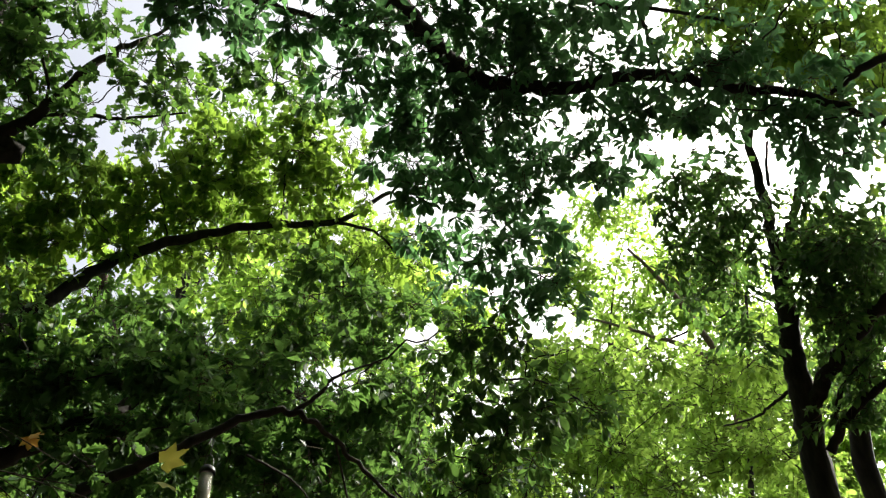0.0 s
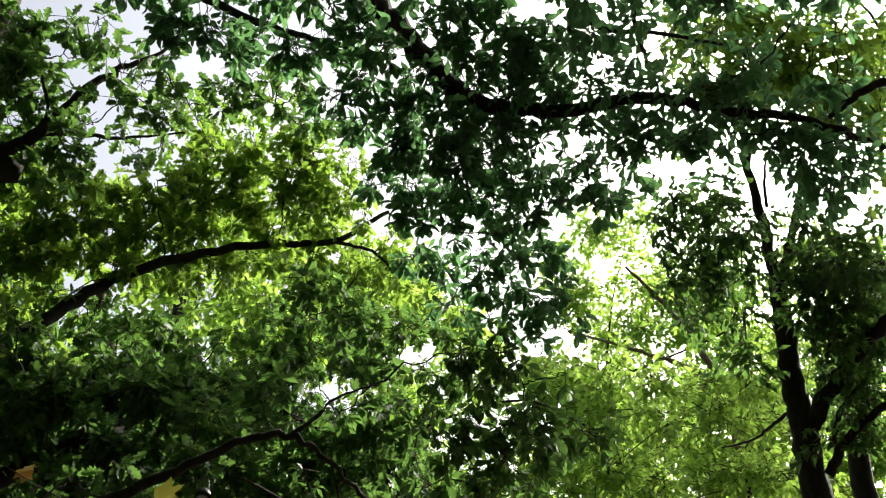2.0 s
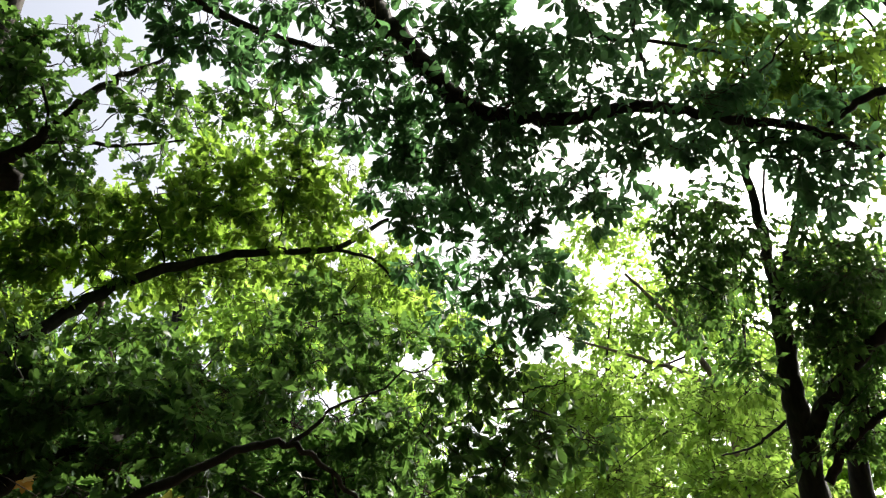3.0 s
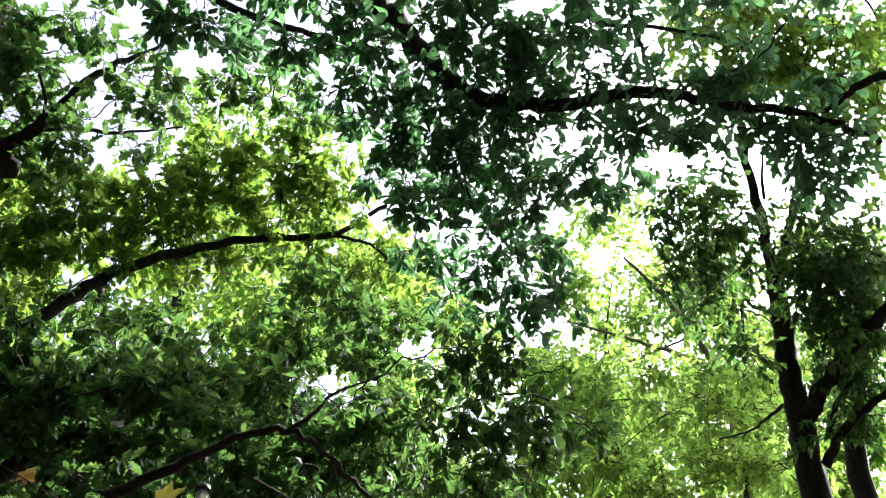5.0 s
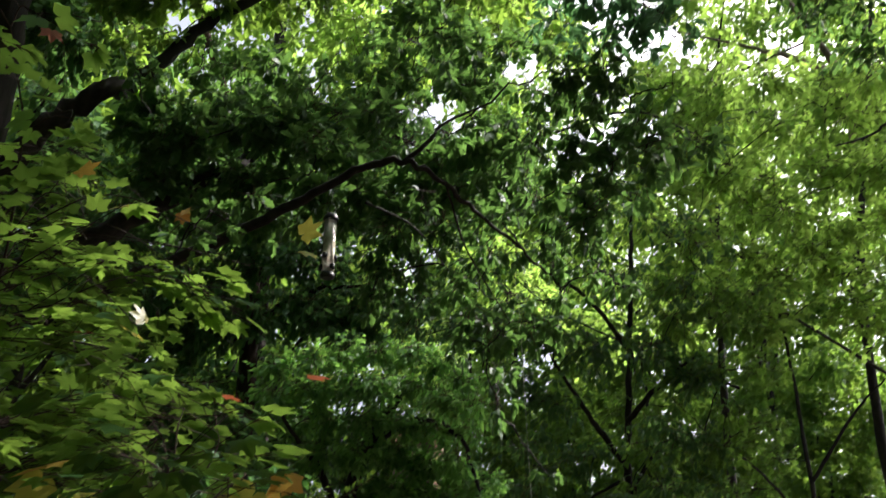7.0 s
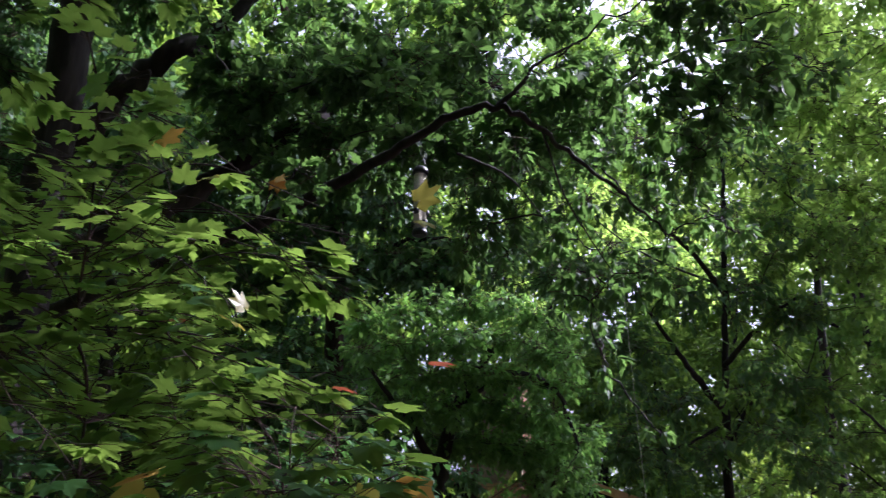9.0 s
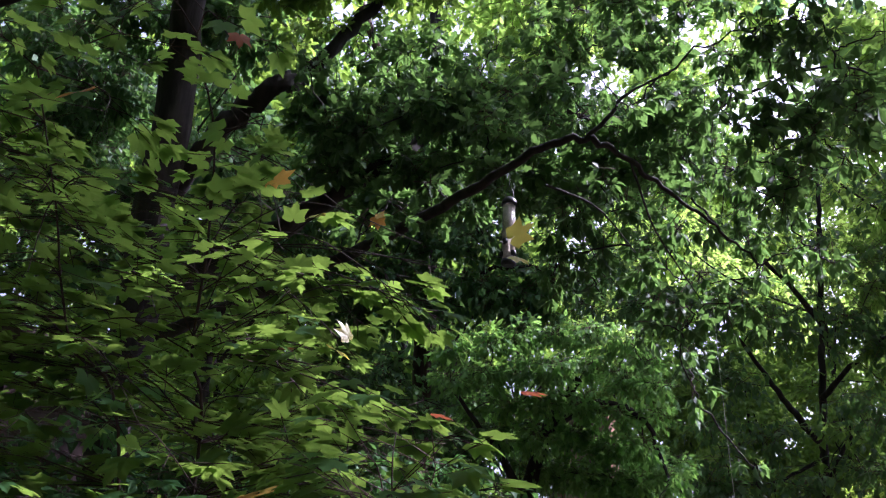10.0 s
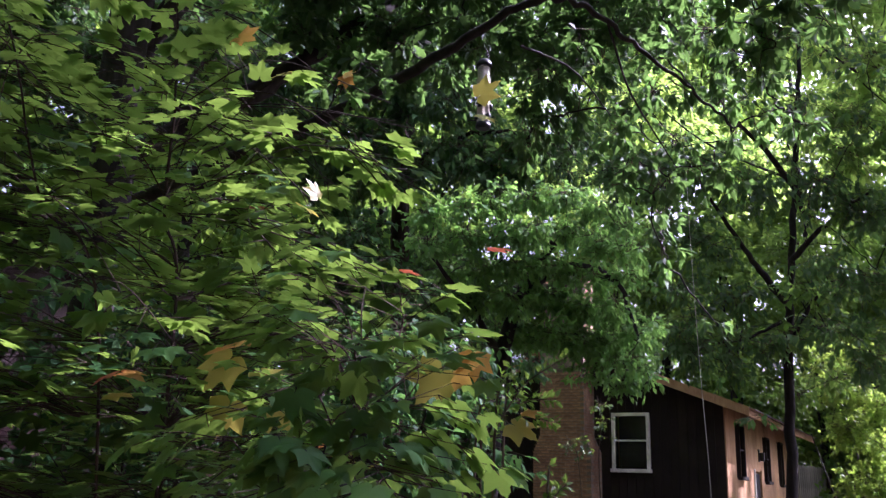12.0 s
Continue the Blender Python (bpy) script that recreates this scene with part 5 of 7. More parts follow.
# ---- dogwood hanging over the chimney ----
dogwood = thing("dogwood_tree", (-2.31, 8.25, 0), "small dogwood tree with a dense fresh green dome of leaves", "tree")
limb(dogwood, "trunk", [(-2.31, 8.25, 0), (-2.25, 8.29, 2.22), (-2.16, 8.34, 2.99), (-1.95, 8.36, 3.67), (-1.65, 8.32, 4.06)], 0.11, 0.04)
limb(dogwood, "limb", [(-2.17, 8.35, 2.88), (-2.45, 8.08, 3.40), (-2.77, 7.77, 3.85)], 0.05, 0.015, sides=7)
limb(dogwood, "limb", [(-2.01, 8.37, 3.56), (-1.48, 8.31, 3.81), (-1.05, 8.31, 3.63), (-0.85, 8.33, 3.08)], 0.05, 0.012, sides=7)
crown(dogwood, [(-2.82, 7.88, 4.29, 0.20, 1), (-2.44, 7.78, 4.32, 0.20, 1), (-2.18, 8.07, 4.46, 0.22, 1), (-1.81, 7.98, 4.43, 0.21, 1), (-1.49, 8.06, 4.44, 0.21, 1), (-1.24, 8.19, 4.35, 0.21, 1), (-1.03, 8.45, 4.23, 0.21, 1), (-0.85, 7.96, 3.86, 0.18, 1), (-2.73, 7.62, 3.92, 0.21, 1), (-2.41, 7.68, 3.98, 0.22, 1), (-2.11, 7.83, 4.03, 0.22, 1), (-1.77, 7.78, 4.03, 0.23, 1), (-1.55, 8.39, 4.19, 0.24, 1), (-1.17, 7.99, 3.94, 0.22, 1), (-0.94, 8.29, 3.67, 0.19, 1), (-2.66, 8.18, 3.78, 0.23, 1), (-2.27, 8.03, 3.78, 0.23, 1)], 0.075, DOGWOOD_LEAF, OVAL_LEAF, lai=3.6, droop=0.6, flat=0.6, twig=0.002, area=0.27)
crown(dogwood, [(-1.92, 7.97, 3.75, 0.23, 1), (-1.61, 8.06, 3.76, 0.23, 1), (-1.31, 8.21, 3.67, 0.23, 1), (-1.05, 8.24, 3.39, 0.20, 1), (-0.86, 8.40, 3.14, 0.17, 1), (-2.38, 8.04, 3.45, 0.22, 1), (-2.02, 7.93, 3.41, 0.22, 1), (-1.79, 8.45, 3.51, 0.23, 1), (-1.48, 8.58, 3.42, 0.22, 1), (-1.18, 8.43, 3.10, 0.19, 1), (-0.95, 8.21, 2.85, 0.16, 1), (-0.84, 8.73, 2.75, 0.13, 1), (-1.64, 8.23, 3.13, 0.21, 1), (-1.38, 8.31, 3.03, 0.18, 1), (-1.14, 8.29, 2.81, 0.13, 1), (-2.03, 8.50, 3.18, 0.23, 1), (-1.05, 8.59, 2.63, 0.08, 1)], 0.075, DOGWOOD_LEAF, OVAL_LEAF, lai=3.6, droop=0.6, flat=0.6, twig=0.002, area=0.27)

# ---- beech in the shade behind the feeder ----
beech = thing("beech_tree", (-3.67, 9.30, 0), "tree with a brown trunk and dense leaves toned down for shade", "tree")
limb(beech, "trunk", [(-3.67, 9.30, 0), (-3.71, 9.43, 4.54), (-3.69, 9.33, 5.51), (-3.83, 9.08, 7.07), (-4.49, 7.72, 9.81)], 0.13, 0.05, BROWN_BARK)
limb(beech, "limb", [(-3.67, 9.33, 5.22), (-3.02, 8.98, 5.53), (-2.23, 8.76, 5.50)], 0.05, 0.015, sides=7)
limb(beech, "limb", [(-3.72, 9.41, 4.96), (-4.02, 8.85, 5.50), (-4.29, 8.16, 5.66)], 0.05, 0.015, sides=7)
crown(beech, [(-3.99, 8.01, 6.24, 0.52, 1), (-3.43, 8.32, 6.12, 0.58, 1), (-3.80, 8.48, 5.47, 0.52, 1), (-3.29, 8.44, 4.95, 0.37, 0.6), (-4.15, 8.58, 4.86, 0.52, 1), (-4.42, 8.67, 4.17, 0.58, 1), (-3.91, 8.97, 3.89, 0.58, 1), (-3.84, 10.15, 3.64, 0.57, 1), (-4.24, 10.08, 3.14, 0.64, 1), (-2.86, 8.71, 5.21, 0.44, 1)], 0.11, BEECH_SHADE_LEAF, OVAL_LEAF, lai=2.8, droop=0.7)
crown(beech, [(-2.39, 8.89, 5.10, 0.44, 0.8), (-1.95, 8.92, 5.27, 0.38, 0.6), (-4.44, 8.23, 5.36, 0.58, 1), (-4.67, 7.75, 6.06, 0.58, 1), (-2.85, 8.60, 5.98, 0.52, 0.9), (-4.88, 9.76, 3.39, 0.71, 1), (-3.74, 10.83, 2.88, 0.67, 1), (-3.72, 8.29, 4.22, 0.42, 1), (-3.40, 8.54, 3.77, 0.36, 1), (-3.96, 8.34, 3.62, 0.42, 1), (-3.57, 8.37, 3.25, 0.36, 1)], 0.11, BEECH_SHADE_LEAF, OVAL_LEAF, lai=2.8, droop=0.7)
crown(beech, [(-6.10, 6.15, 6.89, 0.71, 1), (-6.49, 5.51, 7.15, 0.71, 0.9), (-4.46, 5.88, 7.00, 0.58, 1), (-5.17, 5.72, 7.24, 0.55, 1), (-4.23, 5.97, 7.72, 0.55, 1), (-5.59, 5.41, 7.16, 0.55, 1), (-4.05, 6.44, 7.34, 0.49, 1), (-6.37, 6.60, 5.95, 0.71, 1), (-6.79, 5.98, 6.21, 0.71, 0.9), (-5.40, 7.16, 6.32, 0.71, 1), (-4.97, 7.79, 5.74, 0.71, 1), (-5.92, 7.37, 5.24, 0.77, 1), (-6.72, 6.76, 5.07, 0.77, 1)], 0.11, BEECH_SHADE_LEAF, OVAL_LEAF, lai=3.0, droop=0.7)

crown(beech, [(-2.22, 9.34, 7.88, 0.67, 1), (-1.44, 10.04, 7.96, 0.70, 1), (-0.69, 10.34, 7.61, 0.70, 1), (-1.65, 9.91, 7.14, 0.67, 1), (-2.50, 9.22, 7.00, 0.64, 1), (-3.26, 8.90, 7.13, 0.71, 1), (-3.96, 8.69, 7.01, 0.71, 1), (-4.53, 8.27, 7.21, 0.71, 1)], 0.11, BEECH_SHADE_LEAF, OVAL_LEAF, lai=3.2, droop=0.7)
crown(beech, [(-7.13, 6.22, 7.61, 0.49, 1.2), (-6.70, 6.34, 7.61, 0.42, 1.2), (-6.34, 6.62, 7.29, 0.41, 1.1), (-6.94, 6.28, 6.96, 0.48, 1.2), (-7.08, 7.11, 7.21, 0.51, 1.2), (-5.49, 6.98, 7.69, 0.41, 1), (-5.08, 6.85, 6.94, 0.38, 1.1), (-6.51, 6.21, 6.09, 0.44, 1.2), (-5.74, 7.57, 6.90, 0.41, 1.1), (-5.44, 7.88, 7.19, 0.42, 1.1), (-7.33, 6.86, 5.94, 0.48, 1.2), (-6.94, 7.29, 6.32, 0.49, 1.2)], 0.12, BEECH_SHADE_LEAF, OVAL_LEAF, lai=3.4, droop=0.7)
crown(beech, [(-3.93, 9.31, 5.74, 0.35, 1), (-3.46, 9.26, 5.46, 0.34, 1), (-3.01, 9.17, 5.46, 0.33, 1), (-2.66, 9.38, 5.58, 0.34, 1), (-2.16, 8.99, 5.46, 0.32, 0.9), (-1.84, 9.39, 5.51, 0.30, 0.9), (-1.39, 8.95, 5.44, 0.28, 0.7), (-1.13, 9.34, 5.16, 0.29, 0.8), (-1.70, 9.29, 5.12, 0.29, 0.9), (-2.30, 9.05, 5.01, 0.29, 1), (-3.54, 8.64, 5.86, 0.33, 1), (-3.81, 8.40, 5.04, 0.32, 1), (-2.92, 8.43, 5.63, 0.31, 0.9), (-2.53, 8.89, 5.79, 0.29, 0.8)], 0.11, BEECH_SHADE_LEAF, OVAL_LEAF, lai=3.0, droop=0.7)

crown(dogwood, [(-1.70, 8.42, 3.56, 0.26, 1), (-1.42, 8.57, 3.44, 0.24, 1), (-1.18, 8.90, 3.41, 0.27, 1), (-1.59, 8.77, 3.22, 0.24, 1), (-1.34, 8.58, 3.07, 0.23, 1), (-1.14, 8.79, 3.02, 0.23, 1), (-0.95, 8.81, 3.16, 0.22, 1), (-1.81, 8.53, 3.13, 0.21, 1), (-0.89, 8.98, 2.90, 0.19, 1), (-1.05, 8.67, 2.75, 0.17, 1), (-1.40, 8.76, 2.82, 0.16, 0.8), (-0.78, 8.81, 3.33, 0.20, 1)], 0.075, DOGWOOD_LEAF, OVAL_LEAF, lai=3.4, droop=0.6, flat=0.6, twig=0.002, area=0.27)
crown(beech, [(-3.50, 9.61, 4.44, 0.31, 1), (-3.38, 9.83, 4.06, 0.31, 1), (-3.10, 9.95, 4.29, 0.31, 1), (-2.91, 10.22, 3.85, 0.31, 1), (-2.58, 10.03, 3.45, 0.30, 1), (-2.33, 10.32, 3.16, 0.28, 1), (-3.22, 10.04, 3.61, 0.31, 1), (-2.84, 10.02, 3.12, 0.30, 1), (-2.46, 9.82, 3.89, 0.30, 1), (-3.47, 9.78, 4.91, 0.28, 0.8)], 0.11, BEECH_SHADE_LEAF, OVAL_LEAF, lai=3.0, droop=0.7)

# ---- laurels added under the trees, dark leaves standing for deep shade ----
def laurel(at, clumps, label):
    g = thing("laurel_shrub", at, label, "shrub", "laurels in the shade")
    for k in range(4):
        c = clumps[(k * 2) % len(clumps)]
        limb(g, "stem", [(at[0] + rng.normal(0, 0.15), at[1] + rng.normal(0, 0.15), -0.1), ((at[0] + c[0]) / 2, (at[1] + c[1]) / 2, c[2] * 0.55), c[:3]], 0.03, 0.008, sides=6)
    crown(g, clumps, 0.10, LAUREL_SHADE_LEAF, OVAL_LEAF, lai=2.8, droop=0.6, twig=0.003)


laurel((-2.52, 5.67, 0), [(-2.67, 5.57, 2.58, 0.32, 1), (-2.37, 5.89, 2.71, 0.29, 0.8), (-2.14, 6.02, 2.32, 0.33, 1), (-2.52, 5.68, 2.20, 0.36, 1), (-2.71, 5.39, 1.95, 0.35, 1), (-2.29, 5.79, 1.83, 0.36, 1), (-1.99, 6.10, 1.92, 0.33, 1), (-1.84, 6.32, 2.26, 0.26, 1), (-1.80, 6.36, 1.86, 0.26, 1), (-1.92, 6.27, 2.59, 0.26, 0.8)], "added laurel thicket behind the maple, leaf colour darkened as deep shade")
laurel((-3.09, 4.24, 0), [(-2.77, 4.44, 2.16, 0.37, 1), (-3.09, 4.19, 2.45, 0.37, 1), (-3.25, 3.87, 2.10, 0.35, 1), (-3.50, 3.62, 2.36, 0.35, 1), (-3.06, 4.28, 1.77, 0.40, 1), (-3.38, 3.78, 1.69, 0.39, 1), (-2.64, 4.53, 1.72, 0.37, 1), (-2.79, 4.60, 2.57, 0.31, 0.8), (-3.40, 3.88, 2.78, 0.30, 0.6)], "added laurel thicket behind the young maple, leaf colour darkened as shade")

# ---- slender tree with layered drooping leaves, near the house ----
cherry = thing("cherry_tree", (0.73, 12.94, 0), "slender dark cherry tree with drooping leafy layers", "tree")
limb(cherry, "trunk", [(0.73, 12.94, 0), (0.71, 12.94, 1.66), (0.79, 12.90, 3.63), (0.88, 12.82, 4.57), (1.02, 12.65, 6.18), (1.16, 12.5, 7.6), (1.23, 12.44, 8.5)], 0.088, 0.02)
limb(cherry, "limb", [(0.83, 12.79, 4.21), (0.47, 12.51, 4.68), (0.15, 12.20, 5.14), (-0.15, 11.86, 5.58)], 0.055, 0.02, sides=7)
limb(cherry, "limb", [(0.85, 12.87, 3.79), (1.08, 12.68, 4.18), (1.32, 12.48, 4.48)], 0.04, 0.015, sides=7)
limb(cherry, "limb", [(0.90, 12.74, 4.88), (1.39, 12.27, 5.29), (1.83, 11.82, 5.51)], 0.045, 0.015, sides=7)
limb(cherry, "limb", [(1.00, 12.64, 5.92), (0.44, 11.85, 6.43), (-0.20, 11.20, 6.72)], 0.045, 0.015, sides=7)
limb(cherry, "limb", [(0.85, 12.81, 4.09), (0.24, 12.70, 3.77), (-0.36, 12.42, 3.66)], 0.03, 0.01, sides=6)
crown(cherry, [(-0.09, 10.56, 7.36, 0.58, 0.22), (0.62, 11.02, 7.51, 0.60, 0.22), (1.29, 11.00, 7.41, 0.60, 0.22), (1.87, 11.09, 7.06, 0.60, 0.22), (0.23, 11.22, 6.68, 0.60, 0.22), (1.07, 11.38, 6.66, 0.60, 0.22), (1.72, 11.47, 6.24, 0.60, 0.22), (-0.32, 11.54, 5.89, 0.56, 0.6), (0.40, 11.81, 5.69, 0.56, 0.7), (1.23, 11.74, 5.68, 0.56, 0.6), (1.81, 11.81, 5.20, 0.56, 0.6), (-0.22, 11.84, 4.94, 0.48, 0.6), (-0.59, 12.09, 4.31, 0.48, 0.6)], 0.135, OAK_LEAF, OVAL_LEAF, lai=2.4, droop=0.7, flat=0.6)
crown(cherry, [(0.10, 12.11, 4.21, 0.48, 0.6), (1.19, 12.15, 4.64, 0.49, 0.5), (1.71, 12.14, 4.39, 0.57, 0.6), (0.43, 12.31, 3.63, 0.48, 0.6), (1.35, 12.31, 3.76, 0.57, 0.6), (-0.29, 12.23, 3.55, 0.44, 0.9), (-0.57, 11.67, 5.15, 0.47, 0.6), (-0.82, 11.23, 5.82, 0.46, 0.6), (-0.98, 10.87, 6.65, 0.46, 0.7), (-0.64, 12.09, 3.76, 0.40, 0.9), (1.81, 12.51, 3.41, 0.50, 0.6), (-0.02, 12.27, 3.25, 0.28, 0.6), (0.24, 12.43, 2.67, 0.18, 0.6)], 0.135, OAK_LEAF, OVAL_LEAF, lai=2.4, droop=0.7, flat=0.6)

# ---- young hornbeam in the shade by the house ----
hornbeam = thing("hornbeam_tree", (3.4, 13.4, 0), "young slender hornbeam with layered dark green leaves", "tree")
limb(hornbeam, "trunk", [(3.4, 13.4, 0), (3.45, 13.35, 2.5), (3.4, 13.1, 5.0), (3.3, 12.9, 7.0)], 0.06, 0.015)
limb(hornbeam, "limb", [(3.45, 13.3, 3.2), (2.7, 12.9, 4.1), (2.0, 12.7, 4.6)], 0.03, 0.01, sides=6)
limb(hornbeam, "limb", [(3.42, 13.2, 4.0), (4.1, 13.0, 4.9), (4.6, 12.8, 5.4)], 0.03, 0.01, sides=6)
crown(hornbeam, [(1.39, 12.43, 6.75, 0.35, 0.7), (1.69, 12.18, 6.74, 0.38, 0.9), (2.19, 11.37, 6.19, 0.38, 0.9), (2.69, 11.28, 6.24, 0.29, 0.8), (1.03, 12.73, 6.31, 0.31, 0.8), (1.58, 11.81, 6.09, 0.33, 0.8), (2.32, 12.12, 6.10, 0.35, 0.7), (2.82, 12.51, 6.09, 0.40, 0.7), (1.18, 12.87, 5.55, 0.29, 0.7), (1.55, 12.13, 5.36, 0.34, 0.8), (2.07, 12.07, 5.42, 0.30, 0.9), (2.71, 11.71, 5.25, 0.39, 0.7), (0.91, 13.14, 5.13, 0.40, 1), (1.72, 13.15, 5.17, 0.39, 0.6)], 0.12, WOOD_LEAF, OVAL_LEAF, lai=2.4, droop=0.6, flat=0.5)
crown(hornbeam, [(2.17, 11.95, 4.76, 0.28, 0.7), (2.73, 12.16, 4.59, 0.30, 1), (1.04, 12.26, 4.30, 0.27, 0.7), (1.60, 13.11, 4.50, 0.32, 0.7), (2.20, 12.38, 4.37, 0.41, 0.8), (2.92, 13.42, 4.39, 0.46, 0.7), (0.80, 12.63, 3.73, 0.35, 0.7), (1.50, 13.29, 3.96, 0.37, 0.9), (2.24, 13.18, 3.80, 0.44, 1), (2.77, 13.68, 3.96, 0.45, 1), (0.92, 13.62, 3.10, 0.37, 0.8), (1.41, 13.97, 3.34, 0.45, 0.6), (1.94, 13.19, 3.34, 0.36, 0.8), (2.33, 11.97, 2.93, 0.36, 0.9)], 0.12, WOOD_LEAF, OVAL_LEAF, lai=2.4, droop=0.6, flat=0.5)

# ---- shrub beyond the fence, its bright leaf colour imitates sunlight ----
VIBURNUM_SUN_LEAF = leaf_material("viburnum_sun_leaf", (0.10, 0.20, 0.035), (0.15, 0.26, 0.045), (0.22, 0.33, 0.055), glow=(0.55, 0.78, 0.08), share=0.5, gloss=0.5, sheen=0.2)
viburnum = thing("viburnum_shrub", (3.0, 24.6, 0), "tall viburnum shrub beyond the board fence, leaves coloured as if sunlit", "shrub")
limb(viburnum, "stem", [(3.0, 24.6, 0), (3.1, 24.5, 1.6), (3.0, 24.3, 3.4)], 0.05, 0.015, sides=6)
limb(viburnum, "stem", [(3.0, 24.6, 0), (2.5, 24.4, 1.5), (2.0, 24.2, 3.2)], 0.04, 0.012, sides=6)
crown(viburnum, [(2.41, 23.08, 4.18, 0.63, 1), (3.25, 23.82, 4.12, 0.66, 1), (2.71, 23.10, 3.25, 0.63, 1), (3.35, 23.52, 2.89, 0.65, 1), (2.32, 23.54, 4.93, 0.56, 0.8), (3.42, 23.56, 5.06, 0.65, 0.9), (3.49, 23.79, 1.98, 0.62, 1), (2.93, 23.68, 5.08, 0.56, 0.8), (3.46, 22.93, 3.77, 0.60, 1), (3.03, 23.52, 2.09, 0.61, 1)], 0.12, VIBURNUM_SUN_LEAF, FAR_OUTLINE, lai=2.6, droop=0.4)

# ---- house with a brick chimney ----
DARK_BOARD = rough_material("dark_brown_board", (0.010, 0.0068, 0.0052), (0.020, 0.0130, 0.0098), 16, (6, 6, 0.6), rough=0.85, bump=0.3, by_object=0.25)
TAN_BOARD = rough_material("tan_board", (0.32, 0.185, 0.085), (0.47, 0.290, 0.145), 12, (6, 6, 0.5), rough=0.8, bump=0.25, stain=1.1, stain_to=(0.7, 0.68, 0.62), by_object=0.10)
RUST_BOARD = rough_material("dark_red_board", (0.0117, 0.0045, 0.0036), (0.0225, 0.0077, 0.0054), 14, (6, 6, 0.6), rough=0.85, bump=0.3, by_object=0.2)
GREY_BOARD = rough_material("grey_board", (0.20, 0.17, 0.13), (0.34, 0.30, 0.23), 14, (6, 6, 0.5), rough=0.9, bump=0.3, by_object=0.18)
SHINGLE = rough_material("roof_shingle", (0.055, 0.042, 0.034), (0.115, 0.090, 0.072), 30, rough=0.95, bump=0.5, by_object=0.2)
WHITE_PAINT = rough_material("white_paint", (0.60, 0.58, 0.53), (0.78, 0.77, 0.73), 25, rough=0.55, bump=0.1, stain=3, stain_to=(0.8, 0.78, 0.74))
BRICK = rough_material("tan_brick", (0.27, 0.155, 0.088), (0.41, 0.250, 0.145), 20, rough=0.92, bump=0.6, stain=2.6, stain_to=(0.60, 0.57, 0.54), by_object=0.26)
MORTAR = rough_material("mortar", (0.19, 0.145, 0.10), (0.30, 0.24, 0.18), 30, rough=0.95, bump=0.4)
ROOM_SHADE = plain_material("room_shade", (0.02, 0.018, 0.016), 0.9)
PANE = glass_material("window_glass")
METAL = plain_material("dark_metal", (0.03, 0.03, 0.032), 0.45, 0.6)


def box_mesh(name, x0, x1, y0, y1, z0, z1, mat, edge=0.006):
    bm = bmesh.new()
    bmesh.ops.create_cube(bm, size=1)
    bmesh.ops.scale(bm, vec=(x1 - x0, y1 - y0, z1 - z0), verts=bm.verts)
    bmesh.ops.translate(bm, vec=((x0 + x1) / 2, (y0 + y1) / 2, (z0 + z1) / 2), verts=bm.verts)
    if edge:
        bmesh.ops.bevel(bm, geom=bm.edges[:], offset=edge, segments=1, affect="EDGES")
    me = bpy.data.meshes.new(name)
    bm.to_mesh(me)
    bm.free()
    me.materials.append(mat)
    return me


def inside(name, me, parent, label="", at=(0, 0, 0), kind=""):
    """A part in its parent's own frame."""
    ob = new(name, me)
    ob.parent, ob.location = parent, at
    return tagged(ob, label, kind=kind)


def piece(name, parent, x0, x1, y0, y1, z0, z1, mat, label="", edge=0.006):
    return inside(name, box_mesh(name, x0, x1, y0, y1, z0, z1, mat, edge), parent, label)


HOUSE_W, HOUSE_L, EAVE, RIDGE = 7.36, 10.0, 3.62, 5.06
house = thing("house", (-0.09, 20.95, 0), "low gabled house with dark boarded gable and tan side wall", "house")
house.rotation_euler = (0, 0, radians(-11.8))


def gable_height(x):
    return EAVE + (RIDGE - EAVE) * (1 - abs(x + HOUSE_W / 2) / (HOUSE_W / 2))


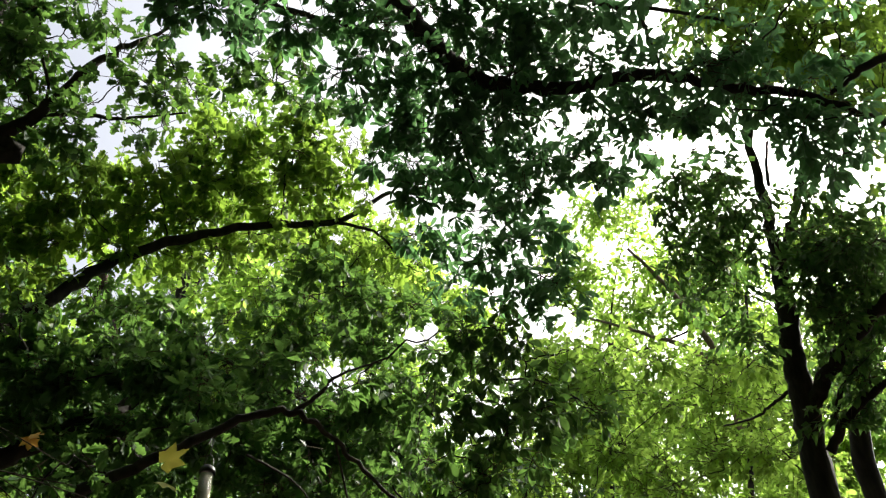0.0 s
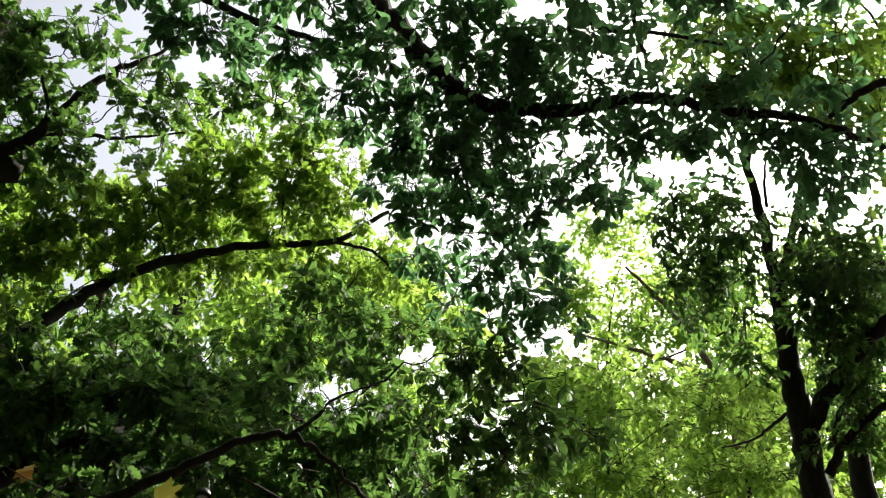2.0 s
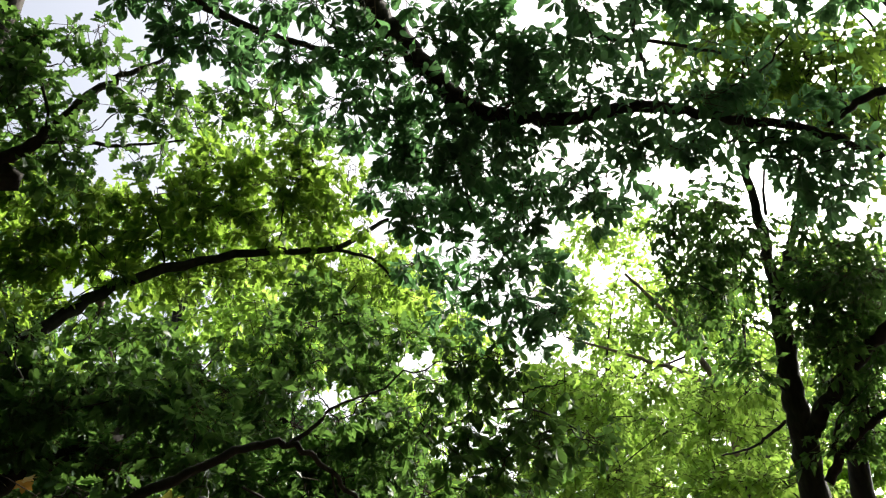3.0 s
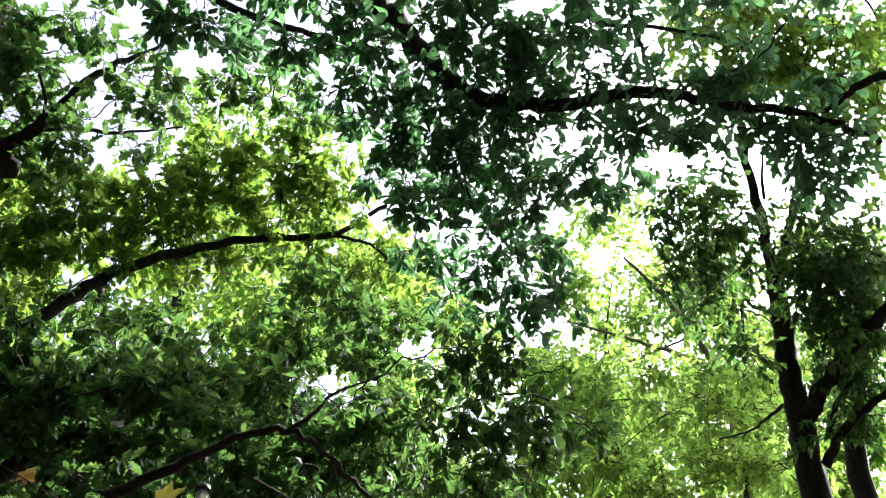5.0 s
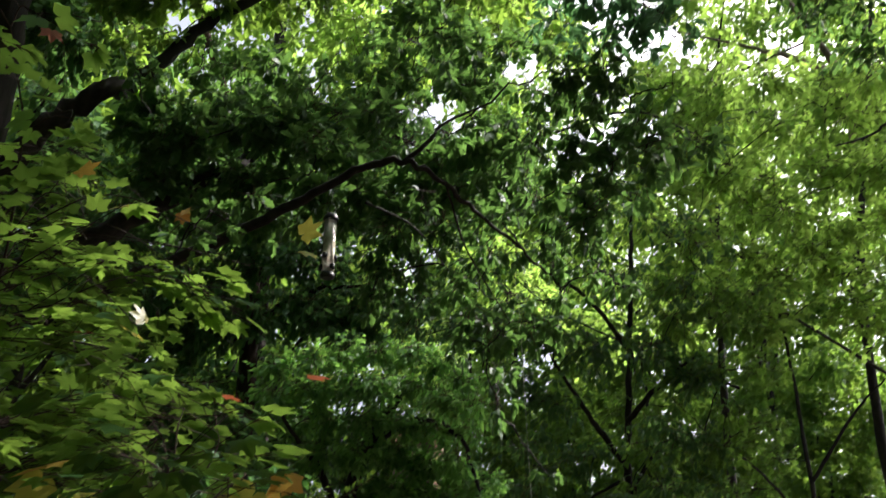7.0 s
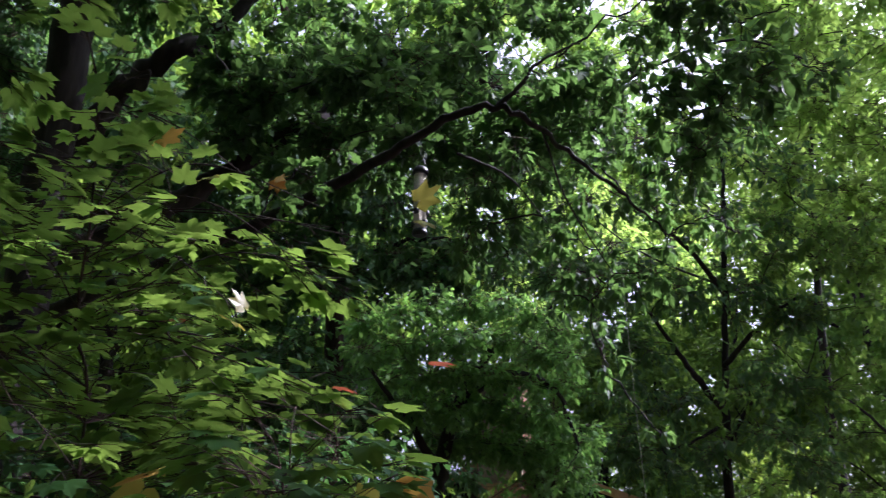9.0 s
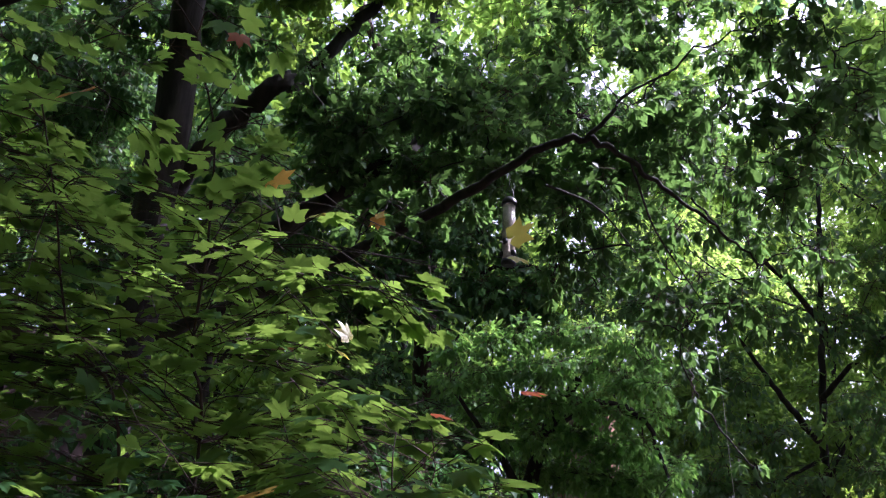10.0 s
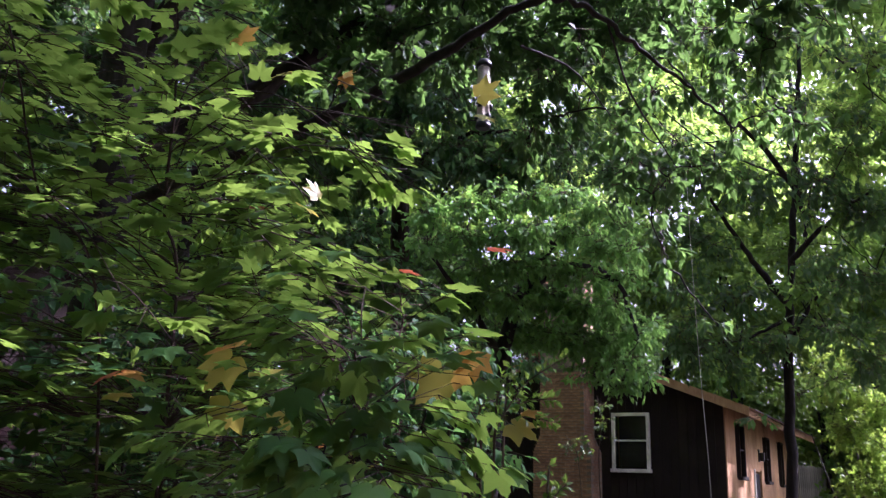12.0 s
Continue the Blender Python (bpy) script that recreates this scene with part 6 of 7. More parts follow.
# gable wall with its window opening at x -2.60..-1.69, z 2.14..3.46; boards stand upright
def gable_boards():
    wx0, wx1, wz0, wz1 = -2.52, -1.77, 2.22, 3.38
    n = 36
    for k in range(n):
        a, b = -HOUSE_W + k * HOUSE_W / n, -HOUSE_W + (k + 1) * HOUSE_W / n - 0.008
        spans = [(0.5, None)]
        if b > wx0 and a < wx1:
            spans = [(0.5, wz0), (wz1, None)]
        for z0, z1 in spans:
            bm = bmesh.new()
            ta, tb = (z1, z1) if z1 else (gable_height(a), gable_height(b))
            q = [bm.verts.new(c) for c in ((a, -0.02, z0), (b, -0.02, z0), (b, -0.02, tb), (a, -0.02, ta), (a, 0.0, z0), (b, 0.0, z0), (b, 0.0, tb), (a, 0.0, ta))]
            for f in ((0, 1, 2, 3), (1, 5, 6, 2), (0, 3, 7, 4), (3, 2, 6, 7), (0, 4, 5, 1)):
                bm.faces.new([q[i] for i in f])
            me = bpy.data.meshes.new("board")
            bm.to_mesh(me)
            bm.free()
            me.materials.append(DARK_BOARD)
            inside("board", me, gable)
    # solid wall behind the boards, built round the opening
    for x0, x1, z0, z1 in ((-HOUSE_W, wx0, 0.0, 3.6), (wx1, 0.0, 0.0, 3.6), (wx0, wx1, 0.0, wz0), (wx0, wx1, wz1, 3.6)):
        piece("wall_panel", gable, x0, x1, 0.003, 0.15, z0, z1, DARK_BOARD, edge=0)
    bm = bmesh.new()
    q = [bm.verts.new(c) for c in ((-HOUSE_W, 0.003, 3.6), (0, 0.003, 3.6), (-HOUSE_W / 2, 0.003, RIDGE), (-HOUSE_W, 0.15, 3.6), (0, 0.15, 3.6), (-HOUSE_W / 2, 0.15, RIDGE))]
    for f in ((0, 1, 2), (3, 5, 4), (0, 2, 5, 3), (1, 4, 5, 2), (0, 3, 4, 1)):
        bm.faces.new([q[i] for i in f])
    me = bpy.data.meshes.new("gable_panel")
    bm.to_mesh(me)
    bm.free()
    me.materials.append(DARK_BOARD)
    inside("wall_panel", me, gable)
    piece("foundation", gable, -HOUSE_W, 0, -0.01, 0.16, -0.3, 0.5, MORTAR)


gable = inside("wall", None, house, "dark brown vertical board gable wall")
gable_boards()


def sash_window(parent, w, h, label, white=True):
    """A two-sash window, centred at its foot, facing -y."""
    win = inside("window", None, parent, label)
    paint = WHITE_PAINT if white else DARK_BOARD
    t = 0.075 if white else 0.05
    piece("frame", win, -w / 2, -w / 2 + t, -0.06, 0.05, 0, h, paint)
    piece("frame", win, w / 2 - t, w / 2, -0.06, 0.05, 0, h, paint)
    piece("frame", win, -w / 2 + t, w / 2 - t, -0.06, 0.05, h - t, h, paint)
    piece("sill", win, -w / 2 - 0.03, w / 2 + 0.03, -0.10, 0.05, -0.05, 0.03, paint)
    piece("rail", win, -w / 2 + t, w / 2 - t, -0.025, 0.02, h * 0.50, h * 0.50 + 0.035, paint)
    for z0, z1 in ((0.03, h * 0.5), (h * 0.5 + 0.035, h - t)):
        piece("pane", win, -w / 2 + t, w / 2 - t, 0.006, 0.012, z0, z1, PANE, edge=0).visible_shadow = False
    # near-black sheet stands in for the unlit room's shade
    piece("dark_backing", win, -w / 2 + t, w / 2 - t, 0.30, 0.32, 0.0, h, ROOM_SHADE, "near-black sheet behind the glass in place of an unlit room", edge=0)
    return win


front_window = sash_window(house, 0.91, 1.32, "white painted two-sash window in the gable")
front_window.location = (-2.145, -0.03, 2.14)

# side wall: tan upright boards with three narrow windows, a vent and a door
side = inside("wall", None, house, "tan vertical board side wall")
SIDE_HOLES = [(1.15, 1.85, 2.05, 3.30), (4.75, 5.35, 2.0, 3.18), (7.15, 7.65, 1.95, 3.18), (3.2, 4.1, 0.35, 2.25)]
for k in range(50):
    a, b = k * HOUSE_L / 50, (k + 1) * HOUSE_L / 50 - 0.006
    spans = [(0.4, EAVE + 0.1)]
    for y0, y1, z0, z1 in SIDE_HOLES:
        if b > y0 and a < y1:
            spans = [(0.4, z0), (z1, EAVE + 0.1)]
    for z0, z1 in spans:
        if z1 - z0 > 0.02:
            piece("board", side, 0.0, 0.02, a, b, z0, z1, TAN_BOARD, edge=0)
cuts = sorted({0.0, HOUSE_L} | {v for q in SIDE_HOLES for v in q[:2]})
for a, b in zip(cuts, cuts[1:]):
    hole = [q for q in SIDE_HOLES if q[0] <= a and q[1] >= b]
    for z0, z1 in ([(0.0, hole[0][2]), (hole[0][3], EAVE + 0.1)] if hole else [(0.0, EAVE + 0.1)]):
        piece("wall_panel", side, -0.15, -0.003, a, b, z0, z1, TAN_BOARD, edge=0)
for (y0, y1, z0, z1), name in zip(SIDE_HOLES[:3], ("a", "b", "c")):
    w = sash_window(house, y1 - y0, z1 - z0, "narrow dark-framed side window", False)
    w.location, w.rotation_euler = (0.03, (y0 + y1) / 2, z0), (0, 0, radians(90))
door = inside("door", None, house, "white-edged dark side door")
piece("door_leaf", door, -0.05, 0.0, 3.25, 4.05, 0.38, 2.2, DARK_BOARD)
piece("door_frame", door, -0.04, 0.05, 3.14, 3.24, 0.35, 2.30, WHITE_PAINT)
piece("door_frame", door, -0.04, 0.05, 4.06, 4.16, 0.35, 2.30, TAN_BOARD)
lamp = inside("wall_lantern", None, house, "small dark lantern on the side wall")
piece("back_plate", lamp, 0.02, 0.05, 3.86, 4.02, 2.50, 2.82, METAL)
piece("lantern_body", lamp, 0.05, 0.17, 3.87, 4.01, 2.52, 2.74, METAL, edge=0.02)
piece("wall", house, -HOUSE_W, 0, HOUSE_L, HOUSE_L + 0.15, 0, EAVE + 0.1, TAN_BOARD)
piece("wall", house, -HOUSE_W - 0.02, -HOUSE_W + 0.13, 0.16, HOUSE_L, 0, EAVE + 0.1, TAN_BOARD)


# roof: two thick slopes that overhang, with rake and eave boards
def roof_slope(sign):
    run, over, front, back = HOUSE_W / 2, 0.62, -0.45, HOUSE_L + 0.4
    drop = (RIDGE - EAVE) / run
    mid = -HOUSE_W / 2
    roof = inside("roof", None, house, "shallow brown shingled roof slope")
    x_low = mid + sign * (run + over)
    z_low = RIDGE + 0.12 - drop * (run + over)
    def slab(name, mat, lift, thick, y0, y1):
        bm = bmesh.new()
        q = [bm.verts.new(c) for c in ((mid, y0, RIDGE + 0.12 + lift), (x_low, y0, z_low + lift), (x_low, y1, z_low + lift), (mid, y1, RIDGE + 0.12 + lift))]
        bm.faces.new(q if sign > 0 else q[::-1])
        ext = bmesh.ops.extrude_face_region(bm, geom=bm.faces[:])
        bmesh.ops.translate(bm, vec=(0, 0, -thick), verts=[v for v in ext["geom"] if isinstance(v, bmesh.types.BMVert)])
        bmesh.ops.recalc_face_normals(bm, faces=bm.faces[:])
        me = bpy.data.meshes.new(name)
        bm.to_mesh(me)
        bm.free()
        me.materials.append(mat)
        inside(name, me, roof)
    slab("deck", TAN_BOARD, 0.0, 0.08, front + 0.03, back - 0.03)
    slab("rake_board", TAN_BOARD, 0.035, 0.20, front - 0.004, front + 0.03)
    slab("rake_board", TAN_BOARD, 0.035, 0.20, back - 0.03, back)
    a = math.atan2(RIDGE + 0.12 - z_low, abs(x_low - mid))
    length = (run + over) / math.cos(a)
    rows_n, cols = 15, 18
    me = box_mesh("shingle", 0, length / rows_n * 1.25, 0, (back - front) / cols - 0.01, 0, 0.012, SHINGLE, 0)
    for i in range(rows_n):
        for j in range(cols):
            s = (rows_n - i - 0.8) * length / rows_n
            ob = inside("shingle", me, roof, at=(mid + sign * s * math.cos(a), front + (j + (i % 2) * 0.3) * (back - front) / cols, RIDGE + 0.12 - s * math.sin(a) + 0.016 + 0.004 * (i % 3)))
            ob.rotation_euler = (0, a * 0.97, 0) if sign > 0 else (0, math.pi - a * 0.97, 0)
    piece("fascia", roof, x_low - 0.02, x_low + 0.02, front, back, z_low - 0.17, z_low + 0.03, TAN_BOARD)


roof_slope(1)
roof_slope(-1)

# brick chimney on the gable, with sloped shoulders
chimney = thing("chimney", (0, 0, 0), "tan brick chimney with sloped shoulders on the gable end", "chimney")
chimney.matrix_basis = house.matrix_basis
chimney.location, chimney.rotation_euler = house.location, house.rotation_euler
CX, CY0, CY1 = -3.58, -0.78, -0.05


def chimney_half(z):
    return 0.56 if z > 2.9 else 0.56 + min(0.17, (2.9 - z) * 0.45)


bm = bmesh.new()
rings = []
for z in (0.0, 2.52, 2.9, 6.6):
    w = chimney_half(z) - 0.012
    rings.append([bm.verts.new((CX + sx * w, y, z)) for sx, y in ((-1, CY0 + 0.012), (1, CY0 + 0.012), (1, CY1), (-1, CY1))])
for r0, r1 in zip(rings, rings[1:]):
    for i in range(4):
        bm.faces.new((r0[i], r0[(i + 1) % 4], r1[(i + 1) % 4], r1[i]))
bm.faces.new(rings[-1])
me = bpy.data.meshes.new("mortar_core")
bm.to_mesh(me)
bm.free()
me.materials.append(MORTAR)
inside("mortar_core", me, chimney, "grey mortar between the bricks")
brick_me = box_mesh("brick", -0.098, 0.098, 0.0, 0.09, -0.029, 0.029, BRICK, 0.004)
half_me = box_mesh("brick", -0.045, 0.045, 0.0, 0.09, -0.029, 0.029, BRICK, 0.004)
placed = 0
for course in range(86):
    z = 1.15 + 0.068 * course
    w = chimney_half(z)
    n = int((2 * w) // 0.206)
    start = -w + (0.1 if course % 2 == 0 else 0.205)
    x = start
    while x < w - 0.09 and placed < 300 and z < 5.4:
        ob = inside("brick", brick_me, chimney, at=(CX + x, CY0 - rng.uniform(0, 0.006), z))
        placed += 1
        x += 0.206
    if placed < 300 and z < 5.4 and course % 2:
        inside("brick", half_me, chimney, at=(CX - w + 0.047, CY0, z))
        placed += 1
rest = bmesh.new()
for course in range(86):
    z = 1.15 + 0.068 * course
    w = chimney_half(z)
    for sx in (-1, 1):
        for k in range(3):
            y = CY0 + 0.16 + 0.21 * k + (0.1 if course % 2 else 0)
            if y < CY1 - 0.1:
                g = bmesh.ops.create_cube(rest, size=1)["verts"]
                bmesh.ops.scale(rest, vec=(0.09, 0.196, 0.058), verts=g)
                bmesh.ops.translate(rest, vec=(CX + sx * (w - 0.043), y, z), verts=g)
me = bpy.data.meshes.new("brickwork")
rest.to_mesh(me)
rest.free()
me.materials.append(BRICK)
inside("brickwork", me, chimney, "", kind="stuff")

# ivy on the chimney and beside the window
IVY_LEAF = leaf_material("ivy_leaf", (0.016, 0.045, 0.012), (0.025, 0.065, 0.016), (0.040, 0.090, 0.020), share=0.25)
ivy = thing("ivy", (-3.9, 21.0, 0), "dark ivy climbing the brick chimney", "ivy")
limb(ivy, "stem", [(-3.07, 19.45, 1.50), (-3.19, 19.52, 2.46), (-3.43, 19.47, 2.82)], 0.012, 0.006, TWIG_BARK, sides=5)
limb(ivy, "stem", [(-2.73, 19.80, 1.51), (-2.75, 19.89, 2.49), (-2.69, 19.85, 3.22), (-2.77, 19.80, 3.71)], 0.014, 0.008, TWIG_BARK, sides=5)
crown(ivy, [(-3.39, 19.59, 2.58, 0.15, 1), (-3.11, 19.63, 2.69, 0.18, 1), (-3.03, 19.65, 2.47, 0.13, 1), (-2.69, 19.83, 3.47, 0.19, 1), (-2.62, 19.87, 3.10, 0.18, 1), (-2.60, 19.89, 2.79, 0.10, 1)], 0.09, IVY_LEAF, OVAL_LEAF, lai=1.6, droop=0.8, twig=0.002)


# board fence past the house
fence = thing("board_fence", (2.1, 31.0, 0), "weathered grey board fence running on from the house", "fence")
for k in range(3):
    child("post", box_mesh("post", 2.05 + 1.3 * k - 0.06, 2.05 + 1.3 * k + 0.06, 31.2 + 3.2 * k, 31.32 + 3.2 * k, -0.2, 2.6, GREY_BOARD), fence)
board_me = box_mesh("board", -0.07, 0.07, -0.012, 0.012, 0.05, 2.65, GREY_BOARD, 0.003)
for k in range(52):
    s = k / 52
    ob = child("board", board_me, fence)
    ob.location = Vector((1.9 + 3.9 * s - 2.1, 31.0 + 9.4 * s - 31.0, rng.uniform(-0.02, 0.02)))
    ob.rotation_euler = (0, rng.normal(0, 0.006), math.atan2(9.4, 3.9))

# dark red shed behind the maple
shed = thing("shed", (-9.6, 6.0, 0), "dark red board shed half hidden by leaves", "shed")
for k in range(26):
    x = -11.6 + 0.16 * k
    child("board", box_mesh("board", x, x + 0.152, 7.0 - 0.19 * (x + 11.6), 7.03 - 0.19 * (x + 11.6), 0.0, 4.4, RUST_BOARD, 0), shed)
child("wall", box_mesh("wall", -11.6, -7.5, 7.05, 8.6, 0.0, 4.4, RUST_BOARD), shed, "dark red board wall")
child("roof", box_mesh("roof", -11.9, -7.2, 6.1, 8.9, 4.42, 4.52, SHINGLE), shed, "flat dark roof")

# ---- bird feeder on a wire ----
SEED = rough_material("seed", (0.62, 0.58, 0.48), (0.85, 0.82, 0.74), 160, rough=0.8, bump=0.3, stain=20, stain_to=(0.8, 0.76, 0.70))
TUBE = glass_material("clear_plastic", 0.08, (0.96, 0.97, 0.96))


def lathe(name, profile, mat, at, sides=20):
    """A turned shape from (radius, height) steps."""
    bm = bmesh.new()
    rings = [[bm.verts.new((at[0] + r * math.cos(2 * math.pi * k / sides), at[1] + r * math.sin(2 * math.pi * k / sides), at[2] + z)) for k in range(sides)] for r, z in profile]
    for a, b in zip(rings, rings[1:]):
        for k in range(sides):
            bm.faces.new((a[k], a[(k + 1) % sides], b[(k + 1) % sides], b[k]))
    bm.faces.new(rings[0][::-1])
    bm.faces.new(rings[-1])
    for f in bm.faces:
        f.smooth = len(f.verts) == 4
    me = bpy.data.meshes.new(name)
    bm.to_mesh(me)
    bm.free()
    me.materials.append(mat)
    return me


FX, FY, FZ = (-1.35, 4.42, 3.65)
feeder = thing("bird_feeder", (FX, FY, FZ), "clear tube bird feeder with pale seed, black cap and base", "bird feeder")
child("base", lathe("base", [(0.030, -0.005), (0.042, 0.0), (0.044, 0.012), (0.040, 0.03)], METAL, (FX, FY, FZ)), feeder, "black base")
child("tube", lathe("tube", [(0.0375, 0.028), (0.0375, 0.385)], TUBE, (FX, FY, FZ)), feeder, "clear plastic tube").visible_shadow = False
child("seed", lathe("seed", [(0.034, 0.03), (0.035, 0.2), (0.034, 0.30), (0.033, 0.37)], SEED, (FX, FY, FZ)), feeder, "pale seed filling")
child("cap", lathe("cap", [(0.046, 0.378), (0.046, 0.392), (0.040, 0.410), (0.022, 0.426), (0.006, 0.432)], METAL, (FX, FY, FZ)), feeder, "black domed cap")
for k, (a, h) in enumerate(((200, 0.065), (330, 0.065), (250, 0.135), (20, 0.135), (160, 0.21))):
    c, s = math.cos(radians(a)), math.sin(radians(a))
    port = child("feeding_port", lathe("feeding_port", [(0.013, -0.016), (0.016, -0.008), (0.016, 0.010), (0.010, 0.016)], METAL, (FX + 0.037 * c, FY + 0.037 * s, FZ + h), 10), feeder, "black feeding port")
    v, f, _ = tube([(FX + 0.038 * c, FY + 0.038 * s, FZ + h - 0.02), (FX + 0.06 * c, FY + 0.06 * s, FZ + h - 0.02), (FX + 0.085 * c, FY + 0.085 * s, FZ + h - 0.018)], 0.003, 0.003, 6, 2)
    child("perch", raw_mesh("perch", v, f, METAL, True), feeder)
v, f, _ = tube([(FX - 0.03, FY, FZ + 0.40), (FX - 0.02, FY, FZ + 0.47), (FX, FY, FZ + 0.50), (FX + 0.02, FY, FZ + 0.47), (FX + 0.03, FY, FZ + 0.40)], 0.0018, 0.0018, 6, 4)
child("bail", raw_mesh("bail", v, f, METAL, True), feeder, "thin wire bail")
v, f, _ = tube([(FX, FY, FZ + 0.50), (FX, FY, FZ + 0.62), (-1.32, 4.25, 4.11)], 0.0016, 0.0016, 5, 4)
child("hanging_wire", raw_mesh("hanging_wire", v, f, METAL, True), feeder, "thin hanging wire")

# pale cord that hangs from the branches to the ground
CORD = plain_material("pale_cord", (0.34, 0.34, 0.28), 0.7)
cord = thing("cord", (-0.23, 5.97, 1.67), "thin pale cord hanging from a branch", "cord")
v, f, _ = tube([(0.17, 4.92, 5.78), (-0.28, 5.67, 4.38), (-0.29, 5.80, 3.82), (-0.28, 5.90, 3.13), (-0.26, 5.92, 2.45), (-0.23, 5.97, 1.67), (-0.21, 5.97, 0)], 0.0014, 0.0014, 6, 6)
child("strand", raw_mesh("strand", v, f, CORD, True), cord)


# ---- young maple close to the camera ----
maple = thing("maple_sapling", (-1.57, 1.98, 0), "young maple with broad green leaves, some turning orange", "tree")
leaf_jobs = []      # place, way, facing, size


def stem_leaves(c, dens=1.25, size=0.053, droop=0.03):
    """Side shoots with paired leaves along a branch's centre line."""
    total = np.linalg.norm(np.diff(c, axis=0), axis=1).sum()
    n = max(3, int(total / 0.062 * dens))
    shoots = []
    for k in range(n):
        s = 0.18 + 0.82 * (k + rng.uniform(0, 0.7)) / n
        i = min(len(c) - 2, int(s * (len(c) - 1)))
        p = c[i] + (c[i + 1] - c[i]) * rng.uniform(0, 1)
        w = unit(c[i + 1] - c[i])
        flat = unit(np.array((-w[1], w[0], 0.0)))
        sgn = 1 if k % 2 else -1
        d = unit(flat * sgn + w * rng.uniform(0.2, 0.9) + np.array((0, 0, rng.uniform(-0.25, 0.2))))
        ln = rng.uniform(0.05, 0.20)
        q = p + d * ln
        shoots.append((p, q))
        for m in range(int(rng.integers(2, 4))):
            dd = unit(d + rng.normal(0, 0.55, 3) * np.array((1, 1, 0.35)) + np.array((0, 0, -droop)))
            st = q + dd * rng.uniform(0.03, 0.07)
            shoots.append((q, st))
            leaf_jobs.append((st, unit(dd + np.array((0, 0, -1.3 * droop))), np.array((0, 0, 1.0)) + rng.normal(0, 0.16, 3), size * rng.uniform(0.65, 1.25)))
    return shoots


shoots = []
main_stem = limb(maple, "stem", [(-1.57, 1.98, 0), (-1.57, 2.03, 2.03), (-1.58, 1.94, 2.40), (-1.53, 1.86, 2.67), (-1.50, 1.77, 2.96), (-1.52, 1.69, 3.15), (-1.51, 1.63, 3.22)], 0.0055, 0.002, RED_STEM, sides=8, wobble=0.004)
second = limb(maple, "stem", [(-1.57, 1.98, 0), (-1.66, 1.84, 2.03), (-1.82, 1.74, 2.39), (-1.88, 1.64, 2.76), (-1.92, 1.51, 3.10)], 0.005, 0.002, RED_STEM, sides=8, wobble=0.004)
limb(maple, "stem", [(-1.57, 1.98, 0), (-1.04, 1.76, 1.64), (-0.91, 1.71, 1.76), (-0.87, 1.72, 1.84)], 0.0045, 0.002, RED_STEM, sides=8, wobble=0.004)


def maple_branch(start, tip, r=0.003, dens=1.25, size=0.053, droop=0.03):
    start, tip = np.array(start, float), np.array(tip, float)
    mid = (start + tip) / 2 + np.array((0, 0, 0.06)) + rng.normal(0, 0.03, 3)
    c = limb(maple, "branch", [start, mid, tip], r * 0.8, 0.0012, RED_STEM, sides=5, steps=5, wobble=0.003)
    shoots.extend(stem_leaves(c, dens, size, droop))


S1, S2, S3, S4 = (-1.58, 1.94, 2.40), (-1.53, 1.86, 2.67), (-1.50, 1.77, 2.96), (-1.51, 1.63, 3.22)
for start, tip in ((S2, (-0.88, 2.04, 2.62)), (S2, (-0.93, 1.94, 2.66)), (S3, (-1.06, 1.87, 2.69)), (S2, (-1.14, 1.95, 2.41)), (S1, (-1.00, 2.07, 2.57)), (S1, (-1.20, 1.98, 2.24)), (S1, (-0.93, 2.10, 2.20)), (S1, (-0.85, 2.03, 2.17)), (S3, (-1.23, 1.86, 2.79)), (S4, (-1.39, 1.62, 3.17)), (S4, (-1.61, 1.43, 3.16)), (S3, (-1.27, 1.64, 2.88)), (S2, (-1.18, 1.88, 2.55))):
    maple_branch(start, tip)
for tip in ((-0.88, 1.86, 2.57), (-0.86, 1.97, 2.45), (-0.89, 1.85, 2.44)):
    maple_branch(S2, tip)
for start, tip in (((-1.04, 1.76, 1.64), (-0.69, 1.63, 1.85)), ((-0.91, 1.71, 1.76), (-0.73, 1.66, 1.94)), ((-0.97, 1.74, 1.69), (-0.71, 1.57, 1.76)), ((-1.04, 1.76, 1.64), (-0.83, 1.42, 1.71)), ((-0.91, 1.71, 1.76), (-1.01, 1.54, 1.86)), ((-0.87, 1.72, 1.84), (-0.88, 1.60, 1.94)), ((-0.97, 1.68, 1.67), (-0.66, 1.49, 1.70)), ((-1.06, 1.75, 1.64), (-1.03, 1.42, 1.77)), ((-0.97, 1.74, 1.69), (-0.66, 1.38, 1.68)), ((-0.91, 1.71, 1.76), (-0.71, 1.57, 1.79))):
    maple_branch(start, tip, dens=1.6, size=0.052, droop=0.3)
for tip in ((-0.94, 1.71, 2.07), (-0.85, 1.76, 2.02), (-0.77, 1.80, 1.96), (-0.90, 1.77, 2.13), (-0.96, 1.66, 1.99), (-0.83, 1.81, 2.09), (-1.05, 1.67, 2.05), (-0.88, 1.66, 1.93)):
    maple_branch((-0.87, 1.72, 1.84), tip, dens=1.5, size=0.055, droop=0.22)
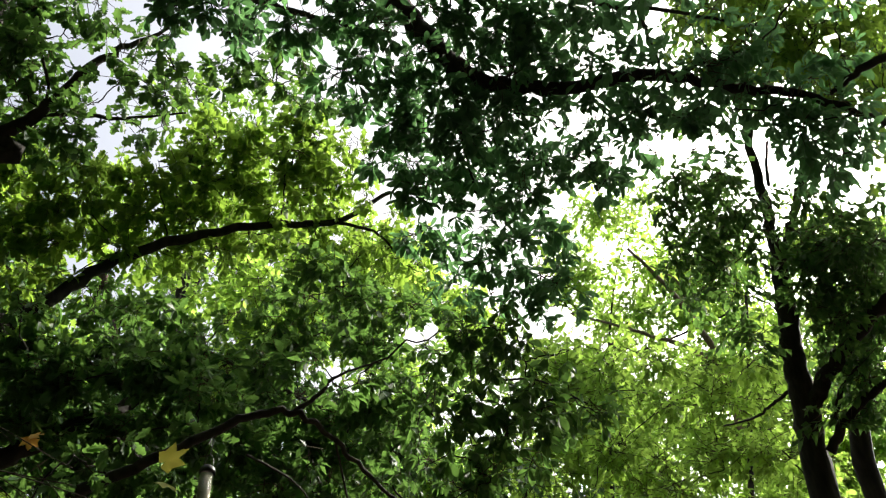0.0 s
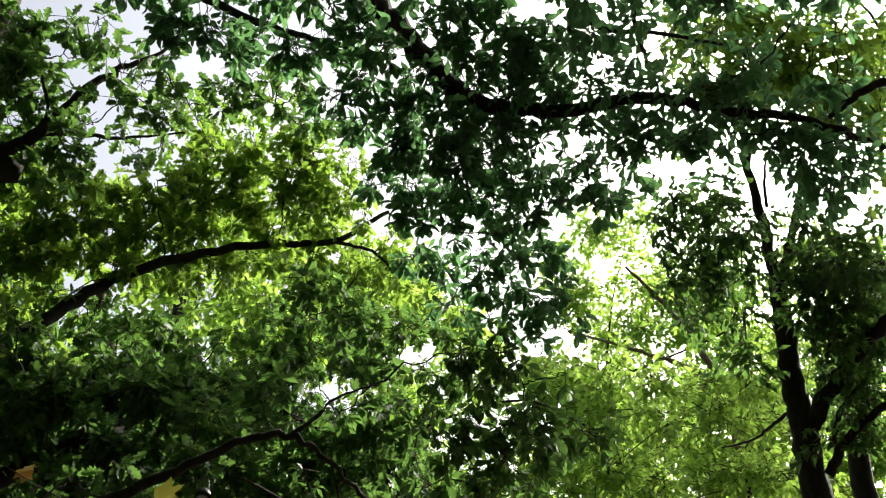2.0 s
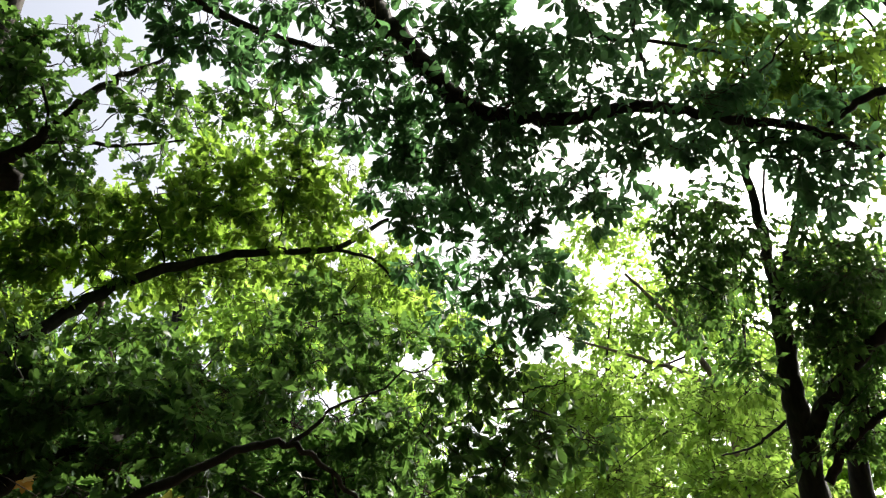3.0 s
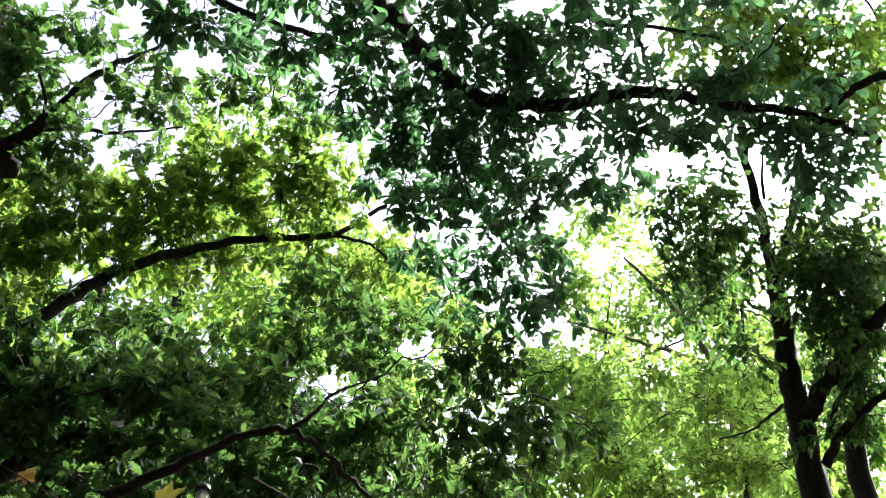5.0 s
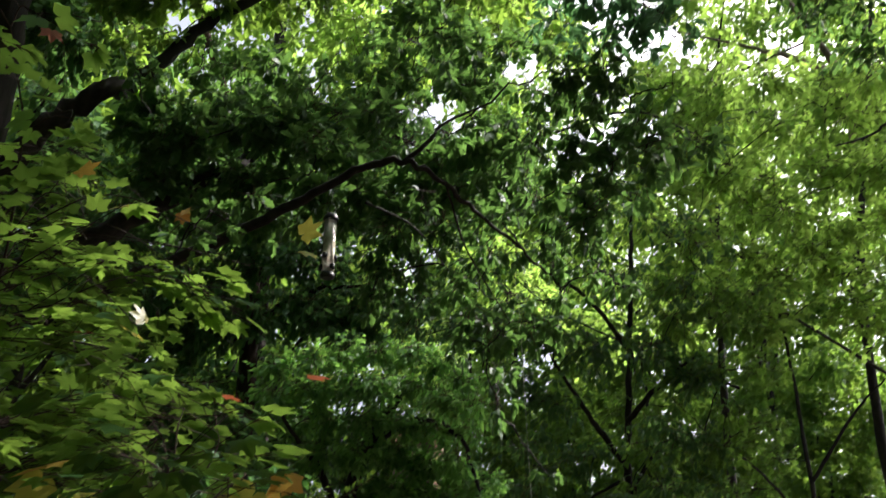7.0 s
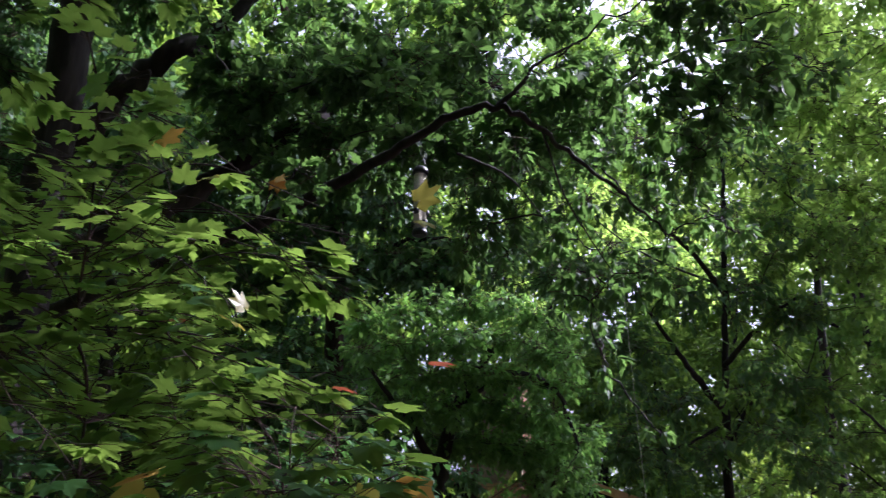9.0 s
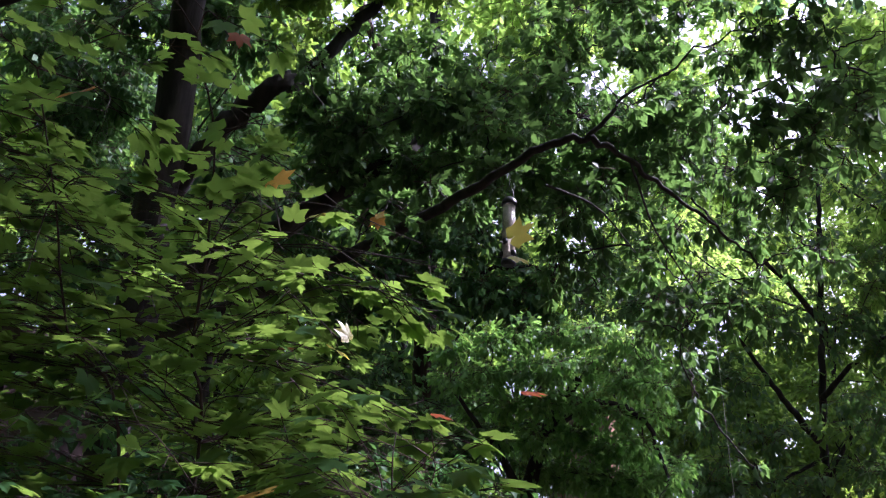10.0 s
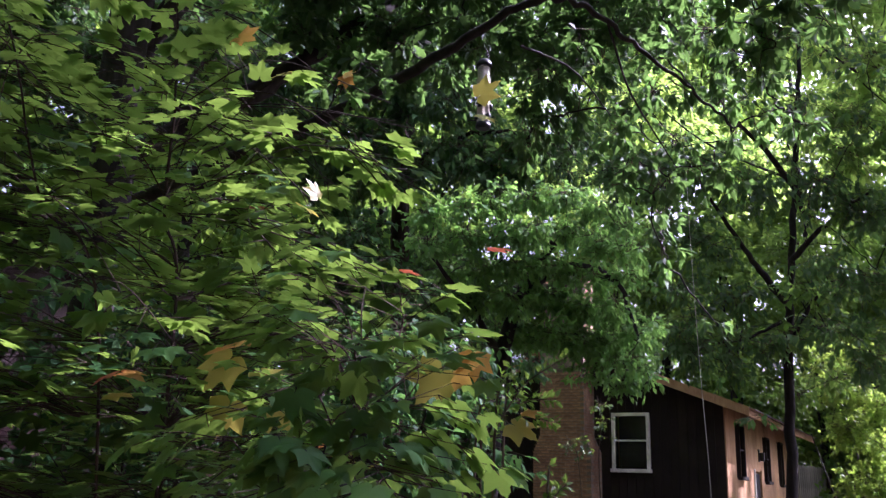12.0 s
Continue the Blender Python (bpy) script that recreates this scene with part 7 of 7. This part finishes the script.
for start, tip in (((-1.82, 1.74, 2.39), (-1.84, 1.44, 2.35)), ((-1.82, 1.74, 2.39), (-1.50, 1.69, 2.13)), ((-1.88, 1.64, 2.76), (-1.89, 1.35, 2.69)), ((-1.88, 1.64, 2.76), (-1.51, 1.57, 2.71)), ((-1.92, 1.51, 3.10), (-1.88, 1.26, 3.02)), ((-1.92, 1.51, 3.10), (-1.57, 1.43, 2.85)), ((-1.72, 1.76, 2.17), (-1.75, 1.48, 2.05)), ((-1.72, 1.76, 2.17), (-1.33, 1.72, 1.98)), ((-1.82, 1.74, 2.39), (-1.50, 1.73, 2.42)), ((-1.92, 1.51, 3.10), (-1.54, 1.42, 3.07)), ((-1.88, 1.64, 2.76), (-1.68, 1.42, 2.44))):
    maple_branch(start, tip)

# inner branches fill the body of the shrub
HEART = np.array((-1.79, 2.02, 2.62))
ACROSS, AHEAD = np.array((math.cos(radians(18)), math.sin(radians(18)), 0)), np.array((-math.sin(radians(18)), math.cos(radians(18)), 0))
for k in range(92):
    u, v, w = rng.uniform(-0.85, 0.62), rng.uniform(-1.0, 0.52), rng.uniform(-0.35, 0.7)
    u -= 0.55 * max(v, 0)
    p = HEART + ACROSS * u + AHEAD * w + np.array((0, 0, v))
    s = main_stem if u > -0.35 else second
    i = int(np.argmin(np.abs(s[:, 2] - (p[2] - 0.12))))
    maple_branch(s[i], p)

for k in range(44):
    u, v, w = rng.uniform(-0.95, 0.75), rng.uniform(-1.35, -0.25), rng.uniform(-0.4, 0.5)
    p = HEART + ACROSS * u + AHEAD * w + np.array((0, 0, v))
    s = main_stem if u > -0.35 else second
    i = int(np.argmin(np.abs(s[:, 2] - (p[2] - 0.12))))
    maple_branch(s[i], p)

# the crown stays low where it meets the open yard
def in_yard(p):
    return p[2] - 1.55 > 0.47 * math.hypot(p[0], p[1]) and p[0] > -0.72 * p[1]


in_way = sunlit([q[0] + q[1] * q[3] * 0.5 for q in leaf_jobs], 0.06, 0.08)
leaf_jobs = [q for q, w in zip(leaf_jobs, in_way) if not w and not in_yard(q[0])]
for spot in SUN_GAPS[1:]:
    tip = np.array(spot)
    s = main_stem if tip[0] > -1.6 else second
    limb(maple, "branch", [s[int(np.argmin(np.abs(s[:, 2] - (tip[2] - 0.1))))], tip], 0.0022, 0.0012, RED_STEM, sides=5, steps=5, wobble=0.003)
    for k in range(5):
        d = unit(rng.normal(0, 1, 3) * np.array((1, 1, 0.25)))
        st = tip + d * rng.uniform(0.02, 0.09)
        shoots.append((tip, st))
        leaf_jobs.append((st, d, np.array((0, 0, 1.0)) + rng.normal(0, 0.25, 3), 0.048 * rng.uniform(0.7, 1.2)))
shoots = [q for q in shoots if not in_yard(q[1])]

# leaves: those nearest the open yard one by one, the rest together
jobs = sorted(leaf_jobs, key=lambda q: float(np.dot(q[0] - HEART, AHEAD)))
front, back = jobs[:290], jobs[290:]
one_mesh = []
for k in range(4):
    tv, tf = MAPLE
    bent = tv * np.array((1, 1, 0.4 + 0.5 * k)) + np.stack([0 * tv[:, 0], 0 * tv[:, 0], 0.05 * np.sin(5 * tv[:, 0] + k)], 1)
    one_mesh.append([raw_mesh("leaf", bent, tf, m) for m in (MAPLE_ONE, TURNED_LEAF, YELLOW_LEAF, RED_LEAF)])


def one_leaf(p, way, facing, size, tone=0, label=""):
    a = Vector(way).normalized()
    n = Vector(facing)
    n = (n - a * n.dot(a)).normalized()
    x = a.cross(n)
    m = Matrix(((x[0], a[0], n[0]), (x[1], a[1], n[1]), (x[2], a[2], n[2]))).to_4x4()
    ob = new("leaf", one_mesh[int(rng.integers(4))][tone])
    ob.parent = maple
    ob.matrix_basis = Matrix.Translation(Vector(p) - maple.location) @ m @ Matrix.Diagonal((size, size, size, 1))
    return tagged(ob, label)


for p, way, facing, size in front:
    one_leaf(p, way, facing, size)
child("leaf", leaves_mesh("leaf", np.array([q[0] for q in back]), np.array([q[1] for q in back]), np.array([q[2] for q in back]), np.array([q[3] for q in back]), MAPLE, MAPLE_LEAF), maple, "", "stuff")
child("shoot", sticks_mesh("shoot", np.array([q[0] for q in shoots]), np.array([q[1] for q in shoots]), 0.0016, RED_STEM), maple, "", "stuff")

# turned leaves among the green: place, tone, size, way to the tip, facing
TONES = ("green leaf", "orange turned leaf", "yellow-green turned leaf", "red turned leaf")


def turned(p, tone, size, way, facing=(0.1, -0.5, 0.8)):
    jit = rng.normal(0, 0.08, 3)
    one_leaf(p, np.array(way) + jit, np.array(facing) + jit[::-1], size, tone, TONES[tone])


turned((-0.635, 1.76, 2.57), 2, 0.056, (0.85, -0.2, 0.5), (0.3, -0.9, 0.3))
turned((-0.64, 1.79, 2.53), 2, 0.042, (0.7, -0.2, -0.5), (0.3, -0.5, 0.8))
turned((-1.071, 1.96, 2.765), 1, 0.034, (0.4, -0.1, 0.2), (0.1, -0.8, 0.5))
turned((-1.071, 1.96, 2.755), 1, 0.034, (0.1, -0.2, -1.0), (0.4, -0.9, 0.2))
turned((-1.15, 1.74, 2.67), 2, 0.045, (0.9, -0.3, 0.1), (0.0, -0.7, 0.7))
turned((-1.22, 1.66, 2.74), 1, 0.062, (0.9, -0.2, -0.4), (0.2, -0.95, 0.2))
turned((-1.60, 1.36, 2.87), 1, 0.070, (0.5, -0.5, -0.2))
turned((-1.27, 1.49, 3.06), 3, 0.045, (0.2, -0.3, -0.9), (0.6, -0.8, 0.2))
turned((-1.017, 1.725, 2.343), 2, 0.046, (-0.2, -0.4, 0.8), (0.75, -0.35, 0.55))
turned((-1.042, 1.723, 2.312), 2, 0.044, (0.6, -0.5, -0.3), (0.6, -0.2, 0.75))
turned((-1.22, 1.87, 2.42), 0, 0.075, (0.9, -0.3, -0.1), (0.1, -0.5, 0.9))
turned((-1.25, 1.83, 2.36), 3, 0.045, (0.9, -0.2, 0.1), (0.1, -0.3, 0.9))
turned((-0.66, 1.985, 2.264), 3, 0.055, (0.95, 0.1, -0.1), (0.0, -0.05, 1.0))
turned((-0.87, 1.94, 2.205), 3, 0.045, (0.95, 0.1, -0.1), (0.0, -0.05, 1.0))
turned((-1.245, 1.78, 2.00), 1, 0.065, (-0.9, -0.3, -0.2), (0.0, -0.4, 0.9))
turned((-1.215, 1.80, 2.015), 1, 0.055, (0.9, 0.0, 0.1), (0.0, -0.4, 0.9))
turned((-1.24, 1.78, 1.965), 2, 0.090, (-0.6, -0.3, -0.7), (0.1, -0.9, 0.4))
turned((-1.185, 1.83, 1.945), 2, 0.070, (0.9, 0.0, -0.2), (0.0, -0.5, 0.8))
turned((-1.457, 1.66, 1.925), 3, 0.062, (-0.9, 0.0, -0.2), (0.0, -0.4, 0.9))
turned((-1.44, 1.67, 1.925), 1, 0.055, (0.9, 0.0, 0.1), (0.0, -0.4, 0.9))
turned((-1.459, 1.66, 1.874), 2, 0.055, (0.9, 0.0, 0.0), (0.0, -0.4, 0.9))
turned((-1.241, 1.80, 1.86), 2, 0.082, (-0.3, -0.3, -0.8), (0.3, -0.9, 0.3))
turned((-1.16, 1.86, 1.86), 2, 0.085, (0.8, -0.2, -0.5), (0.3, -0.8, 0.4))
turned((-0.677, 1.90, 1.985), 1, 0.062, (0.3, -0.2, -0.9), (0.3, -0.9, 0.3))
turned((-0.76, 1.90, 1.945), 2, 0.090, (-0.3, -0.2, -0.9), (0.3, -0.9, 0.3))
turned((-0.711, 1.89, 1.945), 1, 0.068, (0.7, -0.2, 0.3), (0.1, -0.8, 0.6))
turned((-0.95, 1.80, 1.745), 2, 0.095, (0.6, -0.3, -0.5), (0.2, -0.8, 0.6))
turned((-0.58, 1.90, 1.83), 2, 0.062, (0.9, -0.1, -0.3), (0.0, -0.5, 0.8))
turned((-0.553, 1.90, 1.86), 1, 0.042, (0.9, -0.1, -0.1), (0.0, -0.4, 0.9))
turned((-0.991, 1.80, 1.79), 1, 0.050, (-0.3, -0.3, -0.6))

# ---- privet twigs beside the maple ----
PRIVET_LEAF = leaf_material("privet_leaf", (0.035, 0.085, 0.022), (0.06, 0.13, 0.035), (0.11, 0.19, 0.06), gloss=0.25)
privet = thing("privet_shrub", (-0.62, 1.91, 0), "spindly privet with small glossy leaves beside the maple", "shrub")
pv_b, pv_a, pv_n, pv_s = [], [], [], []
for pts in ([(-0.62, 1.91, 0), (-0.66, 1.91, 1.68), (-0.63, 1.91, 1.81), (-0.56, 1.90, 1.92), (-0.46, 1.88, 1.98)], [(-0.62, 1.91, 0), (-0.63, 1.91, 1.78), (-0.57, 1.92, 1.88), (-0.49, 1.91, 1.89)], [(-0.62, 1.91, 0), (-0.67, 1.90, 1.70), (-0.63, 1.93, 1.86), (-0.59, 1.90, 1.96)], [(-0.62, 1.91, 0), (-0.61, 1.92, 1.79), (-0.56, 1.92, 1.85), (-0.49, 1.92, 1.84)], [(-0.62, 1.91, 0), (-0.52, 1.93, 1.61), (-0.51, 1.94, 1.67), (-0.47, 1.92, 1.71)]):
    c = limb(privet, "stem", pts, 0.004, 0.001, TWIG_BARK, sides=6, steps=8, wobble=0.002)
    m = len(c)
    for k in range(64):
        s = int(m * (0.45 + 0.54 * k / 64))
        w = unit(c[min(s + 1, m - 1)] - c[s - 1])
        side = unit(np.cross(w, rng.normal(size=3)))
        pv_b.append(c[s] + side * 0.004)
        pv_a.append(unit(w * 0.6 + side))
        pv_n.append(np.array((0, 0, 1.0)) + rng.normal(0, 0.6, 3))
        pv_s.append(rng.uniform(0.013, 0.027))
child("leaf", leaves_mesh("leaf", np.array(pv_b), np.array(pv_a), np.array(pv_n), np.array(pv_s), OVAL_LEAF, PRIVET_LEAF), privet, "", "stuff")
